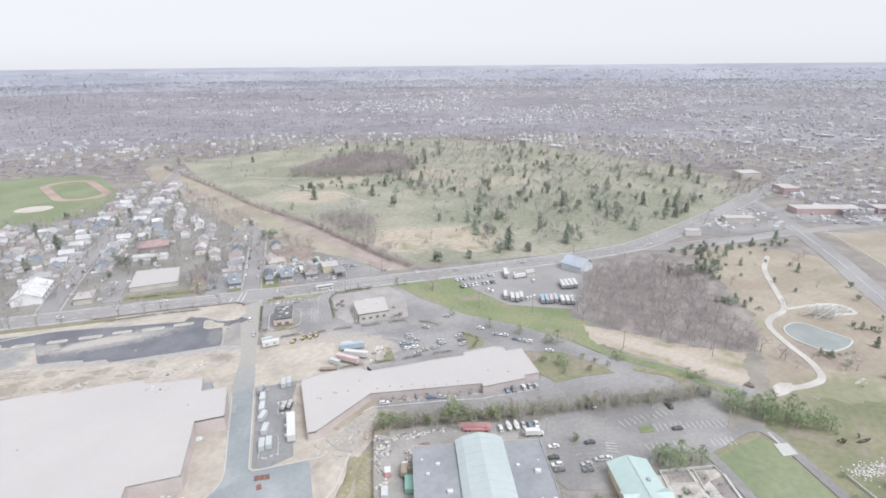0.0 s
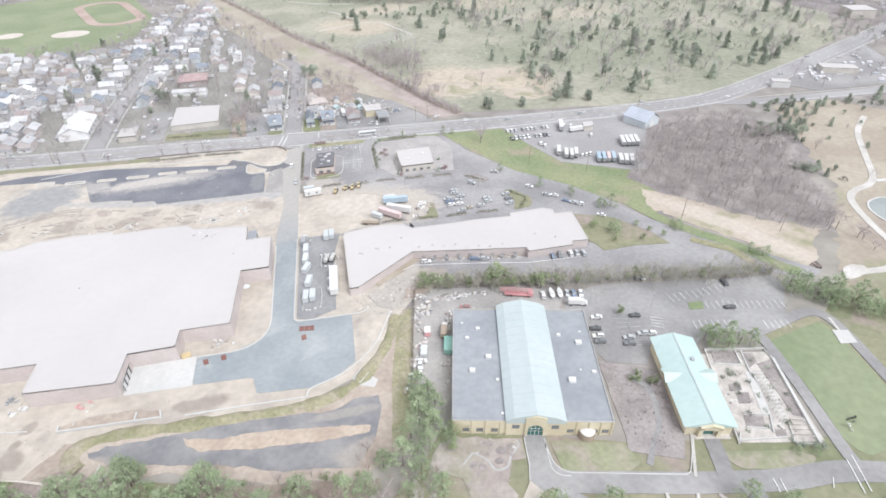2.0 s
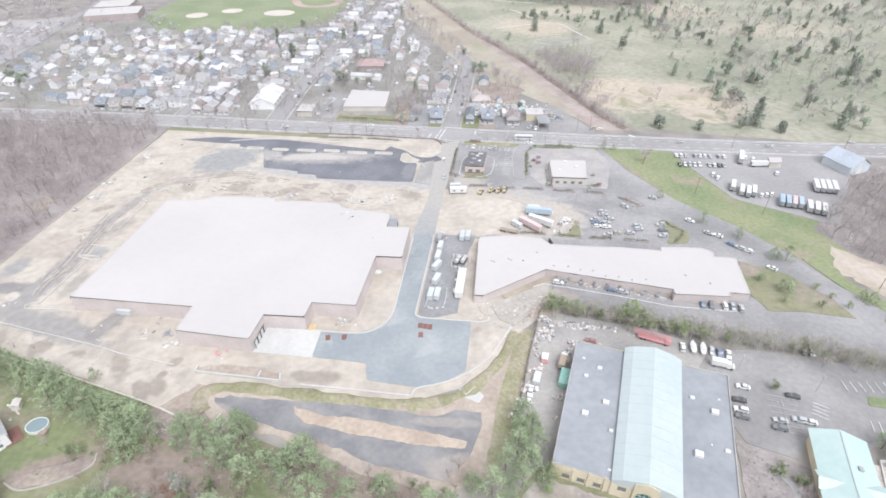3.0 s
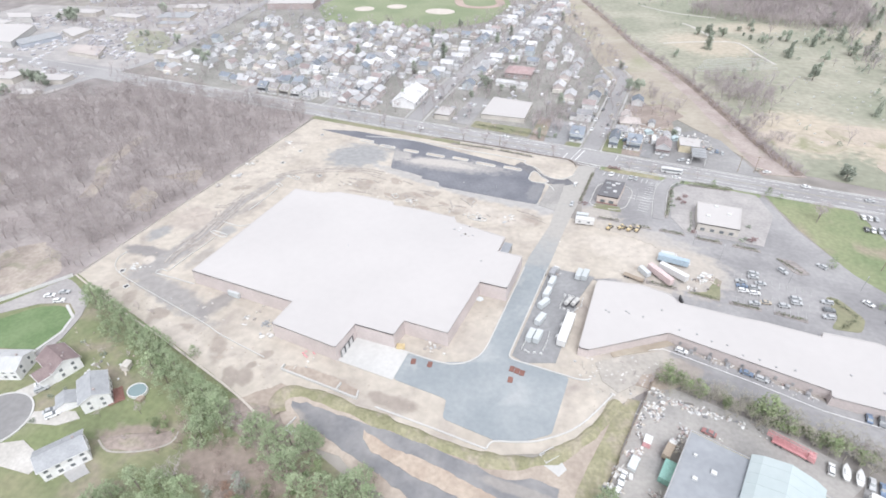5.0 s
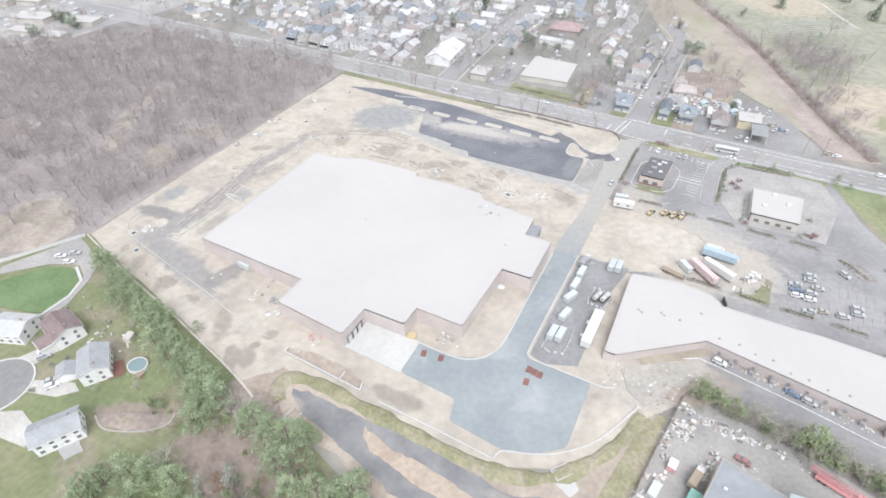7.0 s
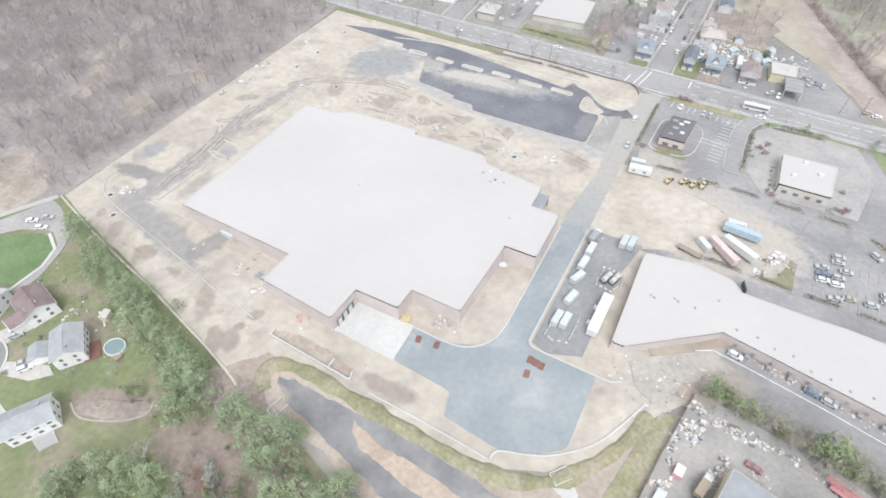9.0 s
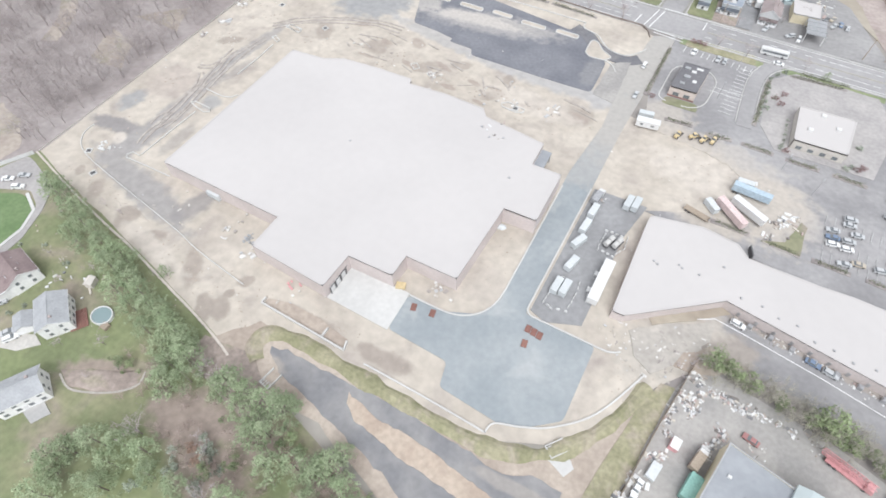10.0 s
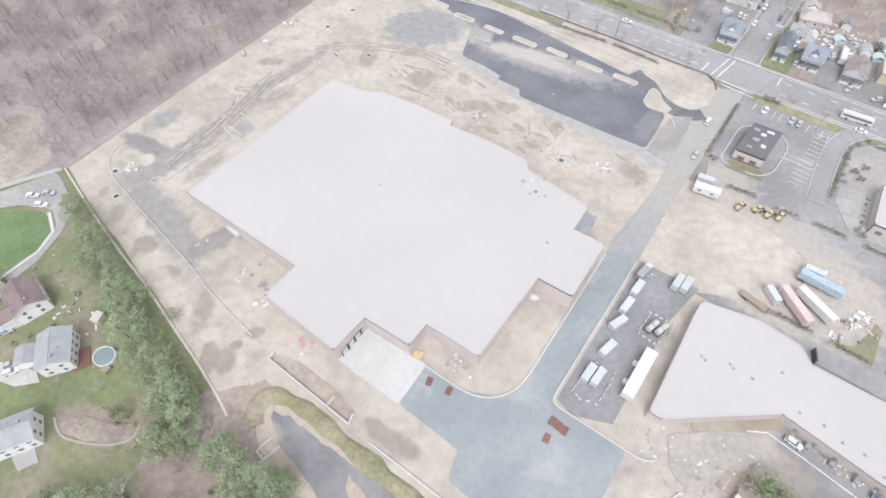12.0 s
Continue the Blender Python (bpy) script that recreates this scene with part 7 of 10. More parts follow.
part("headboard", boxes((4.7, -1.2, 1.2, 4.85, 1.2, 2.2)), M["steel"], flat)
for x in (-3.6, -2.4):
    for y in (-1, 1):
        part("wheel", BIG_WHEEL, None, flat, m=pose(x, y, 0.5))
rubble("pallet_stacks", [(64, 80, 2.2, 26, 0.7), (67, 83, 1.5, 14, 0.6), (59, 72, 1.5, 10, 0.5), (56, 92, 2, 6, 0.5)], M["bits"], "stacks of pallets and blue wrapped goods", "pallets", 10)
patch("dirt_bed", ragged([(58, 69), (71, 68), (72, 82), (70, 84), (66, 72)], 0.4, 3), Z3, M["park_grass"], "thin grass bed in the car park", "bed")
for x, y, a in ((20, 108, 70), (26, 110, 40), (30, 110, 60), (33.5, 111, 75)):
    LOADERS.put(0, pose(x, y, NZ, 0, 0, a)).scale = (0.8, 0.8, 0.8)
off2 = thing("site_trailer", "white office trailer beside the drive", "trailer", pose(7.4, 108, NZ, 0, 0, 6))
part("body", boxes((-4.6, -1.5, 0.6, 4.6, 1.5, 3.3)), M["white"], off2)
part("roof", boxes((-4.7, -1.6, 3.3, 4.7, 1.6, 3.42)), M["white"], off2)
for x in (-3, 1.4):
    part("window", boxes((x, -1.54, 1.6, x + 1.2, -1.49, 2.4)), M["glass"], off2)
CONTAINERS.put(0, pose(5.4, 113.6, NZ, 0, 0, 6))

# cars in the shopping car park and on the roads
mixed_cars_at([(85.5, 92.6), (85.3, 89.8), (80, 84.8), (80.2, 81.4), (80.5, 78.2), (85.4, 81.8), (85, 78), (84.6, 71), (101, 80), (101, 77), (89, 73), (96, 73.4), (113, 82), (113, 77), (112, 72), (88, 86)], 8)
mixed_cars_at([(98, 99), (115, 109), (129, 87), (135, 76), (139, 74), (143, 67), (146, 64), (149, 62), (155, 49)], -38)
mixed_cars_at([(116, 21.4), (119.4, 20.9), (125, 21), (128, 20.6), (131.2, 19.8)], 82)
mixed_cars_at([(14, 167), (25, 166.6), (28, 166.4)], 82)
cars_at([(-2, 125), (-4, 147)], 86)
pale_cars_at([(50, 175.5), (119, 189), (149, 183.5), (205, 180), (-60, 196.8), (-120, 190.5), (-180, 203), (260, 189), (330, 183), (-230, 196), (410, 219), (470, 255)], 2)
pale_cars_at([(142 + 2.9 * k, 163.4) for k in range(11) if k not in (3, 8)], 88)
mixed_cars_at([(141 + 2.9 * k, 151) for k in range(10) if k != 5], 88)
mixed_cars_at([(-6.4, 246), (-7, 229), (2.4, 241), (1.6, 222), (2.6, 259), (-4.6, 268), (4.6, 283), (-3.6, 292)], 86)
mixed_cars_at([(street_x(STREETS[0][1], y) + q * 4.2, y) for q, y in ((-1, 236), (-1, 262), (1, 250), (1, 281), (-1, 306), (1, 330), (-1, 352), (1, 378), (-1, 402), (1, 431), (-1, 460), (1, 498), (-1, 530))] + [(-203, 224 + 24 * k) for k in range(9)] + [(-277.5, 230 + 24 * k) for k in range(8)], 90)
bus(pose(47, 181.6, NZ, 0, 0, 2), "white", M["white"])
rubble("goods_by_shops", [(56 + 4.4 * k, 33.0 - 0.81 * k, 0.9, 11, 0.32) for k in range(11)], M["bits"], "crates and bins behind the shops", "goods", 13)
for k in range(7):
    x = 60 + k * 6.4
    tagged(part("air_conditioner", boxes((-0.7, -0.7, 0, 0.7, 0.7, 1.4), (-0.5, -0.5, 1.4, 0.5, 0.5, 1.5)), M["steel"], m=pose(x, 32.4 - (x - 60) * 0.1835, 0.1, 0, 0, -12)), "grey air conditioner behind the shops", "air conditioner", "air conditioners")
CARS.put(5, pose(79, 28.2, NZ, 0, 0, -12)), CARS.put(7, pose(84, 27, NZ, 0, 0, -12))
cars_at([(56.6, 31.4)], -12)
for x, y in ((26.6, 40.3), (27.9, 39.6), (34.4, 42.4), (35.6, 41.6), (41.1, 41.5), (47.8, 48.2), (54.8, 38.7), (61.2, 38.6), (66.4, 36.5), (71.9, 36.4), (77.1, 33), (82.5, 32.7), (87.8, 31), (94, 31.6), (112, 36), (121, 31)):
    part("roof_vent", boxes((x - 0.3, y - 0.28, 4.2, x + 0.3, y + 0.28, 4.8)), M["steel"], strip)
for k in range(9):
    x = 56 + k * 5.4
    part("back_door", boxes((-0.5, -0.06, 0, 0.5, 0.05, 2.1)), M["steel"], strip, m=pose(x, 35.75 - (x - 51) * 0.1835, 0, 0, 0, -10.4))
# restaurant roof equipment
rest = [o for o in scene.objects if o.name == "restaurant"][0]
for x, y, w, d, h in ((14, 147, 1.2, 0.9, 1.1), (17, 145.6, 1, 0.8, 0.9), (15, 141, 1.3, 1, 1.2), (18.5, 139, 0.9, 0.9, 0.8), (14, 136, 1, 0.7, 0.9), (19, 148.5, 1.4, 0.7, 0.7)):
    part("roof_unit", boxes((x - w, y - d, 4.4, x + w, y + d, 4.6 + h * 0.7)), M["white" if x > 16 else "steel"], rest)
for x in (12, 16.5):
    part("front_window", boxes((x, 131.9, 1, x + 2.5, 132.06, 2.6)), M["glass"], rest)
part("brick_band", boxes((9.9, 131.84, 0, 21.1, 131.99, 0.9)), M["brick"], rest)
bank_b = [o for o in scene.objects if o.name == "bank_building"][0]
for x, y in ((70, 141), (66, 130), (76, 135)):
    part("roof_unit", boxes((x - 0.9, y - 0.8, 4.5, x + 0.9, y + 0.8, 5.5)), M["white"], bank_b)
for x in (63, 67.4, 71.8, 76.2):
    part("shop_window", boxes((x, 121.72, 0.8, x + 2, 121.9, 2.3)), M["glass"], bank_b)
for k in range(6):
    copy_scaled(SHRUBS, k % 2, 58.6, 122 + k * 3.2, 0.5)
for x, y in ((58, 120), (82, 119), (84, 121), (86, 133), (52, 150), (50, 142)):
    copy_scaled(SHRUBS, 0, x, y, 0.7)
patch("planting_bed", rounded([(96, 110), (104, 110), (110, 101), (104, 99)], 2), Z3, M["mulch"], "brown planted island in the car park", "bed")
patch("planting_bed", rounded([(113, 87), (118, 87), (126, 76), (123, 67), (112, 65.5), (116, 74)], 2.5), Z3, M["park_grass"], "green-brown planted island in the car park", "bed")
hedge((97, 109), (106, 101), 2, 0.9, 530), hedge((115, 86), (123, 76), 2.2, 1.2, 531), hedge((122, 74), (116, 66.6), 2.2, 1.2, 532)

patch("dusty_apron", ragged([(26.5, 14.2), (34.4, 20), (44, 25.6), (50, 29), (50, 22), (47, 16), (41.8, 9), (36, 3.6), (30.4, 6.4)], 1.2, 3), Z2 + 0.02, M["dust"], "dusty tan hardstanding beside the shops", "yard")
patch("weedy_strip", ragged([(31, 21.6), (51.6, 36), (54, 34.4), (44, 26.8), (33, 19.6)], 0.5, 3), Z2 + 0.03, M["park_tan"], "thin weedy strip under the shop wall", "grass")
patch("damp_corner", ragged([(44, 14.6), (50.4, 19.6), (62, 18), (56, 12.6), (47, 8.6), (42, 9)], 0.9, 3), Z2 + 0.035, M["dirt_dark"], "brown damp soil at the lane's end", "soil")
tagged(part("screen_wall", band([(54.9, 63.4), (56.2, 59.2)], -0.2, 0.2, 0, 2.6), M["dark"]), "dark screen wall at the shop corner", "screen", kind="structure")

# truck yard
for kind, x, y in (("white", 163, 124), ("white", 166, 119), ("white", 169, 117.4), ("steel", 172.4, 118.4), ("blue", 183.5, 109), ("blue", 186.5, 108.2), ("red", 189.5, 107.6), ("blue", 192.5, 107.2), ("white", 195.6, 103.6), ("white", 198.7, 102.2), ("white", 201.8, 101)):
    TRAILERS[kind].put(0, pose(x, y, NZ, 0, 0, 68 + RC.uniform(-2, 2))).scale = (0.72, 0.9, 0.85)
for k in range(4):
    TRAILERS["white"].put(0, pose(209.6 + k * 3.1, 127 - k * 0.4, NZ, 0, 0, 72)).scale = (0.85, 0.95, 0.85)
TRAILERS["white"].put(0, pose(180, 160, NZ, 0, 0, 70))
TRAILERS["white"].put(0, pose(188, 152.4, NZ, 0, 0, 4)).scale = (0.75, 0.9, 0.85)
for x, y in ((176, 116), (179, 116.6), (182, 117.4), (157, 139), (158.4, 135), (195, 143), (184, 163), (188, 161)):
    CARS.put(6, pose(x, y, NZ, 0, 0, 62))
slab_building([(195, 158.4), (203, 159), (200.4, 151.6), (193.4, 151.2)], 3.6, M["wall_pale"], M["roof_white"], "yard_office", "small cream office in the truck yard", "building", 0.3)
copy_scaled(BARES, 2, 119, 151, 1.0)
M["paint_pale_blue"] = surf("pale_blue_sheet_metal", (0.40, 0.44, 0.50), (0.46, 0.50, 0.56), big=0.1, fine=0.8, grain=0.06, rough=0.6)
shed = thing("barn", "pale blue barn with steep metal gable roof", "building", pose(239, 155, 0, 0, 0, 25))
part("wall", gable_wall(bmesh.new(), -8, 8, -9, 9, 5, 5, True), WALLS[3], shed)
part("roof", gable(bmesh.new(), -8, 8, -9, 9, 5, 5, 0.6, True), M["paint_pale_blue"], shed)
part("door", boxes((-2, -9.08, 0, 2, -8.98, 4)), M["white"], shed)
for x, y, s in ((119, 110, 0.5), (135, 86, 0.5), (148, 73, 0.6), (159, 58, 0.6), (164, 56, 0.65), (154, 32, 0.6), (152, 34, 0.5), (208, 2, 0.55), (211, 0, 0.5), (214, -2, 0.5), (187, 28, 0.6), (184, 30, 0.45), (98, 172, 0.35), (104, 170, 0.35)):
    copy_scaled(PINES, R.randrange(5), x, y, s)
for x, y in ((172, 30), (176, 24), (165, 24), (150, 26), (146, 40), (168, 36)):
    copy_scaled(BUDS, R.randrange(3), x, y, 0.6)
patch("verge_bed", ragged([(142, 54), (138, 32), (142, 20), (160, 20), (176, 18), (172, 30), (160, 46)], 0.8, 4), Z3, M["park_grass"], "thin grass corner beside the shops", "grass")
for x, y in ((170, 98), (196, 38), (236, 14), (140, 116), (84, 192 + 5), (93, 199), (250, 178), (-60, 183), (-150, 188), (20, 200), (180, 176)):
    pl = thing("utility_pole", "tall wooden utility pole with a crossarm", "pole", pose(x, y, 0, 0, 0, R.uniform(-20, 20)), "utility poles")
    bm = bmesh.new()
    bmesh.ops.create_cone(bm, cap_ends=True, segments=8, radius1=0.2, radius2=0.12, depth=11, matrix=Matrix.Translation((0, 0, 5.5)))
    part("pole", bm, M["wood"], pl)
    part("crossarm", boxes((-1.3, -0.08, 10, 1.3, 0.08, 10.2)), M["wood"], pl)
rubble("timber_stack", [(232, -14, 1.2, 10, 0.8)], M["bark"], "small stack of dark timbers beside the lane", "timber", 21)

# ---------------------------------------------------------------- the market hall in detail
for x0, x1 in ((-9.6, -3.4), (3.4, 9.6)):
    part("front_wall", boxes((x0, -0.4, 0, x1, 0, 7.2)), M["cream_wall"], hall)
bm = bmesh.new()
arch = [(-3.4, 0), (-3.4, 9.2), (0, 10.6), (3.4, 9.2), (3.4, 0), (2.5, 0), (2.5, 3.6)] + [(2.5 * math.cos(a), 3.6 + 2.4 * math.sin(a)) for a in (0.5, 1.05, 1.57, 2.09, 2.64)] + [(-2.5, 3.6), (-2.5, 0)]
fr = [bm.verts.new((x, -0.9, z)) for x, z in arch]
bk = [bm.verts.new((x, -0.45, z)) for x, z in arch]
f0 = bm.faces.new(fr); f1 = bm.faces.new(bk[::-1])
for i in range(len(arch)):
    j = (i + 1) % len(arch)
    bm.faces.new((fr[i], bk[i], bk[j], fr[j]))
f0.normal_update(); f1.normal_update()
bmesh.ops.recalc_face_normals(bm, faces=bm.faces[:])
portal = part("portal", bm, M["cream_wall"], hall)
M["green_glass"] = surf("dark_green_door_glass", (0.05, 0.14, 0.12), (0.07, 0.18, 0.15), rough=0.15)
part("door", prism([(-2.5, 0.0), (2.5, 0.0), (2.5, 0.1), (-2.5, 0.1)], 0, 6.0), M["green_glass"], portal, "dark green glazed arched door", pose(0, -0.42, 0))
for z in (2.4, 3.6):
    part("glazing_bar", boxes((-2.5, -0.47, z, 2.5, -0.41, z + 0.12)), M["white"], portal)
for x in (-1.25, 0, 1.25):
    part("glazing_bar", boxes((x - 0.06, -0.47, 0, x + 0.06, -0.41, 5.6)), M["white"], portal)
for x in (-22.5, -18, -13.2, 11.6, 15.6, 19.4, 23):
    w = part("window", boxes((x - 1.1, -0.06, 1.4, x + 1.1, 0.02, 2.9)), M["glass"], hall)
    part("window_head", boxes((x - 1.3, -0.12, 2.9, x + 1.3, 0.01, 3.1)), M["wood"], w)
    part("window_sill", boxes((x - 1.3, -0.12, 1.2, x + 1.3, 0.01, 1.4)), M["wood"], w)
    part("pilaster", boxes((x + 1.7, -0.3, 0, x + 2.2, 0, 6.9)), M["cream_wall"], hall)
for x in (-6.4, 6.4):
    part("window", boxes((x - 1.2, -0.46, 3.6, x + 1.2, -0.38, 5.4)), M["glass"], hall)
for k in range(14):
    for s in (-1, 1):
        y = 0.6 + k * 3.9
        part("roof_seam", side_prism(bmesh.new(), [(s * 0.05, 11.0), (s * 0.05, 11.06), (s * 7, 9.26), (s * 9.8, 7.66), (s * 9.8, 7.6), (s * 7, 9.2)], y, y + 0.09), M["roof_ice"], hall)
for x, y, s in ((-17.5, 42, 0.8), (-21.6, 37, 0.7), (-20, 21, 1.0), (-14, 27.5, 1.0), (-11.4, 17, 0.6), (-23.5, 45, 0.5), (13.2, 39, 0.7), (20, 35, 1.1), (14.6, 17, 1.2), (23, 21, 0.7), (18.5, 22, 0.3), (-10.6, 3, 0.5), (21.6, 41, 0.4)):
    part("roof_unit", boxes((x - s, y - s * 0.8, 6.6, x + s, y + s * 0.8, 6.6 + s * 0.9)), M["white"], hall)
tank = thing("water_tank", "round pale concrete tank on the lawn", "tank", pose(88.5, -72.5, 0, 0, 0, 0) @ Matrix.Scale(1.45, 4))
bm = bmesh.new()
bmesh.ops.create_cone(bm, cap_ends=True, segments=20, radius1=1.9, radius2=1.8, depth=2.0, matrix=Matrix.Translation((0, 0, 1)))
part("drum", bm, M["wood"], tank)
bm = bmesh.new()
bmesh.ops.create_cone(bm, cap_ends=True, segments=20, radius1=1.7, radius2=0.3, depth=0.5, matrix=Matrix.Translation((0, 0, 2.25)))
part("lid", bm, M["white"], tank)

# garden hall porch, terrace and walled garden
part("porch_wall", boxes((-3.6, -1.3, 0, -2.4, 0, 5), (2.4, -1.3, 0, 3.6, 0, 5), (-3.6, -1.3, 3.8, 3.6, -0.9, 5.2)), M["cream_wall"], hall2)
part("porch_roof", gable(bmesh.new(), -3.4, 3.4, -1.5, 0.6, 5.2, 1.2, 0.3, True), M["cream_wall"], hall2)
part("door", boxes((-1.8, -0.08, 0, 1.8, 0.02, 3.4)), M["green_glass"], hall2)
part("ridge_cap", boxes((-0.25, -0.9, 7.6, 0.25, 18, 7.75), (-0.25, 18, 7.4, 0.25, 39.2, 7.55)), M["roof_ice"], hall2)
part("cross_gable", gable(bmesh.new(), -8.9, 8.9, 17.6, 23.4, 4.9, 1.5, 0.3, False), M["roof_aqua"], hall2)
part("vent", boxes((2.4, 26, 5.6, 3.6, 27.4, 7.3)), M["steel"], hall2)
M["terrace"] = surf("pale_paving", (0.43, 0.40, 0.37), (0.54, 0.51, 0.475), big=0.2, fine=1.2, grain=0.12)
patch("terrace", [(146, -50), (172, -55), (162.5, -93), (136, -87), (143, -66)], Z3, M["terrace"], "pale paved garden terrace", "terrace")
GA = pose(136.5, -87, 0, 0, 0, -14.5)
garden = thing("garden_walls", "low pale garden walls and planted beds beside the hall", "garden", GA)
for pts in ([(149.1, -48.6), (171.3, -53.4)], [(171.3, -53.4), (170.9, -58.8)], [(162, -52.5), (158.3, -62.4)], [(159.8, -52), (157.6, -58.9)], [(148.2, -55.6), (157.3, -58.6)], [(159.3, -62.6), (157.7, -66.7)], [(152.3, -80), (148.6, -86.3)], [(134.8, -87.3), (138, -83.8)], [(136.2, -86.2), (151.5, -88.9)], [(156.8, -82.8), (152.7, -91)], [(157.7, -83.2), (163.1, -84.9)], [(163.1, -85.1), (160.1, -93)], [(152.7, -91.4), (159.6, -93.4)], [(143.9, -77.5), (150.1, -79.5)], [(141.1, -82.4), (147.6, -84.5)], [(149.1, -48.6), (135.1, -86.9)]):
    part("garden_wall", band(pts, -0.2, 0.2, 0, 0.9), M["concrete"], garden, m=GA.inverted())
part("boundary_wall", band([(170.9, -58.8), (160.1, -93.5)], -0.5, 0.5, 0, 1.3), M["concrete"], garden, m=GA.inverted())
part("walkway", band([(158.3, -62), (151.4, -79.8)], -1.5, 1.5, 0.1, 0.5), M["concrete"], garden, m=GA.inverted())
for pts in ([(150.7, -50.2), (159.2, -52.2), (157.4, -57.8), (148.9, -55.2)], [(162.3, -53.6), (165.8, -54.4), (164.4, -58.6), (159.5, -60.5)], [(163.8, -59.4), (169.7, -58.9), (163.7, -83.9), (160.1, -82)], [(143.7, -78), (149.7, -80), (147.7, -83.8), (141.6, -82.1)], [(147.2, -65.4), (151.7, -66), (150.2, -68.6), (145.7, -68.1)], [(147.5, -69.3), (151.7, -70.1), (149.5, -74.3), (145.4, -73.5)], [(149.9, -85.4), (153.3, -86.2), (151.7, -88.7), (148.6, -88)]):
    part("bed", prism(pts, 0.05, 0.5), M["mulch"], garden, m=GA.inverted())
frame_line = [(159.9, -64.7), (154.6, -83.5)]
for k in range(13):
    a, b = Vector(frame_line[0]), Vector(frame_line[1])
    q = a.lerp(b, k / 12)
    part("trellis_bar", boxes((-1.2, -0.12, 2.1, 1.2, 0.12, 2.3), (-1.2, -0.1, 0, -1.0, 0.1, 2.1), (1.0, -0.1, 0, 1.2, 0.1, 2.1)), M["white"], garden, m=GA.inverted() @ pose(q.x, q.y, 0.2, 0, 0, -14))
rubble("garden_ornaments", [(160.2, -76.9, 2.4, 16, 0.4), (146.7, -72.5, 2.2, 16, 0.4), (151.5, -84.7, 2, 14, 0.4), (158.5, -88.5, 1.8, 12, 0.35)], M["bits"], "pots, urns and stone pieces in the walled garden", "ornaments", 92)
pav = thing("pergola", "open white-framed garden pavilion", "pergola", pose(157, -87.5, 0, 0, 0, -14.5))
for x in (-3.4, 3.2):
    for y in (-3, 2.8):
        part("post", boxes((x, y, 0, x + 0.3, y + 0.3, 2.2)), M["white"], pav)
for k in range(4):
    part("rafter", boxes((-3.6, -3.0 + k * 1.93, 2.2, 3.6, -2.86 + k * 1.93, 2.34)), M["wood"], pav)
for x, y in ((147, -62), (151, -60), (148, -70), (146, -78), (154, -72), (158, -64), (166, -62), (160, -80), (141, -84), (152, -90), (150, -66), (155, -66), (152, -78), (157, -74), (161, -70), (148, -84), (156, -84), (164, -74)):
    copy_scaled(SHRUBS, R.randrange(2), x, y, 0.6)
for x, y, s in ((153, -63, 0.3), (149, -74, 0.3), (158, -78, 0.35), (144, -80, 0.3), (163, -66, 0.35)):
    copy_scaled(BARES, R.randrange(4), x, y, s)
patch("mulch_court", ragged([(107, -44), (128, -54), (122, -76), (115, -88), (99, -81), (101, -76)], 0.5, 4), Z2, M["court_mulch"], "brown mulch court between the halls", "bed")
lay("court_path", smooth_line([(115.4, -54), (118.6, -61), (114.8, -73), (109, -80), (103, -87)], 4), -1.0, 1.0, Z2 + 0.03, M["asphalt"], "grey paved path through the planted court", "path")
for k in range(14):
    x, y = R.uniform(101, 125), R.uniform(-84, -50)
    if inside(x, y, [(108, -47), (126, -55), (121, -75), (114, -85), (101, -79), (102, -75)]):
        copy_scaled(BARES, k % 4, x, y, 0.34)
COURT = [q for q in spots_in([(108, -46), (127, -55), (121, -75), (114, -86), (101, -80), (102, -75)], 2.3, 81, (0.10, 0.16)) if abs(q[0] - 116) + abs(q[1] + 66) > 3]
spread_copies(SMALL_YEWS, COURT, "court_plants", M["court_stems"], "low brown winter plants in rows in the court", "plants", 81)
for x, y in ((116, -56), (120, -58), (114, -55), (118, -53)):
    copy_scaled(BUDS, 0, x, y, 0.55)
patch("front_bed", ragged([(46, -63), (67.2, -68.6), (66.4, -76), (62, -75), (58, -82.4), (60, -86.6), (56, -93), (46, -90), (45, -78), (39, -74), (36, -82), (33, -76), (38, -68), (41, -64)], 1.1, 2.5), Z2, M["front_soil"], "pinkish brown trodden bed before the hall", "bed")
STONY = smooth_line([(46.2, -73.4), (48.4, -71.6), (50.6, -70.2), (52.8, -72), (54.4, -73.9), (55.6, -77.2), (57.8, -77.6), (59.8, -77), (61.2, -75), (62.4, -73.4), (64.4, -72), (65.8, -70.4), (65.4, -68.8)], 3)
lay("stony_border", STONY, -0.35, 0.35, Z2 + 0.05, M["path"], "grey stony border winding through the bed", "border")
for x, y, q in ((54.4, -67.2, 1.0), (56.8, -68, 1.0), (59.5, -71.3, 1.5), (49.4, -74, 1.2), (57.8, -74.6, 1.3), (62.8, -70.6, 1.3), (52, -75.4, 1.2)):
    patch("planting_bed", ragged([(x + q * 1.3 * math.cos(a), y + q * math.sin(a)) for a in range(6)], 0.2, 1.2), Z2 + 0.07, M["mulch"], "small brown planting bed", "bed")
patch("hall_drive", [(68.3, -68.6), (74.3, -70.4), (72.8, -81), (76.5, -85.4), (67.5, -87.6), (64.9, -83.1), (66.6, -78)], Z3 - 0.006, M["asphalt"], "grey asphalt drive up to the hall door", "drive")
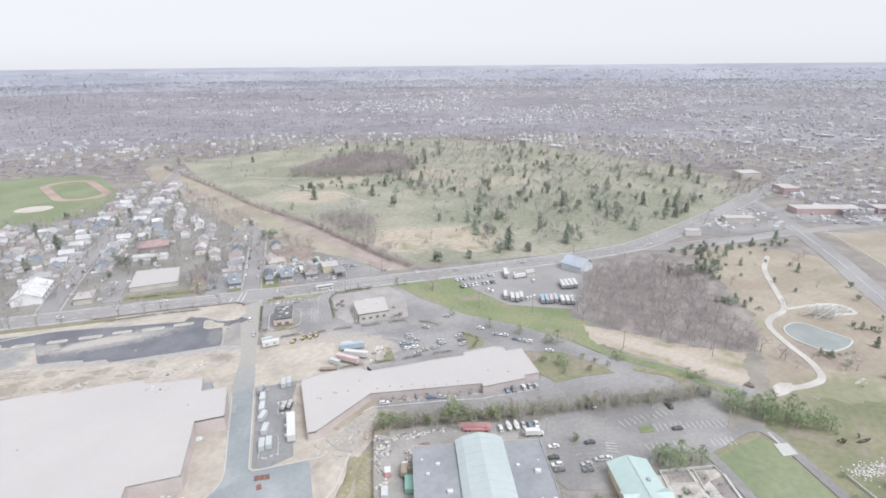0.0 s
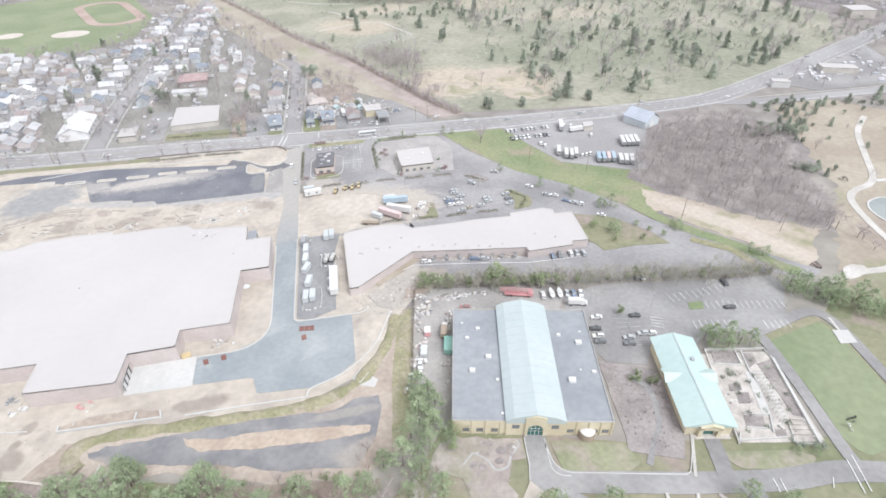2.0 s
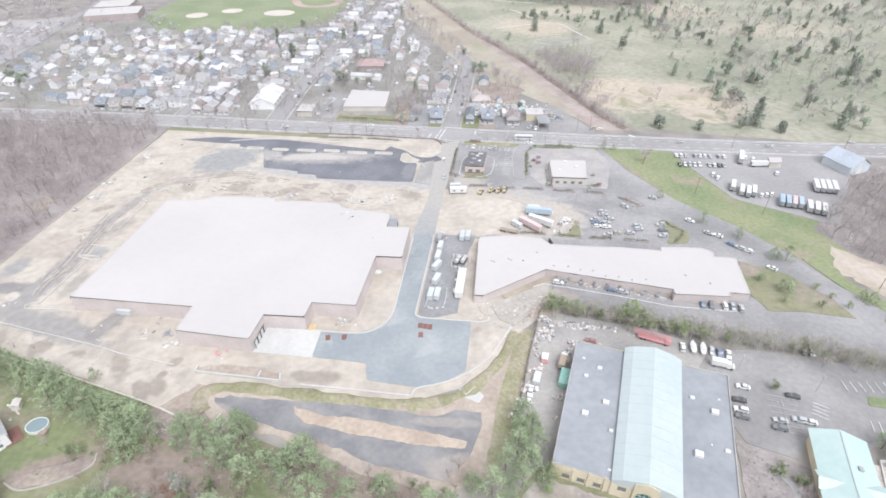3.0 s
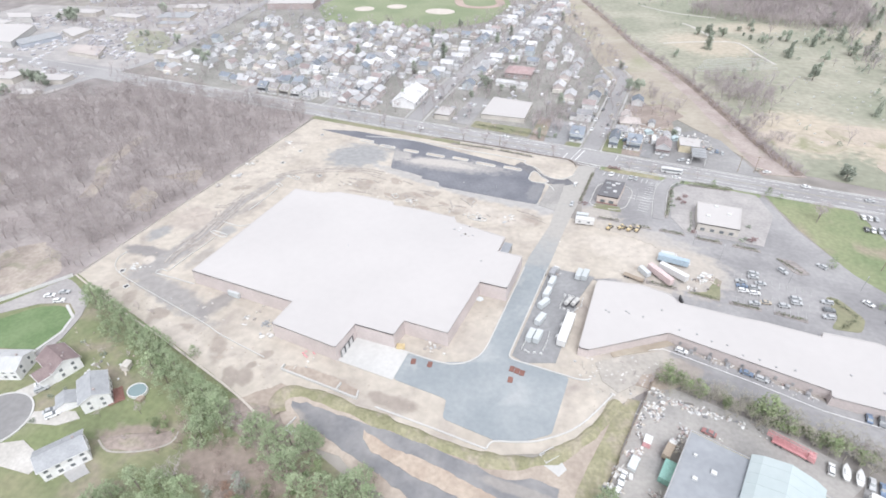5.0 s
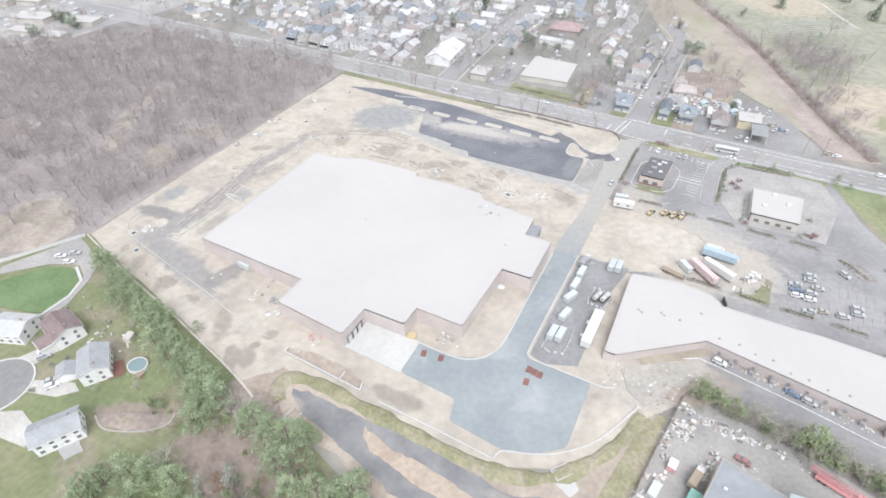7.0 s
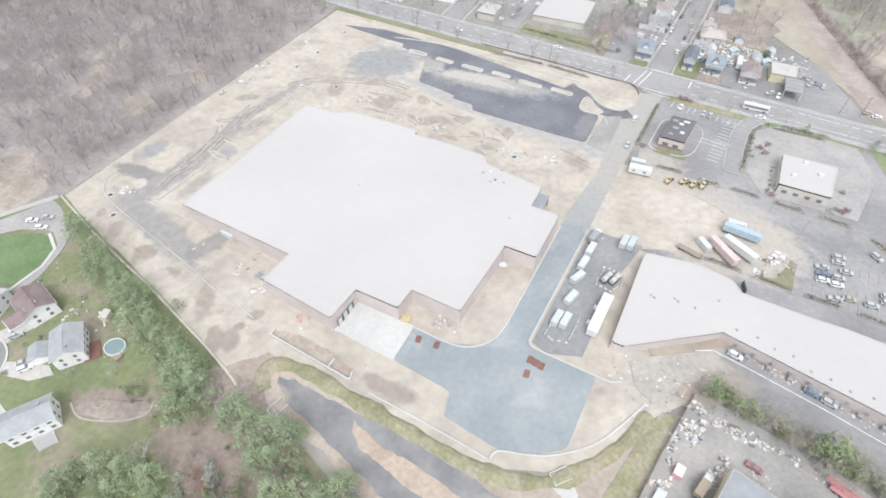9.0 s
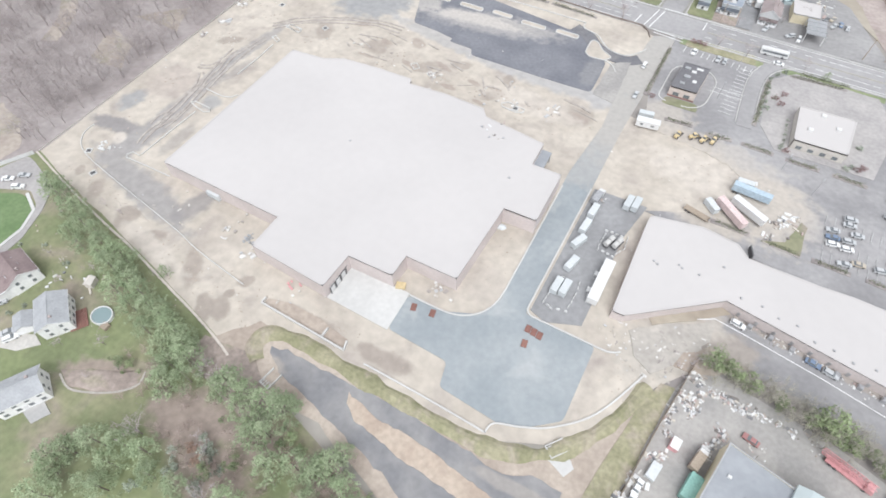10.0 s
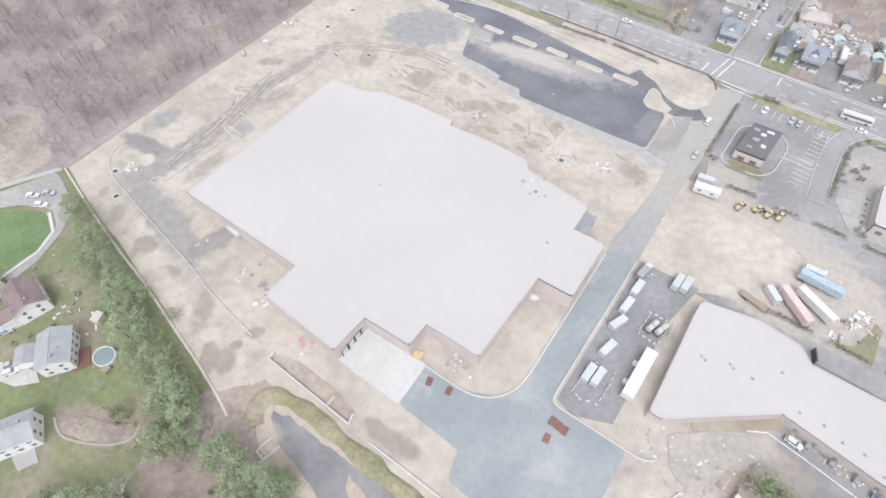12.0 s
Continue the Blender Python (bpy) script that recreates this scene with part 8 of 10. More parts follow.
kerb([(68.2, -68.8), (66.5, -78), (64.8, -83.1)], "pale kerb of the hall drive", False, 0.3), kerb(smooth_line([(74.4, -70.6), (73.2, -78), (72.9, -81), (74.4, -83.6), (77.6, -84.8)], 3), "pale kerb of the hall drive", False, 0.3)
patch("apron_path", [(64.9, -83.2), (67.5, -87.5), (61.2, -92), (57, -98), (53, -97), (57.4, -92), (61.6, -87)], Z3 - 0.012, M["dirt"], "pale pinkish path apron", "path")
for x, y in ((62, -74), (55, -72), (50, -78), (58, -82), (46, -82), (52, -88), (64, -90)):
    copy_scaled(BARES, R.randrange(4), x, y, 0.28)
rubble("stone_blocks", [(51, -70.4, 0.8, 4, 0.3), (46, -77.4, 0.6, 3, 0.35), (58, -67.6, 1.0, 5, 0.25), (65, -71, 0.7, 4, 0.3)], M["concrete"], "pale stone blocks in the front bed", "stones", 31)
patch("hall_lawn", rounded([(76, -71.6), (99, -78), (101, -86), (94, -88), (76, -83)], 2), Z2, M["hall_grass"], "green lawn before the hall", "lawn")
patch("hall_lawn", rounded([(126, -88), (150, -93), (156, -97), (150, -100), (130, -95)], 2), Z2, M["hall_grass"], "green lawn before the garden hall", "lawn")
# drives and paths of the park
patch("forecourt", [(121.3, -80.3), (134.2, -83.2), (133.7, -85), (122.6, -82.3)], Z3 + 0.03, M["terrace"], "pale paved forecourt of the garden hall", "paving")
lay("park_drive", smooth_line([(127.6, -82.8), (126, -89), (123.6, -97)], 5), -2.7, 2.7, Z3 + 0.012, M["asphalt"], "grey asphalt drive to the garden hall", "drive")
lay("park_drive", smooth_line([(173.4, -42), (175, -50), (171.4, -73), (166.4, -96), (165.5, -104)], 5), -2.2, 2.2, Z3 + 0.024, M["asphalt"], "grey asphalt drive beside the lawn", "drive")
lay("park_drive", smooth_line([(175, -45), (188, -42.5), (200, -40), (207, -41), (209.4, -46), (209, -56), (206.6, -70), (203.4, -88), (200, -108)], 5), -2.3, 2.3, Z3 + 0.036, M["asphalt"], "grey asphalt path round the lawn", "path")
lay("park_drive", smooth_line([(128, -100), (129, -108), (127, -118), (122, -128)], 5), -2.8, 2.8, Z3 + 0.048, M["asphalt"], "grey asphalt drive through the park", "drive")
lay("park_drive", smooth_line([(72, -88), (80, -96), (90, -106), (100, -120)], 5), -2.2, 2.2, Z3 + 0.06, M["asphalt"], "grey asphalt path through the park", "path")
for pts in ([(103, -96.5), (100, -108)], [(112, -98.8), (106, -110)], [(118, -100.5), (126, -115)], [(122.5, -80), (114.5, -94)], [(209.6, -44.9), (207.7, -52.1)]):
    lay("footpath", pts, -0.5, 0.5, Z3 + 0.07, M["path_sand"], "narrow pale concrete footpath", "path")
patch("concrete_pad", [(205.1, -51.2), (211.1, -52.8), (209.2, -59.3), (202.5, -58.1)], Z3 + 0.08, M["concrete"], "white concrete pad on the lawn", "slab")
kerb(rounded([(74, -70), (74, -80), (77, -83.5), (113.4, -93), (121.8, -82)], 2)[3:-3], "pale kerb of the park road", False, 0.3)
lines("park_markings", [((137, -100), (136, -104.4)), ((139, -100.6), (138, -104.8)), ((166.7, -99.1), (162.5, -110.6)), ((163.9, -100), (160.2, -110.6)), ((155, -104), (152.5, -107))], 0.26, M["paint"], "white painted lines on the park road", Z3 + 0.2)

# sculptures
M["sculpture_white"] = surf("white_enamelled_steel", (0.76, 0.76, 0.75), (0.82, 0.82, 0.81), rough=0.4, fine=1.0, grain=0.03)
M["bronze"] = surf("dark_bronze", (0.06, 0.06, 0.055), (0.10, 0.095, 0.085), rough=0.5, metal=0.4)


def bent_tube(pts, r, seg=6):
    bm = bmesh.new()
    rows = []
    P = [Vector(p) for p in pts]
    for i, p in enumerate(P):
        d = (P[min(i + 1, len(P) - 1)] - P[max(i - 1, 0)]).normalized()
        u = d.orthogonal().normalized()
        w = d.cross(u)
        rows.append([bm.verts.new(p + (u * math.cos(k * math.tau / seg) + w * math.sin(k * math.tau / seg)) * r) for k in range(seg)])
    for a, b in zip(rows, rows[1:]):
        for k in range(seg):
            bm.faces.new((a[k], a[(k + 1) % seg], b[(k + 1) % seg], b[k]))
    bm.faces.new(rows[0]), bm.faces.new(rows[-1][::-1])
    bmesh.ops.recalc_face_normals(bm, faces=bm.faces[:])
    return bm


def sculpture(x, y, size, mat, label, seed, loops=3):
    """An open figure of bent bars."""
    g = random.Random(seed)
    bm = bmesh.new()
    for k in range(loops):
        cx, cy, a0, r = g.uniform(-0.4, 0.4) * size, g.uniform(-0.4, 0.4) * size, g.uniform(0, 3), size * g.uniform(0.3, 0.5)
        t = bent_tube([(cx + math.cos(a0) * r * math.cos(a * 0.45), cy + math.sin(a0) * r * math.cos(a * 0.45), r * (1 + math.sin(a * 0.45 - 1.2)) * 0.9) for a in range(15)], 0.07 + size * 0.018)
        me = mesh_of(t, "bar", mat)
        bm.from_mesh(me)
        bpy.data.meshes.remove(me)
    return tagged(part("sculpture", bm, mat, m=pose(x, y, 0.02)), label, "sculpture", "sculptures")


for i, (x, y, s, m, l) in enumerate(((332.6, 30.4, 12, "white", "large white abstract sculpture of bent bars"), (339.4, 26, 12, "white", "large white abstract sculpture of bent bars"), (283.1, -32.3, 6, "white", "white arched sculpture on the lawn"), (339.1, 30.1, 11, "white", "large white abstract sculpture of bent bars"), (178, -88, 3, "bronze", "dark bent metal sculpture on the lawn"),
                                     (175, -90.5, 3, "white", "pale ring sculpture on the lawn"), (197, -86.5, 2.6, "bronze", "dark abstract metal sculpture on the lawn"), (233, -60, 5, "bronze", "tall dark metal sculpture of rings"), (240, -62, 5, "bronze", "tall dark metal sculpture of rings"), (310, 50, 4, "bronze", "dark arched metal sculpture by the path"), (252, -34, 2, "white", "small pale sculpture on the grass"), (187, -96, 2, "bronze", "small dark sculpture on the lawn"))):
    sculpture(x, y, s, M["sculpture_white" if m == "white" else m], l, 40 + i, 7 if s > 8 else 3 if s > 2.5 else 2)
pond = rounded([(302.4, 26.6), (313.4, 29.5), (319.5, 25.4), (321.7, 13.5), (326.8, 1.3), (315.9, -3.7), (301.6, -4.8), (297.7, 1.5), (295.1, 10.9), (296.7, 20)], 4)
patch("pond", pond, Z2 + 0.02, M["water"], "grey-green pond with a pale stone edge", "pond")
kerb(pond, "pale stone edge of the pond", True, 1.0, 0.1)
loop = smooth_line([(327.3, 44.8), (348.7, 43.1), (361.8, 40.2), (365.2, 32), (362, 25.6), (353.5, 27), (346.4, 28.7), (341.5, 33.8), (344.3, 37.8), (351.3, 39.5)], 4)
lay("footpath", loop, -1.3, 1.3, Z3 + 0.02, M["concrete"], "pale gravel loop path", "path")
patch("path_end", rounded([(241.7, -18.9), (247.9, -17.3), (253.5, -20.1), (249.9, -24.3), (242.4, -26.4), (235.7, -26.3)], 2), Z3 + 0.03, M["path_sand"], "pale gravel forecourt at the path's end", "path")
for x, y, s in ((303, -8, 0.6), (307, -8.6, 0.6), (312, -9, 0.7), (340, 10, 0.6), (347, 8, 0.6)):
    copy_scaled(SHRUBS, R.randrange(2), x, y, s)
g = random.Random(77)
for _ in range(50):
    x, y = g.uniform(270, 430), g.uniform(-50, 165)
    if inside(x, y, [(270, 0), (305, 45), (335, 110), (356, 156), (400, 162), (436, 110), (388, 26), (330, -56), (290, -45)]) and not inside(x, y, pond) and abs(x - 342) + abs(y - 64) > 16:
        copy_scaled(YEWS if g.random() < 0.45 else BARES, g.randrange(4), x, y, g.uniform(0.3, 0.6))
for k in range(16):
    copy_scaled(YEWS, k % 5, 352 + g.uniform(-22, 30), 160 + g.uniform(-14, 6), 0.55)
# hedge of pines between car park and lawn, and lines of small trees along the lane
for x, y in ((207, -25), (212, -28), (216, -32), (220, -36), (225, -40), (230, -43), (233, -49), (228, -47), (218, -40), (236, -53), (210, -31), (215, -37), (222, -33), (224, -46), (231, -38), (238, -47), (206, -29), (213, -24), (219, -30)):
    copy_scaled(PINES, R.randrange(5), x, y, 0.8)
for x, y in ((160, -47), (156, -44), (164, -49), (152, -44), (168, -50), (158, -50), (162, -45), (154, -48)):
    copy_scaled(PINES, R.randrange(5), x, y, 0.68)
for k in range(46):
    t = k / 45
    x, y = 50 + 156 * t, 14 - 28 * t + R.uniform(-2.6, 2.6)
    copy_scaled(BUDS if k % 2 == 0 or k in (1, 13, 15) else BARES, k % 3, x + R.uniform(-1.5, 1.5), y, 0.68)
spread_copies(FINE_CLOUDS, [(50 + 158 * k / 239 + R.uniform(-2, 2), 14 - 28.5 * k / 239 + R.gauss(0, 2.4), 0, R.uniform(0.35, 0.75)) for k in range(240)], "lane_thicket", M["lane_twig"], "leafless thicket along the service lane", "thicket", 23)
for x, y, s in ((52, 13, 1.3), (55, 14, 1.0), (60, 12.4, 1.1), (63, 11.6, 1.1), (72, 9.4, 1.0), (80, 9, 1.3), (83, 8, 1.5), (86, 7, 1.4), (90, 5.4, 1.2), (98, 3.4, 1.0), (103, 2.6, 1.1), (110, 1.4, 0.9), (146, -2, 0.8), (150, -3, 0.7), (176, -8, 0.7), (127.5, -22, 0.6), (206, -14, 0.6), (200, -12, 0.6), (122, -58, 0.6), (46, -62, 0.9), (48, -60, 0.8)):
    copy_scaled(BUDS, R.randrange(3), x, y, s)
for x, y, s in ((49.6, -61, 0.62), (44.8, -67, 0.5)):
    copy_scaled(BUDS, 2, x, y, s * 1.5)
for x, y, s in ((84.8, -97.2, 0.95), (68, -95, 0.9), (124, -104.5, 0.7), (135, -109, 0.75), (151, -94, 0.3), (156.5, -95.6, 0.3), (167, -116, 0.55), (214, -74.5, 0.3), (207.5, -84, 0.3), (194, -103, 0.6), (143, -112, 0.35), (200, -108, 0.6), (210, -112, 0.6), (186, -118, 0.6)):
    copy_scaled(PINES, R.randrange(5), x, y, s)

# ---------------------------------------------------------------- storage yard beside the hall
rubble("yard_goods", [(49, 0.5, 1.6, 40, 0.45), (49.5, 8, 1.3, 22, 0.45), (44, -21, 1.2, 26, 0.4), (40, -29, 1.3, 26, 0.5), (37.6, -34.3, 1.0, 22, 0.55), (36, -39, 1.0, 18, 0.5), (58.3, -5, 0.8, 22, 0.4), (56.2, -13, 0.8, 18, 0.4), (51.5, -32, 0.7, 16, 0.35), (46.4, 0.5, 0.8, 40, 0.36), (48.6, -1.4, 0.8, 40, 0.36), (50, -3.4, 0.8, 30, 0.34), (45, -4.6, 0.7, 30, 0.34), (44.2, -8, 0.7, 22, 0.34), (51.4, 4, 0.8, 26, 0.32), (54, 5.6, 0.8, 26, 0.32), (57, 6, 0.8, 34, 0.34), (60, 5.4, 0.8, 30, 0.34), (63, 5, 0.8, 30, 0.34), (66, 4.8, 0.7, 26, 0.32), (69, 4.6, 0.7, 22, 0.32), (72.6, 4.5, 0.7, 20, 0.3), (76, 4, 0.7, 18, 0.3), (59.4, -5.6, 0.8, 30, 0.36), (57.6, -8, 0.7, 30, 0.36), (56, -11, 0.8, 30, 0.36), (55, -13.6, 0.7, 24, 0.34), (45.4, -12, 0.8, 24, 0.34), (45.6, -18, 0.7, 26, 0.34), (43, -20.6, 0.7, 22, 0.34), (41.8, -29, 0.6, 18, 0.32), (41, -34, 0.6, 18, 0.32), (68, -7, 1.6, 16, 0.26), (50, -32, 0.5, 10, 0.32), (49, -40, 0.5, 10, 0.32), (82, 2.4, 1.4, 12, 0.28)], M["bits"], "dense piles of stone, pallets and metal stock in the yard", "stock", 33)
c1 = thing("storage_container", "faded red storage container in the yard", "container", pose(47.4, -14.6, Z3, 0, 0, 80))
part("shell", ribbed_box(3.4, 2.4, 2.4, 9), M["red"], c1)
part("roof", boxes((-1.72, -1.22, 2.4, 1.72, 1.22, 2.46)), M["white"], c1)
c2 = thing("storage_container", "teal-green storage container beside the hall", "container", pose(53.8, -23.8, Z3, 0, 0, 76))
M["teal"] = surf("teal_container_paint", (0.22, 0.42, 0.37), (0.28, 0.48, 0.43), rough=0.5, fine=1.5)
part("shell", ribbed_box(7.5, 3.6, 2.6, 18), M["teal"], c2)
part("door", boxes((-3.82, -1.6, 0.2, -3.76, 1.6, 2.4)), M["teal"], c2)
c3 = thing("storage_container", "pale blue-green covered bin in the yard", "container", pose(44, -24, Z3, 0, 0, 76))
part("shell", ribbed_box(5, 2.6, 1.6, 12), M["container"], c3)
truck_cab(M["white"], pose(54, -15.6, Z3, 0, 0, 72), M["wood"], "white and brown")
cars_at([(66, -3.6)], -16)
pale_cars_at([(41.4, -29.6), (40.6, -34)], 76)
rig = thing("crane_truck", "red crane truck with a long lattice boom", "crane truck", pose(90.6, -1.2, Z3, 0, 0, -19))
part("chassis", boxes((-6, -1.2, 0.7, 5, 1.2, 1.3)), M["red"], rig)
part("cab", side_prism(bmesh.new(), [(4.0, 0.7), (4.0, 2.7), (5.8, 2.6), (6.2, 1.6), (6.2, 0.7)], -1.2, 1.2, 0.1), M["red"], rig)
bm = bmesh.new()
for y in (-0.7, 0.7):
    for z in (2.4, 3.4):
        box(bm, -8, y - 0.1, z, 6, y + 0.1, z + 0.16)
for k in range(14):
    x = -8 + k
    box(bm, x, -0.7, 2.45, x + 0.12, 0.7, 2.55), box(bm, x, -0.75, 2.4, x + 0.12, -0.62, 3.5), box(bm, x, 0.62, 2.4, x + 0.12, 0.75, 3.5)
part("boom", bm, M["red"], rig)
for x in (-4.6, -3.2, 4.4):
    for y in (-1.05, 1.05):
        part("wheel", BIG_WHEEL, None, rig, m=pose(x, y, 0.52))


def boat(at):
    b = thing("boat", "white sailing boat hull stored on stands", "boat", at, "boats")
    bm = bmesh.new()
    rows = []
    for x, w, d in ((-3.2, 0.7, 0.6), (-1.5, 1.1, 0.9), (0.5, 1.15, 1.0), (2.2, 0.75, 0.7), (3.5, 0.06, 0.2)):
        rows.append([bm.verts.new((x, s * w * k, 1.5 - d * (1 - k) * 1.0)) for s, k in ((-1, 1), (-1, 0.6), (1, 0.0), (1, 0.6), (1, 1))])
    for a, c in zip(rows, rows[1:]):
        for i in range(4):
            bm.faces.new((a[i], c[i], c[i + 1], a[i + 1]))
        bm.faces.new((a[4], c[4], c[0], a[0]))
    bm.faces.new(rows[0]), bm.faces.new(rows[-1][::-1])
    bmesh.ops.recalc_face_normals(bm, faces=bm.faces[:])
    part("hull", bm, M["white"], b)
    part("stand", boxes((-1.6, -0.8, 0, -1.4, 0.8, 0.75), (1.2, -0.6, 0, 1.4, 0.6, 0.85)), M["steel"], b)
    part("cabin", boxes((-1.2, -0.6, 1.5, 0.8, 0.6, 1.9)), M["white"], b)
    return b


boat(pose(104.6, -4.4, Z3, 0, 0, 80)), boat(pose(108.1, -5, Z3, 0, 0, 76))
cars_at([(100.8, -4.4), (111.3, -5.6), (114, -6.5), (117, -7)], 78)
pale_cars_at([(116.9, -22.2), (112.6, -32.4), (124.1, -35.9), (130.6, -35.2), (133.6, -35.8)], 170)
for k, x, y in ((3, 113.5, -28.2), (2, 112.1, -35.2), (3, 132.7, -25.1), (2, 122.8, -38.9), (3, 174, -30)):
    CARS.put(k, pose(x, y, NZ, 0, 0, 168))
lines("parking_lines", stalls((128.6, -25.5), (125.6, -40), 6, 4.8) + stalls((128.6, -25.5), (125.6, -40), 6, -4.8) + [((128.6, -25.5), (125.6, -40))], 0.16, M["faded_paint"], "faded white parking bay lines between the halls")
van = truck_cab(M["white"], pose(112.6, -12.6, Z3, 0, 0, -14), M["white"])
cars_at([(146, -2.6), (148.8, -3), (182, -15.4)], 80)

# ---------------------------------------------------------------- trees round the basin and hall
PT = [(-181, -26), (-176, -28.5), (-170, -28.5), (-165, -32), (-160, -31.5), (-158, -39), (-153, -35), (-148, -35), (-150, -41), (-143, -37.5), (-140.6, -41), (-135, -38.5), (-131, -43.5), (-132, -38.5), (-126, -43), (-121, -44.5), (-124, -49), (-115, -46.5), (-116, -51), (-109, -49), (-104, -49.5), (-106, -55), (-99.5, -51), (-98, -57), (-94, -52), (-90, -54), (-92, -60), (-86, -57), (-84, -61), (-88, -65), (-71.6, -57), (-66, -56.4), (-53, -55.4), (-58, -62.6),
      (-98, -97), (-97.7, -91), (-88, -95), (-92.6, -86), (-85.4, -88.5), (-86.5, -83.4), (-79.5, -82), (-94.6, -102), (-82.8, -94), (-101, -94), (-74, -86), (-67, -85), (-56, -66), (-53.4, -56.4), (-64.5, -61.5), (-72.8, -59), (-35, -66.3), (-32.3, -62), (-26.7, -65.5), (-41, -67), (-47, -70.7), (-52, -82), (-34, -72), (-22, -68), (-26, -74), (-14, -74), (-4, -72), (0, -78), (10, -76), (-60, -92), (-40, -84), (-18, -82)]
for i, (x, y) in enumerate(PT):
    copy_scaled(PINES, i, x, y, R.uniform(0.75, 0.98) if y < -60 and x > -72 else R.uniform(0.76, 1.04))
for x, y, s in ((38, -42, 0.8), (41, -46, 0.9), (37, -49, 0.95), (42, -52, 0.9), (36, -55, 0.95), (40, -59, 0.95), (32, -62, 0.9), (37, -66, 0.9), (28, -69, 0.9), (33, -73, 0.9), (44, -64, 0.6), (22, -68, 0.8), (16, -76, 0.8), (28, -80, 0.8), (38, -80, 0.7)):
    copy_scaled(PINES, R.randrange(5), x, y, s)
for x, y, s in ((-85.8, -79, 1.0), (-83, -54.6, 0.45), (-82, -58, 0.45), (-78, -56, 0.5), (-76, -54, 0.5), (-106, -68, 0.3), (-112, -74, 0.3), (-58, -84, 0.7), (-66, -74, 0.5), (-70, -72, 0.5), (20, -80, 0.6), (10, -84, 0.6), (-30, -62, 0.5), (-10, -66, 0.5), (-150, -24, 0.3), (-120, -38, 0.35), (-176, -12, 0.25), (30, -84, 0.7), (48, -96, 0.6), (0, -66, 0.5)):
    copy_scaled(BARES, R.randrange(4), x, y, s)
for x, y, s in ((-57, -74, 1.0), (-43.2, -63, 0.7), (-49, -64, 0.6), (-62, -79, 0.7), (-100, -66, 0.3), (-104, -68, 0.35), (-64, -78, 0.6), (-30, -66, 0.6), (8, -70, 0.6), (-8, -70, 0.6)):
    copy_scaled(BUDS, R.randrange(3), x, y, s)
M["russet"] = surf("russet_brown_leaves", (0.36, 0.25, 0.195), (0.44, 0.32, 0.25), big=0.3, fine=1.5, grain=0.2)
russet = tree_thing("russet_shrub", "rounded shrub with russet brown leaves", leafy(98, 3.2, 2.0, 420, M["russet"], 0.3, 0.0), 1.3, 0.07, 6, "shrubs")
russet.matrix_basis = pose(-70.4, -75.6, 0)
copy_thing(russet, pose(-66.8, -77.6, 0, 0, 0, 70)), copy_thing(russet, pose(-44.6, -65.6, 0, 0, 0, 150))
for x, y, q in ((-67, -73, 1.6), (-64, -75.6, 1.4), (-74.4, -79, 1.4), (-62, -83, 1.5), (-72, -82, 1.3), (-78, -90, 1.4), (-60, -77, 1.2)):
    copy_scaled(SHRUBS, R.randrange(2), x, y, q)
M["blossom"] = surf("pale_pink_blossom", (0.52, 0.42, 0.44), (0.62, 0.52, 0.54), big=0.4, fine=2)
bl = tree_thing("blossom_tree", "small tree in pale pink blossom", leafy(99, 4, 2.2, 500, M["blossom"], 0.3, 0.15), 2.4, 0.1, 4, "budding trees")
bl.matrix_basis = pose(22, -86, 0)

# ---------------------------------------------------------------- gardens and houses at the turning circle
circle = [(-161 + 11.5 * math.cos(a * math.tau / 28), -84 + 11.5 * math.sin(a * math.tau / 28)) for a in range(28)]
patch("turning_circle", circle, Z3, M["asphalt"], "grey asphalt turning circle", "road")
kerb(circle, "pale kerb round the turning circle", True, 0.6)
lay("street", [(-168, -88), (-200, -110), (-240, -140)], -4.5, 4.5, Z3 - 0.012, M["asphalt"], "grey asphalt side street", "road")
patch("green_lawn", rounded([(-201, -38), (-191, -33), (-181, -37), (-177, -45), (-178, -56), (-200, -62), (-214, -56)], 4), Z2, M["lawn"], "bright green mown lawn", "lawn")
patch("drive", rounded([(-206, -19), (-201, -20), (-184, -26), (-178, -36), (-174, -48), (-174, -58), (-177, -58), (-177, -44), (-182, -35), (-190, -31), (-202, -36), (-216, -50), (-219, -46)], 1.5), Z2 + 0.012, M["paved"], "pale grey driveway round a lawn", "drive")
kerb([(-178, -58), (-177.5, -45), (-181, -37), (-190, -32.6)], "pale garden path edge", False, 1.2, 0.05)
fence([(-205, -17), (-219, -40), (-236, -64)], 1.9, M["white"], "white panel garden fence", 5)
for pts in ([(-152, -77), (-146, -74), (-138, -71.5), (-134, -73), (-139, -78), (-150, -81)], [(-151, -90), (-144, -86), (-130, -89), (-131, -94), (-148, -96)], [(-166, -73), (-160, -62), (-156, -64), (-158, -73)]):
    patch("drive", pts, Z2 + 0.03, M["path_sand"], "pale concrete driveway", "drive")


M["roof_wine"] = surf("dark_red_brown_shingles", (0.215, 0.165, 0.165), (0.265, 0.21, 0.205), big=0.3, fine=1.5, grain=0.08)
M["roof_pale"] = surf("pale_house_shingles", (0.47, 0.475, 0.48), (0.52, 0.525, 0.53), big=0.3, fine=1.5, grain=0.06)


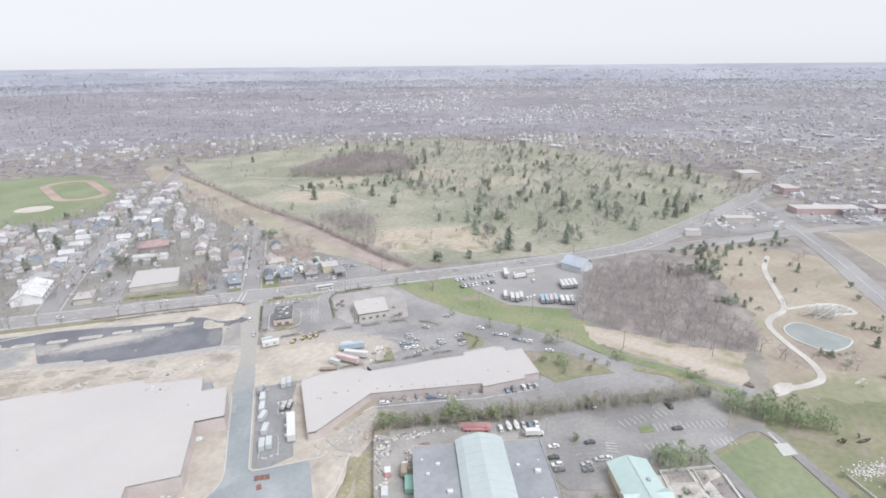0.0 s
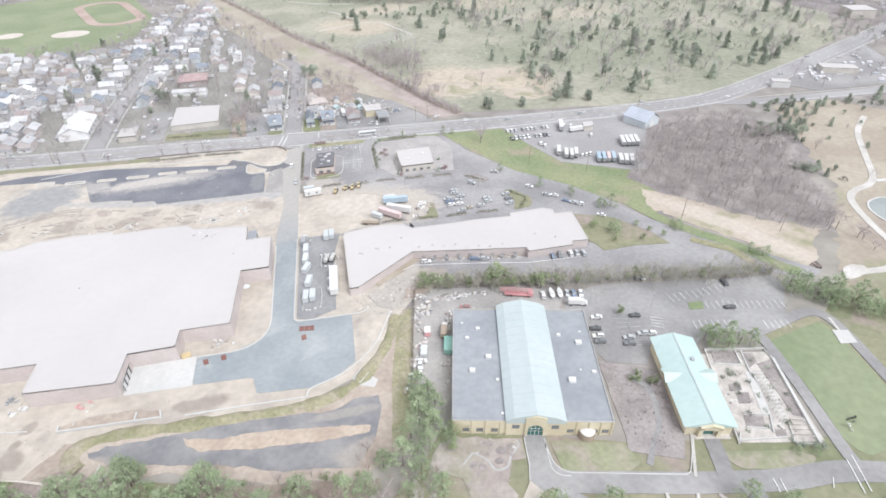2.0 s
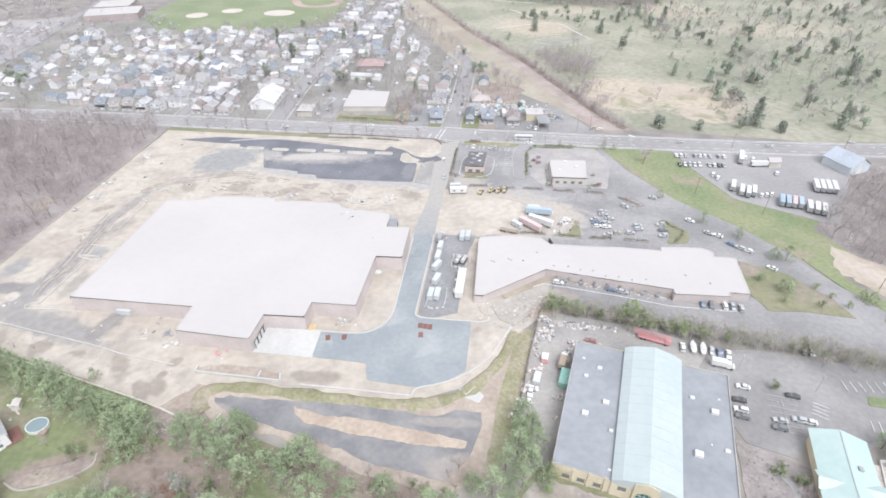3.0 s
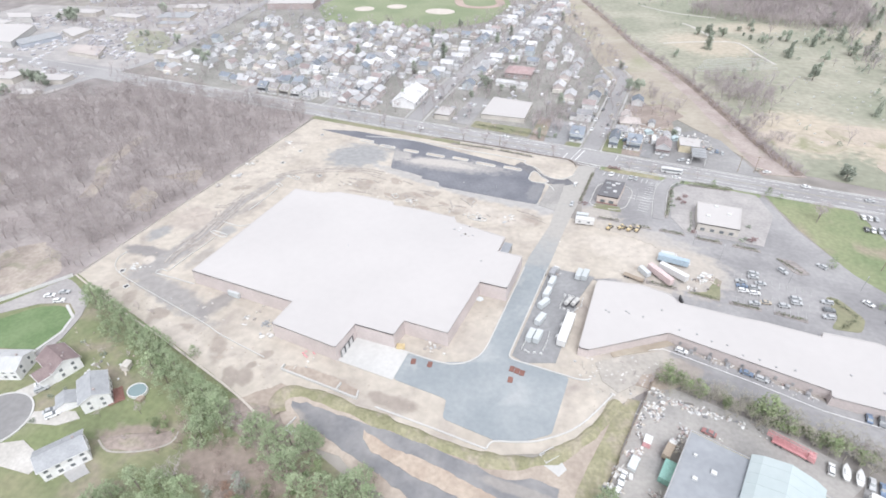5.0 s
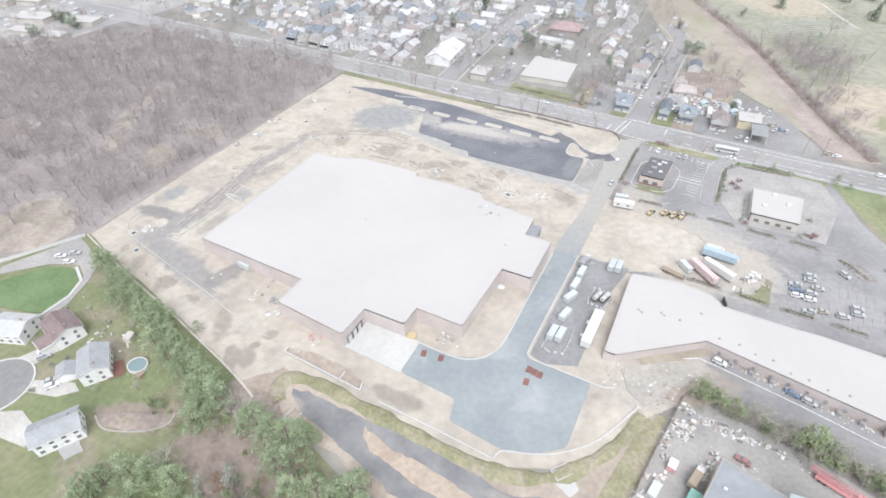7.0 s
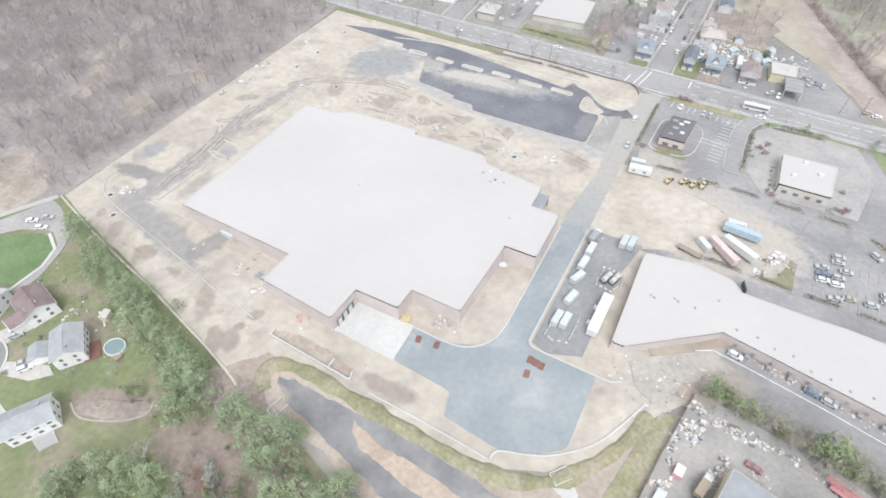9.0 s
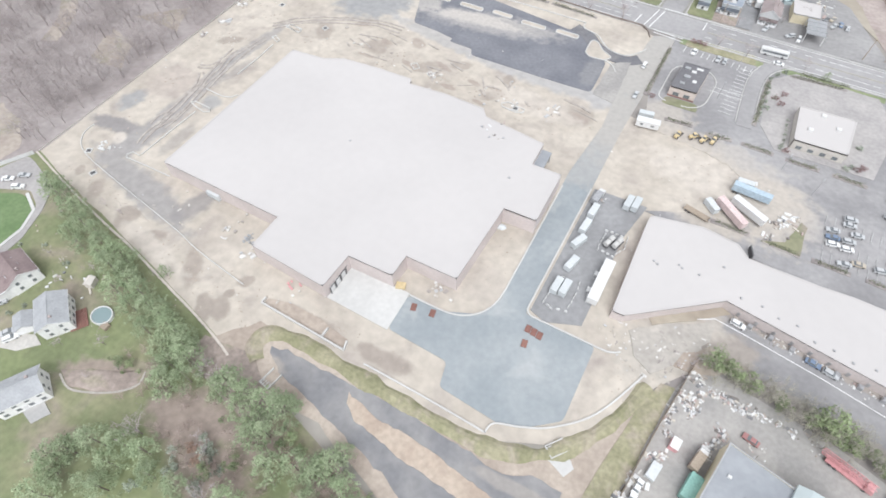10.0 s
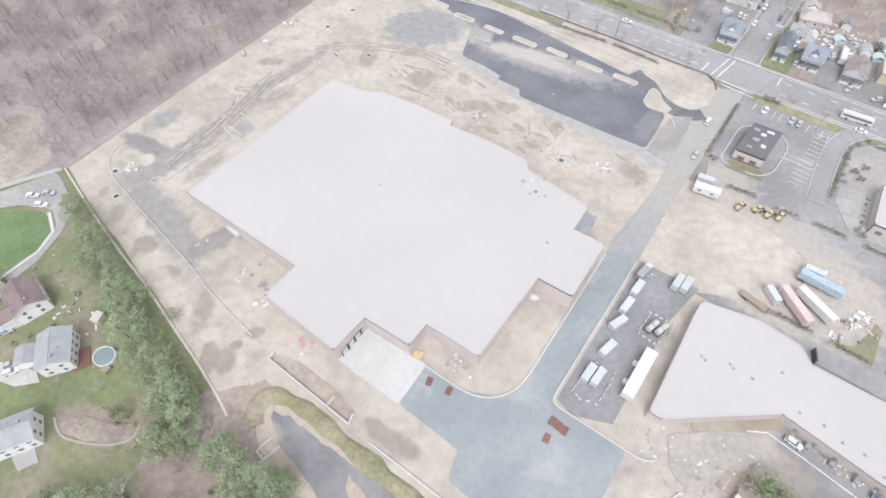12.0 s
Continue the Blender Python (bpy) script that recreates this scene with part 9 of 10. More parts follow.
def big_house(m, wi, roof_mat, w, d, h, rise, label, cross=0):
    """A two-storey house, its ridge along x; cross: a gabled wing that stands out to that side of y."""
    b = thing("house", label, "house", m)
    part("wall", gable_wall(bmesh.new(), -w / 2, w / 2, -d / 2, d / 2, h, rise, False), WALLS[wi], b)
    roof = part("roof", gable(bmesh.new(), -w / 2, w / 2, -d / 2, d / 2, h, rise, 0.5, False), roof_mat, b)
    part("fascia", gable(bmesh.new(), -w / 2, w / 2, -d / 2, d / 2, h - 0.12, rise, 0.58, False), WHITE_TRIM, roof)
    part("ridge_vent", boxes((-w / 2 + 0.4, -0.15, h + rise + 0.2, w / 2 - 0.4, 0.15, h + rise + 0.3)), roof_mat, roof)
    part("chimney", boxes((w * 0.3, 0.4, h, w * 0.3 + 0.7, 1.1, h + rise + 0.5)), M["brick_pale"], roof)
    for x, y in ((-w * 0.2, 1.6), (w * 0.1, 2.0)):
        part("roof_pipe", boxes((x - 0.1, y - 0.1, h, x + 0.1, y + 0.1, h + rise * 0.75 + 0.3)), M["steel"], roof)
    if cross:
        y0, y1 = (d / 2 - 1, d / 2 + 4.5) if cross > 0 else (-d / 2 - 4.5, -d / 2 + 1)
        part("wing", gable_wall(bmesh.new(), w / 2 - 6.4, w / 2 - 0.5, y0, y1, h - 0.6, rise * 0.85, True), WALLS[wi], b)
        wr = part("wing_roof", gable(bmesh.new(), w / 2 - 6.4, w / 2 - 0.5, y0, y1, h - 0.6, rise * 0.85, 0.45, True), roof_mat, b)
        part("fascia", gable(bmesh.new(), w / 2 - 6.4, w / 2 - 0.5, y0, y1, h - 0.74, rise * 0.85, 0.62, True), WHITE_TRIM, wr)
    for z in (1.0, 3.5):
        for k in range(4):
            x = -w / 2 + 1.6 + k * (w - 3.2) / 3
            for q in (-1, 1):
                if not (cross == q and x > w / 2 - 6.8):
                    framed_window(b, x, q * d / 2, z, 1.6, 1.6, True, q)
        for q in (-1, 1):
            for y in (-d * 0.22, d * 0.22):
                framed_window(b, q * w / 2, y, z, 1.4, 1.6, False, q)
    part("door", boxes((-0.6, -d / 2 - 0.07, 0.1, 0.6, -d / 2 + 0.02, 2.2)), WHITE_TRIM, b)
    return b


big_house(pose(-135.6, -64, 0, 0, 0, -38), 0, M["roof_mid"], 11.6, 9, 5.4, 2.4, "white two-storey house with mid-grey shingle roof")
lean = thing("garage", "low grey-roofed garage beside the white house", "garage", pose(-143, -70, 0, 0, 0, -38))
part("wall", gable_wall(bmesh.new(), -3, 3, -3, 3, 2.6, 1.5, False), WALLS[0], lean)
part("roof", gable(bmesh.new(), -3, 3, -3, 3, 2.6, 1.5, 0.3, False), M["roof_mid"], lean)
part("garage_door", boxes((-2.2, -3.07, 0, 2.2, -2.98, 2.2)), WHITE_TRIM, lean)
big_house(pose(-160, -58.4, 0, 0, 0, -14), 0, M["roof_wine"], 12, 9.5, 5.0, 2.8, "white house with dark red-brown shingle roof and a gabled wing", -1)
big_house(pose(-123.8, -86.2, 0, 0, 0, 58), 0, M["roof_mid"], 13, 8.5, 5.4, 2.4, "white two-storey house with grey roof beside a patio")
big_house(pose(-177, -66, 0, 0, 0, 20), 0, M["roof_pale"], 13, 10, 5.0, 2.2, "white house with pale shingle roof")
patch("patio", ragged([(-121, -90), (-118.6, -84.6), (-113.4, -86.6), (-116, -91)], 0.4, 2), Z2 + 0.02, M["path"], "grey paved garden patio", "patio")
deck = thing("deck", "reddish timber garden deck beside a house", "deck", pose(-130.2, -61.6, 0, 0, 0, -36))
for k in range(14):
    part("plank", boxes((-3.6, -2.6 + k * 0.38, 0.4, 3.6, -2.28 + k * 0.38, 0.5)), M["rust"], deck)
part("frame", boxes((-3.4, -2.5, 0, 3.4, 2.6, 0.39)), M["wood"], deck)
pool = thing("swimming_pool", "round above-ground pool with white rim", "pool", pose(-124.3, -57.2, 0))
bm = bmesh.new()
ring = [[bm.verts.new((r * math.cos(a * math.tau / 28), r * 0.86 * math.sin(a * math.tau / 28), z)) for a in range(28)] for r, z in ((3.7, 0), (3.7, 1.25), (3.35, 1.25), (3.3, 0.7))]
for a, b in zip(ring, ring[1:]):
    for k in range(28):
        bm.faces.new((a[k], a[(k + 1) % 28], b[(k + 1) % 28], b[k]))
bmesh.ops.recalc_face_normals(bm, faces=bm.faces[:])
part("rim", bm, M["white"], pool)
M["pool_water"] = surf("pool_water", (0.20, 0.27, 0.28), (0.25, 0.32, 0.33), rough=0.06, grain=0.02)
part("water", prism([(3.34 * math.cos(a * math.tau / 28), 3.34 * 0.86 * math.sin(a * math.tau / 28)) for a in range(28)], 0.3, 0.95), M["pool_water"], pool)
part("pool_deck", boxes((2.6, -3.4, 0, 4.8, -1.2, 1.2)), M["wood"], pool)
rubble("garden_things", [(-134, -48, 4, 8, 0.3), (-140, -52, 3, 8, 0.5), (-148, -52, 2, 8, 0.5), (-122, -60, 2, 4, 0.3), (-165, -40, 4, 6, 0.3)], M["bits"], "small garden furniture and toys on grass", "garden things", 41)
tagged(part("garden_shed", gable(boxes((-1.3, -1.6, 0, 1.3, 1.6, 2)), -1.3, 1.3, -1.6, 1.6, 2, 0.8, 0.15), WALLS[4], m=pose(-137, -50, 0, 0, 0, 20)), "small tan timber garden shed", "shed")
pale_cars_at([(-202, -31), (-195, -32), (-198, -27)], 28)
pale_cars_at([(-160, -67), (-143.5, -75.6), (-146, -74.6), (-157.5, -69)], 55)
for x, y in ((-150, -66), (-147, -60), (-152, -70), (-142, -70), (-172, -50), (-148, -80), (-151, -48), (-164, -46)):
    copy_scaled(SHRUBS, R.randrange(2), x, y, 0.7)
for x, y in ((-152, -48), (-146, -54), (-140, -46), (-158, -48), (-128, -70), (-116, -64)):
    copy_scaled(BARES, R.randrange(4), x, y, 0.4)

# ---------------------------------------------------------------- shops across the main road
slab_building([(49, 226), (61.5, 226), (62, 214), (50, 213)], 5, M["cream_wall"], M["roof_white"], "garage_shop", "small white workshop with flat roof", "building", 0.3)
gas = thing("fuel_canopy", "white steel-framed canopy in front of the workshop", "canopy", pose(61.3, 205.6, 0, 0, 0, 2))
part("roof", boxes((-4.2, -6.6, 4.8, 4.2, 6.6, 5.0)), M["steel"], gas)
for k in range(5):
    part("beam", boxes((-4.6, -7.5 + k * 3.7, 5.0, 4.6, -7.2 + k * 3.7, 5.25)), M["steel"], gas)
for x in (-4, 4):
    for y in (-6.8, 6.8):
        part("post", boxes((x - 0.15, y - 0.15, 0, x + 0.15, y + 0.15, 4.8)), M["white"], gas)
patch("forecourt", [(34, 196), (98, 193.6), (88, 214), (76, 240), (60, 252), (46, 242), (34, 236)], Z2 + 0.012, M["asphalt"], "grey asphalt forecourt", "yard")
patch("back_yard", ragged([(16, 198), (34, 198), (34, 236), (48, 242), (44, 262), (52, 276), (38, 296), (10, 284), (9, 236), (15.4, 232)], 1, 5), Z2, M["leaf_bed"], "brown trodden back yards", "yard")
mixed_cars_at([(66, 222), (69, 224), (73, 221), (70, 218), (76, 219), (52, 200), (56, 199), (96, 203), (100, 201), (40, 222), (36, 226), (43, 232), (30, 222), (28, 228), (14, 222), (46, 240), (50, 238), (38, 240)], 60, 40)
rubble("yard_clutter", [(44, 234, 6, 50, 0.7), (30, 228, 5, 30, 0.6), (60, 230, 4, 24, 0.6), (14, 228, 4, 20, 0.5), (24, 246, 8, 30, 0.6), (-34, 216, 5, 14, 0.5)], M["bits"], "clutter and stock in the back yards", "clutter", 44)

# the far side: school, commercial blocks, junction
M["brick_pink"] = surf("faded_red_far_brick", (0.43, 0.315, 0.305), (0.50, 0.38, 0.365), fine=1.0, grain=0.08)
M["roof_tan"] = surf("pinkish_tan_flat_roof", (0.45, 0.405, 0.385), (0.5, 0.455, 0.435), big=0.08, fine=0.6, grain=0.08)
M["paint_blue"] = surf("pale_blue_grey_panels", (0.40, 0.43, 0.48), (0.45, 0.48, 0.53), big=0.1, fine=0.8, grain=0.06)
for poly, h, wl, rf, nm, lb in (
        ([(606, 284), (624, 277), (634, 302), (616, 309)], 8, "brick_pink", "roof_white", "brick_building", "red brick block with white flat roof"),
        ([(630, 368), (658, 361), (666, 386), (638, 393)], 9, "wall_pale", "roof_white", "school", "tan school block with pale flat roof"),
        ([(541, 213), (606, 188), (613, 206), (548, 231)], 6, "brick_pink", "roof_white", "shopping_block", "low brick shops with pale flat roof"),
        ([(620, 184), (680, 160), (688, 178), (628, 202)], 6, "brick_pink", "roof_white", "shopping_block", "low brick shops with pale flat roof"),
        ([(380, 194), (393, 189), (396, 196), (383, 201)], 5, "white", "roof_white", "fuel_station", "small white fuel station canopy building"),
        ([(447, 214), (474, 203), (479, 214), (452, 226)], 5, "wall_pale", "roof_white", "diner", "low diner with pale roof"),
        ([(-652, 232), (-598, 236), (-642, 296), (-712, 284)], 6, "concrete", "roof_white", "depot", "large white commercial depot"),
        ([(-612, 248), (-586, 238), (-580, 279), (-604, 287)], 4, "paint_blue", "roof_mid", "depot", "long blue-grey commercial block"),
        ([(-521, 238), (-478, 236), (-499, 264), (-534, 259)], 3.6, "wall_pale", "roof_tan", "shop_block", "low shops with a pinkish tan roof"),
        ([(-707, 312), (-681, 321), (-705, 338), (-733, 328)], 6, "concrete", "roof_white", "depot", "white commercial block with flat roof"),
        ([(-598, 294), (-562, 278), (-568, 309), (-597, 310)], 4.5, "wall_pale", "roof_white", "depot", "pale commercial block with flat roof"),
        ([(-720, 288), (-690, 292), (-688, 306), (-722, 304)], 5, "concrete", "roof_white", "depot", "white commercial block with flat roof"),
        ([(-600, 360), (-560, 362), (-562, 378), (-602, 376)], 5, "wall_pale", "roof_white", "depot", "pale commercial block with flat roof"),
        ([(-566, 184), (-542, 190), (-546, 204), (-570, 198)], 4, "wall_pale", "roof_white", "shop_block", "low white-roofed shop beside the woods"),
        ([(-458, 134), (-440, 138), (-443, 150), (-461, 146)], 4, "wall_pale", "roof_white", "shop_block", "low white-roofed shop beside the woods"),
        ([(-496, 131), (-474, 135), (-477, 146), (-499, 142)], 4, "wall_pale", "roof_white", "shop_block", "low white-roofed shop beside the woods"),
        ([(-640, 206), (-612, 210), (-615, 222), (-643, 218)], 4, "wall_pale", "roof_white", "shop_block", "low white-roofed shop on the main road"),
        ([(-476, 334), (-458, 338), (-462, 356), (-480, 352)], 4, "wall_pale", "roof_white", "shop_block", "small white-roofed shop on the side street"),
        ([(-520, 352), (-494, 358), (-498, 372), (-524, 366)], 4, "wall_pale", "roof_mid", "shop_block", "low commercial row with a grey roof"),
        ([(-668, 356), (-630, 366), (-636, 384), (-674, 374)], 5, "wall_pale", "roof_white", "depot", "pale commercial block with flat roof"),
        ([(-560, 420), (-520, 430), (-526, 450), (-566, 440)], 5, "wall_pale", "roof_white", "depot", "pale commercial block with flat roof"),
        ([(-408, 252), (-394, 254), (-396, 264), (-410, 262)], 4, "wall_pale", "roof_white", "shop_block", "small white-roofed shop on the corner"),
        ([(-540, 372), (-500, 384), (-510, 410), (-550, 398)], 5, "wall_pale", "roof_mid", "shop_block", "low commercial row with a grey roof"),
        ([(-472, 166), (-446, 172), (-450, 186), (-476, 180)], 4, "wall_pale", "roof_white", "shop_block", "low white-roofed shop beside the woods"),
        ([(-520, 150), (-488, 158), (-492, 176), (-524, 168)], 5, "wall_pale", "roof_white", "shop_block", "low white-roofed shop beside the woods"),
        ([(-600, 168), (-566, 176), (-571, 194), (-605, 186)], 5, "wall_pale", "roof_mid", "shop_block", "low commercial row with a grey roof"),
        ([(-428, 256), (-412, 258), (-414, 272), (-430, 270)], 5, "wall_pale", "roof_white", "shop_block", "small white-roofed shop on the corner"),
        ([(-452, 470), (-396, 489), (-410, 528), (-468, 508)], 7, "brick_pale", "roof_white", "school", "large pinkish brick school with pale flat roof"),
        ([(-468, 514), (-428, 526), (-440, 566), (-480, 552)], 7, "brick_pale", "roof_white", "school", "brick school wing with pale flat roof")):
    slab_building(poly, h, M[wl], M[rf], nm, lb, "building", 0.3)
patch("avenue_grass", ragged([(508, 158), (470, 84), (408, -16), (520, -30), (610, 60), (570, 130)], 3, 12), Z1 + 0.03, M["dry_grass"], "dry tan grass beside the avenue", "grass")
kerb(smooth_line([(512, 160), (508, 150), (472, 84), (412, -10)], 5), "pale kerb of the avenue", False, 0.8)
lines("avenue_lines", [((551, 262 + 12), (543 - 1, 254)), ((499, 184), (447, 100)), ((447, 100), (398, 30)), ((346, 178), (480, 173)), ((346, 166), (480, 161))], 0.35, M["paint"], "white painted lines of the avenue")
patch("junction_lot", rounded([(395, 196), (430, 222), (548, 274), (500, 190), (480, 178), (410, 178)], 4), Z2 + 0.024, M["asphalt"], "grey asphalt lot at the junction", "lot")
patch("shopping_lot", [(512, 190), (600, 150), (700, 110), (720, 170), (560, 240), (540, 240)], Z2, M["asphalt"], "grey asphalt lot before the shops", "lot")
patch("commercial_lot", [(-760, 150), (-470, 116), (-440, 150), (-436, 204), (-428, 236), (-440, 320), (-480, 496), (-560, 470), (-640, 420), (-780, 390)], Z1, M["paved"], "grey asphalt commercial lots", "lot")
patch("commercial_grass", ragged([(-520, 303), (-538, 337), (-496, 340), (-450, 308), (-436, 268), (-484, 270)], 3, 8), Z1 + 0.04, M["cem_grass"], "pale green grass between the commercial lots", "grass")
lay("street", smooth_line([(-452, 150), (-437, 204), (-428, 236), (-430, 271), (-438, 311), (-447, 364), (-461, 421), (-481, 497), (-510, 620)], 5), -5, 5, Z3 - 0.02, M["road"], "grey asphalt side street", "road")
lay("street", [(-434, 216), (-515, 214), (-588, 202), (-820, 160)], -6, 6, Z3 - 0.03, M["road"], "grey asphalt side street", "road")
bm = bmesh.new()
g = random.Random(66)
for _ in range(1250):
    x, y = g.uniform(-740, -440), round(g.uniform(130, 460) / 9) * 9
    if inside(x, y, [(-740, 165), (-472, 122), (-446, 204), (-444, 320), (-485, 470), (-600, 390), (-740, 375)]) and noise.noise((x * 0.02, y * 0.02, 9.0)) > -0.05:
        box(bm, -2.2, -0.9, 0, 2.2, 0.9, 1.35, pose(x, y, Z3, 0, 0, 88 + g.uniform(-4, 4)))
for _ in range(330):
    x, y = g.uniform(400, 710), g.uniform(110, 250)
    if inside(x, y, [(512, 190), (600, 150), (700, 110), (715, 160), (560, 235)]) or inside(x, y, [(400, 196), (430, 220), (540, 266), (500, 190), (480, 180)]):
        box(bm, -2.2, -0.9, 0, 2.2, 0.9, 1.35, pose(x, y, Z3, 0, 0, g.choice((60, 150))))
for _ in range(520):
    x, y = g.uniform(-420, 15), g.uniform(214, 600)
    if inside(x, y, TOWN) or inside(x, y, [(-420, 222), (-300, 220), (-300, 440), (-420, 440)]):
        q = g.uniform(0.6, 1.2)
        box(bm, -2.0 * q, -0.9, 0, 2.0 * q, 0.9, 1.4 * q, pose(x, y, Z3, 0, 0, g.choice((0, 90)) + g.uniform(-6, 6)))
tagged(part("far_cars", bm, M["far_houses"]), "far parked cars on lots, drives and yards", "cars", kind="stuff")
for x, y, q in ((-648, 342, 2.0), (-640, 346, 1.7), (-656, 338, 1.6), (-632, 338, 1.4), (-490, 172, 1.3), (-480, 170, 1.5), (-472, 168, 1.6), (-463, 166, 1.4), (-455, 164, 1.3), (-445, 307, 1.5), (-507, 318, 0.9), (-501, 320, 0.9), (-388, 271, 1.5), (-367, 260, 1.5), (-374, 264, 1.2), (-568, 413, 1.7), (-560, 408, 1.4), (-471, 138, 1.3)):
    copy_scaled(YEWS, (2, 1, 4)[int(-x) % 3], x, y, q)
spread_copies(BARE_CLOUDS, spots_in([(-700, 312), (-676, 326), (-590, 340), (-560, 334), (-564, 322), (-640, 322), (-690, 304)], 9, 73, (0.7, 1.1)) + spots_in([(-560, 330), (-440, 330), (-450, 420), (-560, 440)], 15, 74, (0.6, 1.0)) + spots_in([(-600, 150), (-440, 128), (-436, 200), (-600, 200)], 17, 75, (0.5, 0.9)), "lot_bare_trees", M["twig"], "leafless trees between the commercial lots", "trees", 73)
patch("ball_infield", [(-238 + 19 * math.cos(a * math.tau / 20), 528 + 15 * math.sin(a * math.tau / 20)) for a in range(20)], Z3, M["sand_pale"], "tan clay baseball infield", "field")
patch("ball_infield", [(-335 + 13 * math.cos(a * math.tau / 20), 511 + 13 * math.sin(a * math.tau / 20)) for a in range(20)], Z3, M["sand_pale"], "tan clay baseball infield", "field")
TR = pose(-223, 628, 0, 0, 0, 24.5)
track = [(TR @ Vector((27 * math.cos(a), 27 * math.sin(a) + (42 if math.sin(a) > 0 else -42), 0))).xy[:] for a in (k * math.tau / 40 + 0.01 for k in range(41))]
M["track"] = surf("red_brown_running_track", (0.37, 0.285, 0.25), (0.43, 0.34, 0.30), fine=0.6)
lay("running_track", track, -5.5, 5.5, Z3, M["track"], "red-brown oval running track", "track")
for pts in ([(-8, 640), (20, 617), (48, 605), (78, 598)], [(28, 470), (60, 486), (96, 495), (112, 462), (126, 430)], [(44, 560), (54, 549), (76, 505)]):
    lay("cemetery_path", smooth_line(pts, 6), -1.2, 1.2, Z2 + 0.02, M["path_sand"], "pale worn path in the cemetery grass", "path")
for q in ((124, 256, 26, 16), (168, 280, 26, 18), (184, 232, 22, 14)):
    patch("bare_patch", ragged([(q[0] + q[2] * math.cos(a * 0.5236), q[1] + q[3] * math.sin(a * 0.5236)) for a in range(12)], 3, 5, q[0]), Z1 + 0.02, M["field_soil"], "bare tan patch in the cemetery grass", "soil")

for x, y in ((301, 114), (306, 118), (318, 121), (324, 118), (330, 116), (340, 121), (347, 123), (345, 138), (337, 148), (352, 136), (380, 147), (388, 149), (395, 147), (411, 150), (438, 150), (446, 146), (300, 122), (312, 124), (332, 128)):
    copy_scaled(YEWS, R.randrange(5), x, y, R.uniform(0.6, 0.95))
for x, y in ((105, 526), (110, 512), (122, 514), (130, 519), (138, 518), (145, 518), (152, 512), (137, 471), (168, 522), (176, 515), (184, 532), (101, 543), (114, 543), (82, 536), (71, 544), (118, 508), (126, 524), (161, 516)):
    copy_scaled(YEWS, 2, x, y, R.uniform(0.5, 0.8))
for x, y in ((63, 333), (71, 323), (79, 333), (87, 323), (94, 314), (106, 318), (110, 303), (100, 294), (57, 358), (83, 318), (98, 326)):
    copy_scaled(BARES, R.randrange(4), x, y, R.uniform(0.8, 1.05))
# single large evergreens of the cemetery
for x, y in ((40, 424), (71, 510), (140, 464), (155, 411), (199, 487), (209, 467), (214, 438), (236, 433), (290, 462), (181, 322), (224, 322), (239, 306), (217, 263), (142, 208), (168, 206), (198, 210), (209, 216), (222, 205), (205, 279), (209, 261), (84, 512), (60, 515), (112, 558), (139, 456), (150, 393), (122, 504), (143, 516), (194, 482),
             (265, 214), (349, 257), (292, 456), (352, 365), (261, 252), (280, 214), (455, 375), (396, 255), (347, 226), (438, 260), (400, 245), (416, 249), (310, 300), (330, 330), (380, 300), (300, 380), (270, 340), (420, 320), (470, 330), (360, 420), (250, 380)):
    copy_scaled(YEWS, (0, 3, 4, 1, 2)[R.randrange(5)], x, y, R.uniform(1.0, 1.45))
slab_building([(-118, 211), (-106, 211), (-107, 226), (-118, 226)], 4, M["wall_pale"], M["roof_white"], "corner_shop", "low pale flat-roofed corner shop", "building", 0.3)
patch("warehouse_lot", [(-105, 209), (-90, 208), (-90, 262), (-105, 262)], Z2 + 0.01, M["asphalt"], "grey asphalt lot beside the warehouse", "lot")
patch("warehouse_lawn", rounded([(-88, 206), (-46, 203), (-46, 216), (-88, 217)], 2), Z2, M["park_grass"], "green lawn before the warehouse", "lawn")
hedge((-60, 208), (-30, 206), 2.2, 1.8, 540), hedge((-86, 210), (-64, 208.6), 1.8, 1.4, 541)
cars_at([(-98, 222), (-98, 232), (-98, 244)], 90)

# lanes and beds round the restaurant and the flat white shop
lay("side_lane", smooth_line([(43, 126), (42.6, 140), (42.6, 156), (44.5, 167), (49, 174), (55, 179)], 5), -3.0, 3.0, Z2 + 0.05, M["road"], "curved grey asphalt side lane", "lane")
kerb(smooth_line([(39.4, 128), (39, 147), (39.8, 161), (43, 170.6)], 4), "pale kerb of the side lane", False, 0.3)
kerb(smooth_line([(46.2, 131), (45.9, 148), (46.8, 162), (51, 170.6), (58, 175.8)], 4), "pale kerb of the side lane", False, 0.3)
patch("paved_yard", ragged([(48.5, 163), (58, 172), (92, 170), (99, 150), (92, 118), (56, 118), (49, 130)], 0.4, 4), Z2 + 0.03, M["paved"], "pale pinkish paving round the flat white shop", "paving")
patch("verge_bed", rounded([(9, 170.8), (9.4, 177.6), (40, 177.6), (41, 170)], 1.5), Z2 + 0.06, M["berm_grass"], "thin yellow-green grass before the restaurant", "grass")
M["teal_cover"] = surf("pale_aqua_cover", (0.46, 0.55, 0.57), (0.52, 0.6, 0.62), fine=1.0, grain=0.05)
M["red_twig"] = surf("dark_red_bare_twigs", (0.25, 0.165, 0.165), (0.33, 0.23, 0.225), big=0.3, fine=1.5, grain=0.2)
red_bush = tree_thing("bare_bush", "small dark red leafless bush", leafy(97, 2.4, 1.6, 330, M["red_twig"], 0.26, 0.0), 1.0, 0.05, 7, "red bushes")
red_bush.matrix_basis = pose(52, 150, 0)
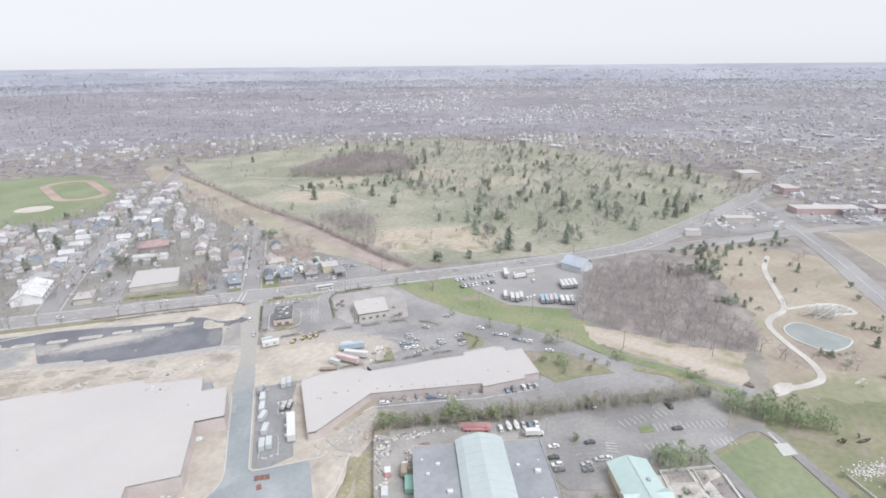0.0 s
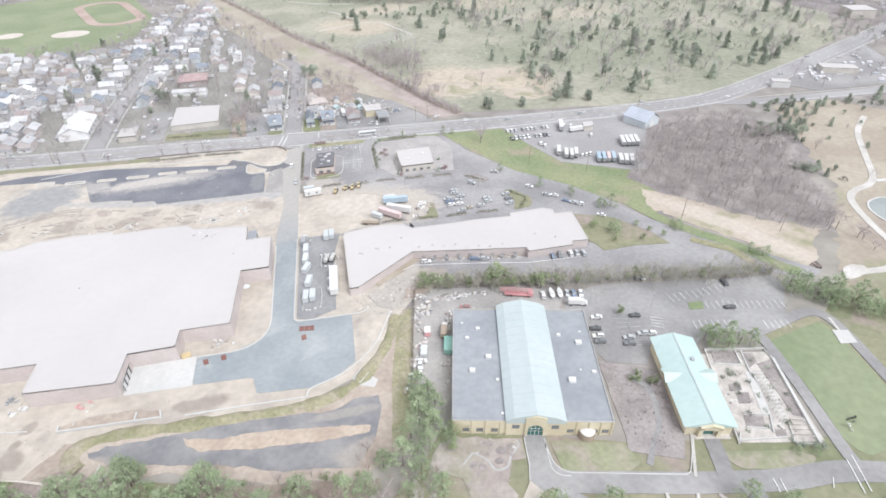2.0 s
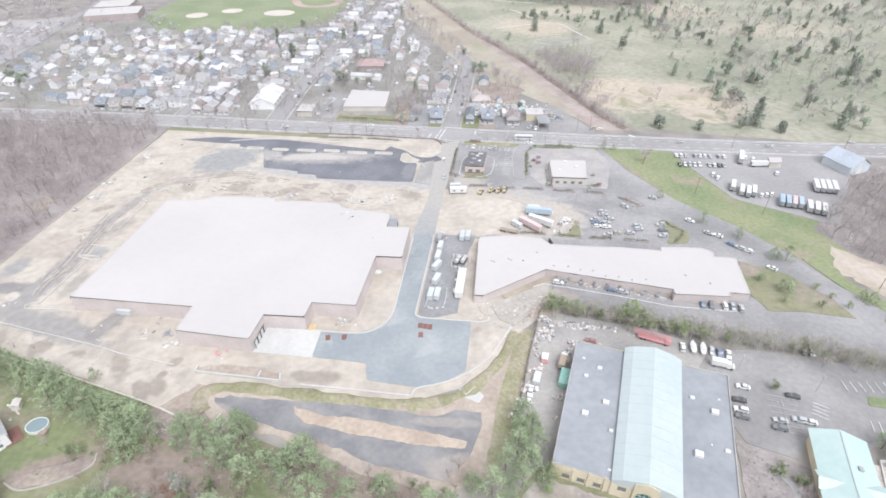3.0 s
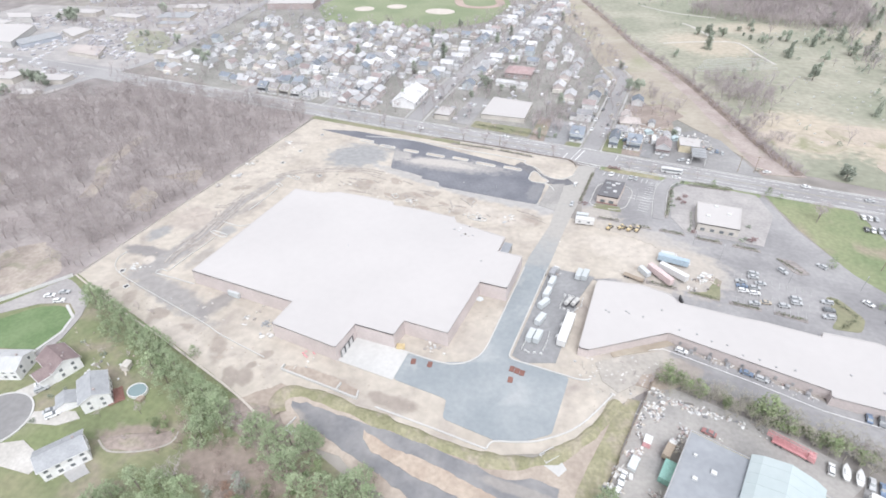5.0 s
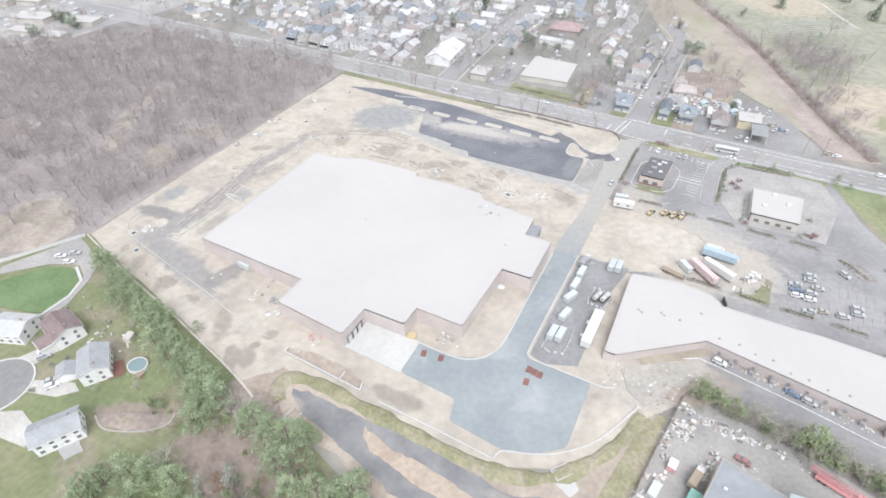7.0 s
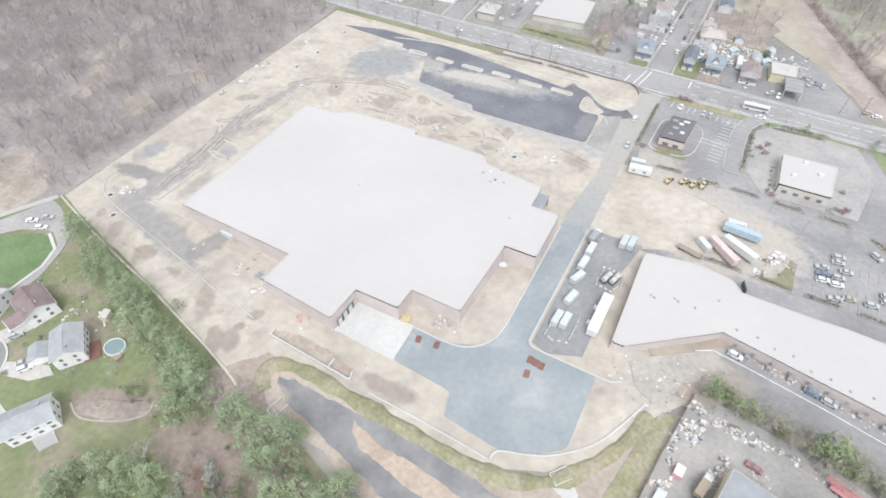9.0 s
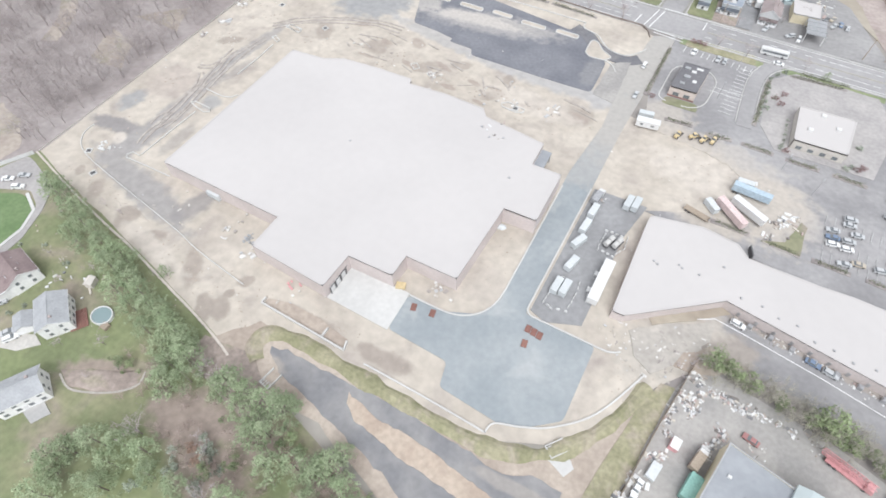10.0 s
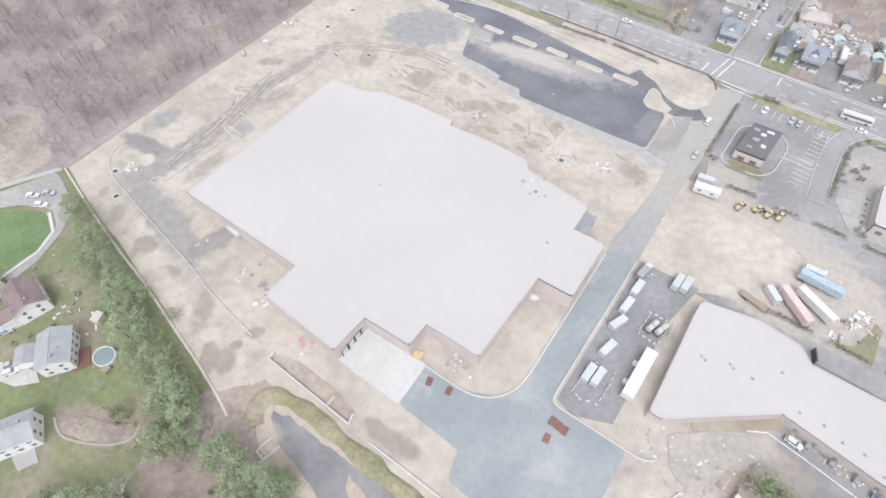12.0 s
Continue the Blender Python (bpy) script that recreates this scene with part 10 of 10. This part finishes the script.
for x, y in ((55, 154), (54.5, 147), (86, 120), (88, 122), (4.5, 127.5), (12, 175), (14.5, 175.4), (17, 175), (60, 118.6)):
    copy_thing(red_bush, pose(x, y, 0, 0, 0, x * 40))
for x, y in ((48.6, 157), (48.5, 152), (48.5, 146.5), (47.8, 142), (47.8, 137.4), (48.7, 163), (50.6, 167), (54, 171)):
    copy_scaled(SHRUBS, R.randrange(2), x, y, 0.75)
hedge((60, 172.6), (80, 172.8), 1.6, 1.5, 560)
# front gardens across the road
patch("front_lawn", [(3.8, 198.4), (16.2, 198), (15.6, 224), (9, 235.4), (5.6, 235)], Z2 + 0.02, M["garden_grass"], "green front garden", "lawn")
patch("front_lawn", [(-20, 198.6), (-10.6, 198.4), (-9.6, 204), (-20, 204.6)], Z2 + 0.02, M["park_grass"], "thin front garden before a blue house", "lawn")
patch("corner_lot", [(-34, 198.6), (-21, 198.4), (-19, 204), (-18, 236), (-36, 238)], Z2 + 0.015, M["asphalt_mid"], "grey asphalt lot beside a house", "lot")
patch("side_drive", [(27.4, 197.6), (35, 197.4), (34, 232), (28, 232)], Z2 + 0.03, M["asphalt_mid"], "grey asphalt drive between houses", "drive")
for k, x, y, a in ((10, -14.2, 213.2, 0), (11, 9.8, 213.6, 0), (10, 22.4, 213, 0), (13, 40.4, 212.4, 0), (12, 12.4, 230.6, 0), (0, -15, 246, 90)):
    HOUSES.put(k, pose(x, y, 0, 0, 0, a))
beige = thing("house", "wide beige house with a pinkish hipped roof", "house", pose(16.5, 247, 0, 0, 0, 8), "houses of the neighbourhood")
part("wall", boxes((-6.5, -5, 0, 6.5, 5, 3.4)), WALLS[1], beige)
bm = bmesh.new()
v = [bm.verts.new(q) for q in ((-7.2, -5.7, 3.4), (7.2, -5.7, 3.4), (7.2, 5.7, 3.4), (-7.2, 5.7, 3.4), (-2.4, 0, 6.2), (2.4, 0, 6.2))]
for q in ((0, 1, 5, 4), (1, 2, 5), (2, 3, 4, 5), (3, 0, 4), (3, 2, 1, 0)):
    bm.faces.new([v[i] for i in q])
part("roof", bm, M["roof_tan"], beige)
part("wing", gable_wall(bmesh.new(), -5.6, 1.4, 5.02, 14, 3.4, 2.2, True), WALLS[0], beige)
part("wing_roof", gable(bmesh.new(), -5.6, 1.4, 5.8, 14, 3.4, 2.2, 0.4, True), M["roof_tan"], beige)
for x in (-4, 0.5, 4.4):
    framed_window(beige, x, -5, 1.1, 1.5, 1.5, True, -1)
for m_, at_ in ((M["teal_cover"], pose(30.2, 236, 0.3, 0, 0, 30)), (M["teal_cover"], pose(47.6, 231, 0.3, 0, 0, 20))):
    tagged(part("tarpaulin", gable(boxes((-2.4, -2, 0, 2.4, 2, 1.4)), -2.4, 2.4, -2, 2, 1.4, 1.2, 0.2), m_, m=at_), "pale aqua tarpaulin tent in a back yard", "tarpaulin")
pale_cars_at([(-12.7, 232), (-15, 233), (17.2, 207.4), (30.3, 221)], 86)
cars_at([(16.3, 219), (25.2, 230), (40.8, 200.8), (-22.6, 234)], 70)
for k, x, y, a in ((1, 18.4, 230.6, 0), (0, 42, 233, 10), (2, 31, 251, 0), (1, 48, 242, 0)):
    GARAGES.put(k, pose(x, y, 0, 0, 0, a))
for x, y, q in ((38, 264, 0.8), (30, 272, 0.9), (46, 276, 0.9), (36, 284, 0.8), (22, 276, 0.7), (42, 252, 0.6), (-30, 222, 0.7), (-36, 232, 0.9), (-24, 244, 0.8), (28, 199.6, 0.35), (47, 211, 0.5)):
    copy_scaled(BARES, R.randrange(4), x, y, q)
for x, y, q in ((-40, 210, 0.75), (-28.4, 208, 0.5), (46, 236, 0.7), (-38, 203, 0.4)):
    copy_scaled(YEWS, 2, x, y, q)
patch("rough_lawn", [(-44, 198.4), (-34.4, 198.4), (-36.4, 238), (-46, 240)], Z2 + 0.02, M["leaf_bed"], "brown winter lawn beside a parking lot", "lawn")
van = thing("box_truck", "white box truck parked in a back yard", "truck", pose(34, 223.5, 0, 0, 0, 92))
part("box", boxes((-6, -1.3, 0.9, 3.6, 1.3, 3.6)), M["white"], van)
part("cab", boxes((3.7, -1.15, 0.7, 5.9, 1.15, 2.7)), M["white"], van)
part("windscreen", boxes((5.88, -0.95, 1.6, 5.94, 0.95, 2.5)), M["glass"], van)
for x in (-4, 4.6):
    for y in (-1.1, 1.1):
        part("wheel", wheel_mesh(0.5, 0.3), M["dark"], van, m=pose(x, y, 0.5))
rubble("corner_debris", [(36, 12, 4, 46, 0.28), (44, 15, 4, 46, 0.3), (28, 11, 2, 16, 0.25), (52, 17, 3, 22, 0.25), (33, 2, 3, 16, 0.22)], M["site_bits"], "pale rubble and scrap at the corner of the shops", "rubble", 47)
for x, y, q in ((43, 9, 0.35), (46.6, 11, 0.4), (45, 6, 0.3), (48, 13.6, 0.35), (41, 13, 0.25), (37.6, 7.6, 0.22)):
    copy_scaled(BARES, R.randrange(4), x, y, q)
rubble("yard_stock", [(24, 241, 3.5, 34, 0.6), (34, 242, 3, 26, 0.6), (58, 236, 5, 46, 0.6)], M["bits"], "pale stock and scrap in the back yards", "clutter", 46)
spread_copies(BARE_CLOUDS, spots_in([(64.8, 365.8), (72.2, 396.1), (86.2, 396.9), (97, 365.5), (108.6, 377), (116.4, 356.7), (111.7, 307.2), (98.6, 306), (88.9, 321.9), (78.4, 333.5)], 7, 71, (0.6, 0.95)), "bare_grove", M["twig"], "leafless grove beside the old railway line", "trees", 71)
GRAVES = [(56.3, 383.2), (67.6, 426.5), (95.2, 445.3), (120.1, 447.2), (127.8, 416), (94.1, 397.8)]
bm = bmesh.new()
gx = random.Random(83)
for i in range(46):
    for k in range(15):
        x, y = 54 + i * 1.75, 378 + k * 5 + i * 0.3
        if inside(x, y, GRAVES):
            w = gx.uniform(0.4, 0.75)
            box(bm, x - w, y - 0.2, 0, x + w, y + 0.2, gx.uniform(0.4, 0.7))
tagged(part("grave_rows", bm, M["concrete"]), "close rows of pale headstones in tan grass", "gravestones", kind="stuff")
for x, y in ((396, 196), (420, 214), (446, 236), (480, 196), (500, 206), (520, 250), (560, 268), (575, 250), (600, 270), (420, 184), (455, 188), (530, 200)):
    copy_scaled(BARES, R.randrange(4), x, y, 0.7)
for x, y, s in ((154.2, -92.2, 1), (159.6, -94.1, 1.1), (150.9, -61.9, 0.9), (149.2, -67.1, 0.7), (156.1, -84.2, 0.8), (162.7, -57.5, 0.6)):
    copy_scaled(SHRUBS, R.randrange(2), x, y, s)
stone = thing("stone_garden", "walled garden of white stones with a white flat roof", "garden", pose(227, -80, 0, 0, 0, -8))
part("roof", boxes((-2, -12, 2.6, 12, -4, 2.9)), M["white"], stone)
for x in (-1.6, 11.4):
    for y in (-11.6, -4.4):
        part("post", boxes((x - 0.15, y - 0.15, 0, x + 0.15, y + 0.15, 2.6)), M["white"], stone)
part("wall", boxes((-12, -12, 0, -11.6, 6, 1)), M["concrete"], stone)
rubble("white_stones", [(223, -75, 2.2, 110, 0.22), (229, -75.6, 2.4, 120, 0.22), (235, -76.4, 2.2, 110, 0.22)], M["white_stone"], "white and grey stones laid out in a bed", "stones", 93)
patch("ball_infield", [(-301 + 13 * math.cos(a * math.tau / 20), 536 + 12 * math.sin(a * math.tau / 20)) for a in range(20)], Z3, M["sand_pale"], "tan clay baseball infield", "field")

# bits and plants on the site and in the lower gardens
CONTAINERS.put(0, pose(-125.7, -1.7, Z1, 0, 0, -4))
rubble("steel_frames", [(-102.1, -11.8, 1.3, 22, 0.35)], M["steel"], "stacked steel frames beside the store wall", "steel", 94)
rubble("red_barriers", [(-77.4, -19.3, 1.6, 6, 0.4)], M["red"], "red plastic barriers beside the store wall", "barriers", 95)
copy_scaled(BARES, 1, -158.6, -23.6, 0.45)
copy_scaled(PINES, 2, -117.2, -36.1, 0.42)
M["brown_twig"] = surf("warm_brown_twigs", (0.33, 0.265, 0.235), (0.42, 0.345, 0.31), big=0.1, fine=0.6, grain=0.2)
gx = random.Random(97)
brush = [(-95 + gx.gauss(0, 5), -62 + gx.gauss(0, 3), 0, gx.uniform(0.25, 0.5)) for _ in range(14)]
for cx, cy, sx, sy, n in ((-62, -76, 10, 7, 34), (-30, -70, 12, 5, 30), (0, -74, 14, 5, 34), (26, -76, 7, 6, 18), (-80, -70, 8, 4, 14)):
    brush += [(cx + gx.gauss(0, sx), cy + gx.gauss(0, sy), 0, gx.uniform(0.28, 0.6)) for _ in range(n)]
spread_copies(BARE_CLOUDS, brush, "undergrowth", M["brown_twig"], "bare brown undergrowth beneath the garden trees", "undergrowth", 24)
for x, y, s in ((-36, -66, 0.5), (-20, -64, 0.45), (-6, -70, 0.5), (4, -68, 0.5), (14, -70, 0.45), (-50, -70, 0.5), (-68, -66, 0.4), (22, -84, 0.5)):
    copy_scaled(BUDS, R.randrange(3), x, y, s)
for k, (x, y, s) in enumerate(((-52.6, -53.5, 0.7), (-59.5, -56.5, 0.8), (-53, -63.5, 0.8), (-32.5, -58, 0.7), (-36.5, -63, 0.7))):
    copy_scaled(PINES, k, x, y, s)
copy_scaled(BUDS, 1, -46.9, -61, 0.75)
copy_scaled(BUDS, 2, -106.8, -66.4, 0.75), copy_scaled(BUDS, 1, -103.4, -65.4, 0.5)
lay("clearing_rim", smooth_line([(-121, -77), (-115, -79), (-108, -76.9), (-101, -73), (-97.6, -68.8), (-98.6, -65)], 4), -0.3, 0.3, Z1 + 0.06, M["dust"], "pale sandy rim of the leaf clearing", "soil")
mound("leaf_clearing", [(-122, -76), (-114, -71.6), (-106, -68.4), (-99, -64.4), (-97.8, -68.4), (-100, -72.2), (-108, -76.4), (-116, -78.6)], 0.5, M["leaf_bed"], "brown clearing of dead leaves in the garden", "soil", 4, Z1)
# lamp posts of the car parks
for x, y in ((166, -22), (196, -36), (142, -22), (118, -14), (72, 100), (100, 92), (60, 108), (128, 96), (30, 140), (34, 164)):
    lp = thing("lamp_post", "tall grey car park lamp post", "lamp post", pose(x, y, 0, 0, 0, R.uniform(0, 90)), "lamp posts")
    bm = bmesh.new()
    bmesh.ops.create_cone(bm, cap_ends=True, segments=8, radius1=0.1, radius2=0.06, depth=8, matrix=Matrix.Translation((0, 0, 4)))
    part("pole", bm, M["steel"], lp)
    part("lamp_head", boxes((-0.7, -0.16, 8.0, 0.7, 0.16, 8.16)), M["steel"], lp)

# plants of the sculpture park
for x, y in ((399.9, 55.9), (383.3, 38.7), (344.4, 9), (348.6, 5.7), (350, 2.3), (368.5, 12.8), (330.4, -8.8), (390.4, 132.5), (366.2, 136.5), (363.9, 116.8), (352.2, 119.9), (412.2, 152.7), (414.2, 150.4), (417.2, 146.2), (421.7, 146.1), (425.8, 143), (432.3, 140.6), (360.6, 135.1), (370.8, 138.3), (360.2, 156.6), (347, 157.7), (337.9, 163.3), (308.2, 67.2), (303.7, 56.7), (313.9, 60.5), (357.4, 63.8), (342.6, 13.3), (295.2, -6.6), (291.2, -5.1), (295.3, -9.5), (320.3, 100.7), (324.9, 99.1)):
    copy_scaled(YEWS, R.randrange(5), x, y, R.uniform(0.4, 0.6))
for x, y in ((309.6, 116), (311.4, 112.5), (317.1, 113.3), (325, 116.3), (325.5, 111.4), (329.3, 110), (334.3, 109.9), (331.2, 120.1), (335.2, 117.4)):
    copy_scaled(YEWS, R.randrange(5), x, y, 0.75)
for x, y in ((293.1, 68.1), (297.1, 68), (297.9, 65), (299.4, 62.6), (303.6, 63.8), (300.5, 68.6)):
    copy_scaled(SHRUBS, R.randrange(2), x, y, 1.8)
for x, y in ((268.9, -0.2), (270, -2), (267.3, -11), (377.9, 63.9), (290.2, -20.5), (295.3, -22.4), (325.1, 88.2), (400, 101.1), (414.8, 108.6), (263.1, 12.6), (264.8, 8.9)):
    copy_scaled(BARES, R.randrange(4), x, y, 0.8)
lay("lane_verge", smooth_line([(175.3, 59.9), (182.9, 41.3), (193.5, 24.6), (207.1, 7.6), (215, -9.4), (221.2, -16.5)], 6), -3.4, 3.4, Z1 + 0.07, M["grass"], "green verge between the lane and the bare field", "grass")
lay("lane_verge", smooth_line([(188, 18.6), (195.3, 11.8), (201.8, 5.5), (205, -5.9)], 6), -2.2, 2.2, Z2 + 0.03, M["berm_grass"], "yellow-green verge of the lane", "grass")
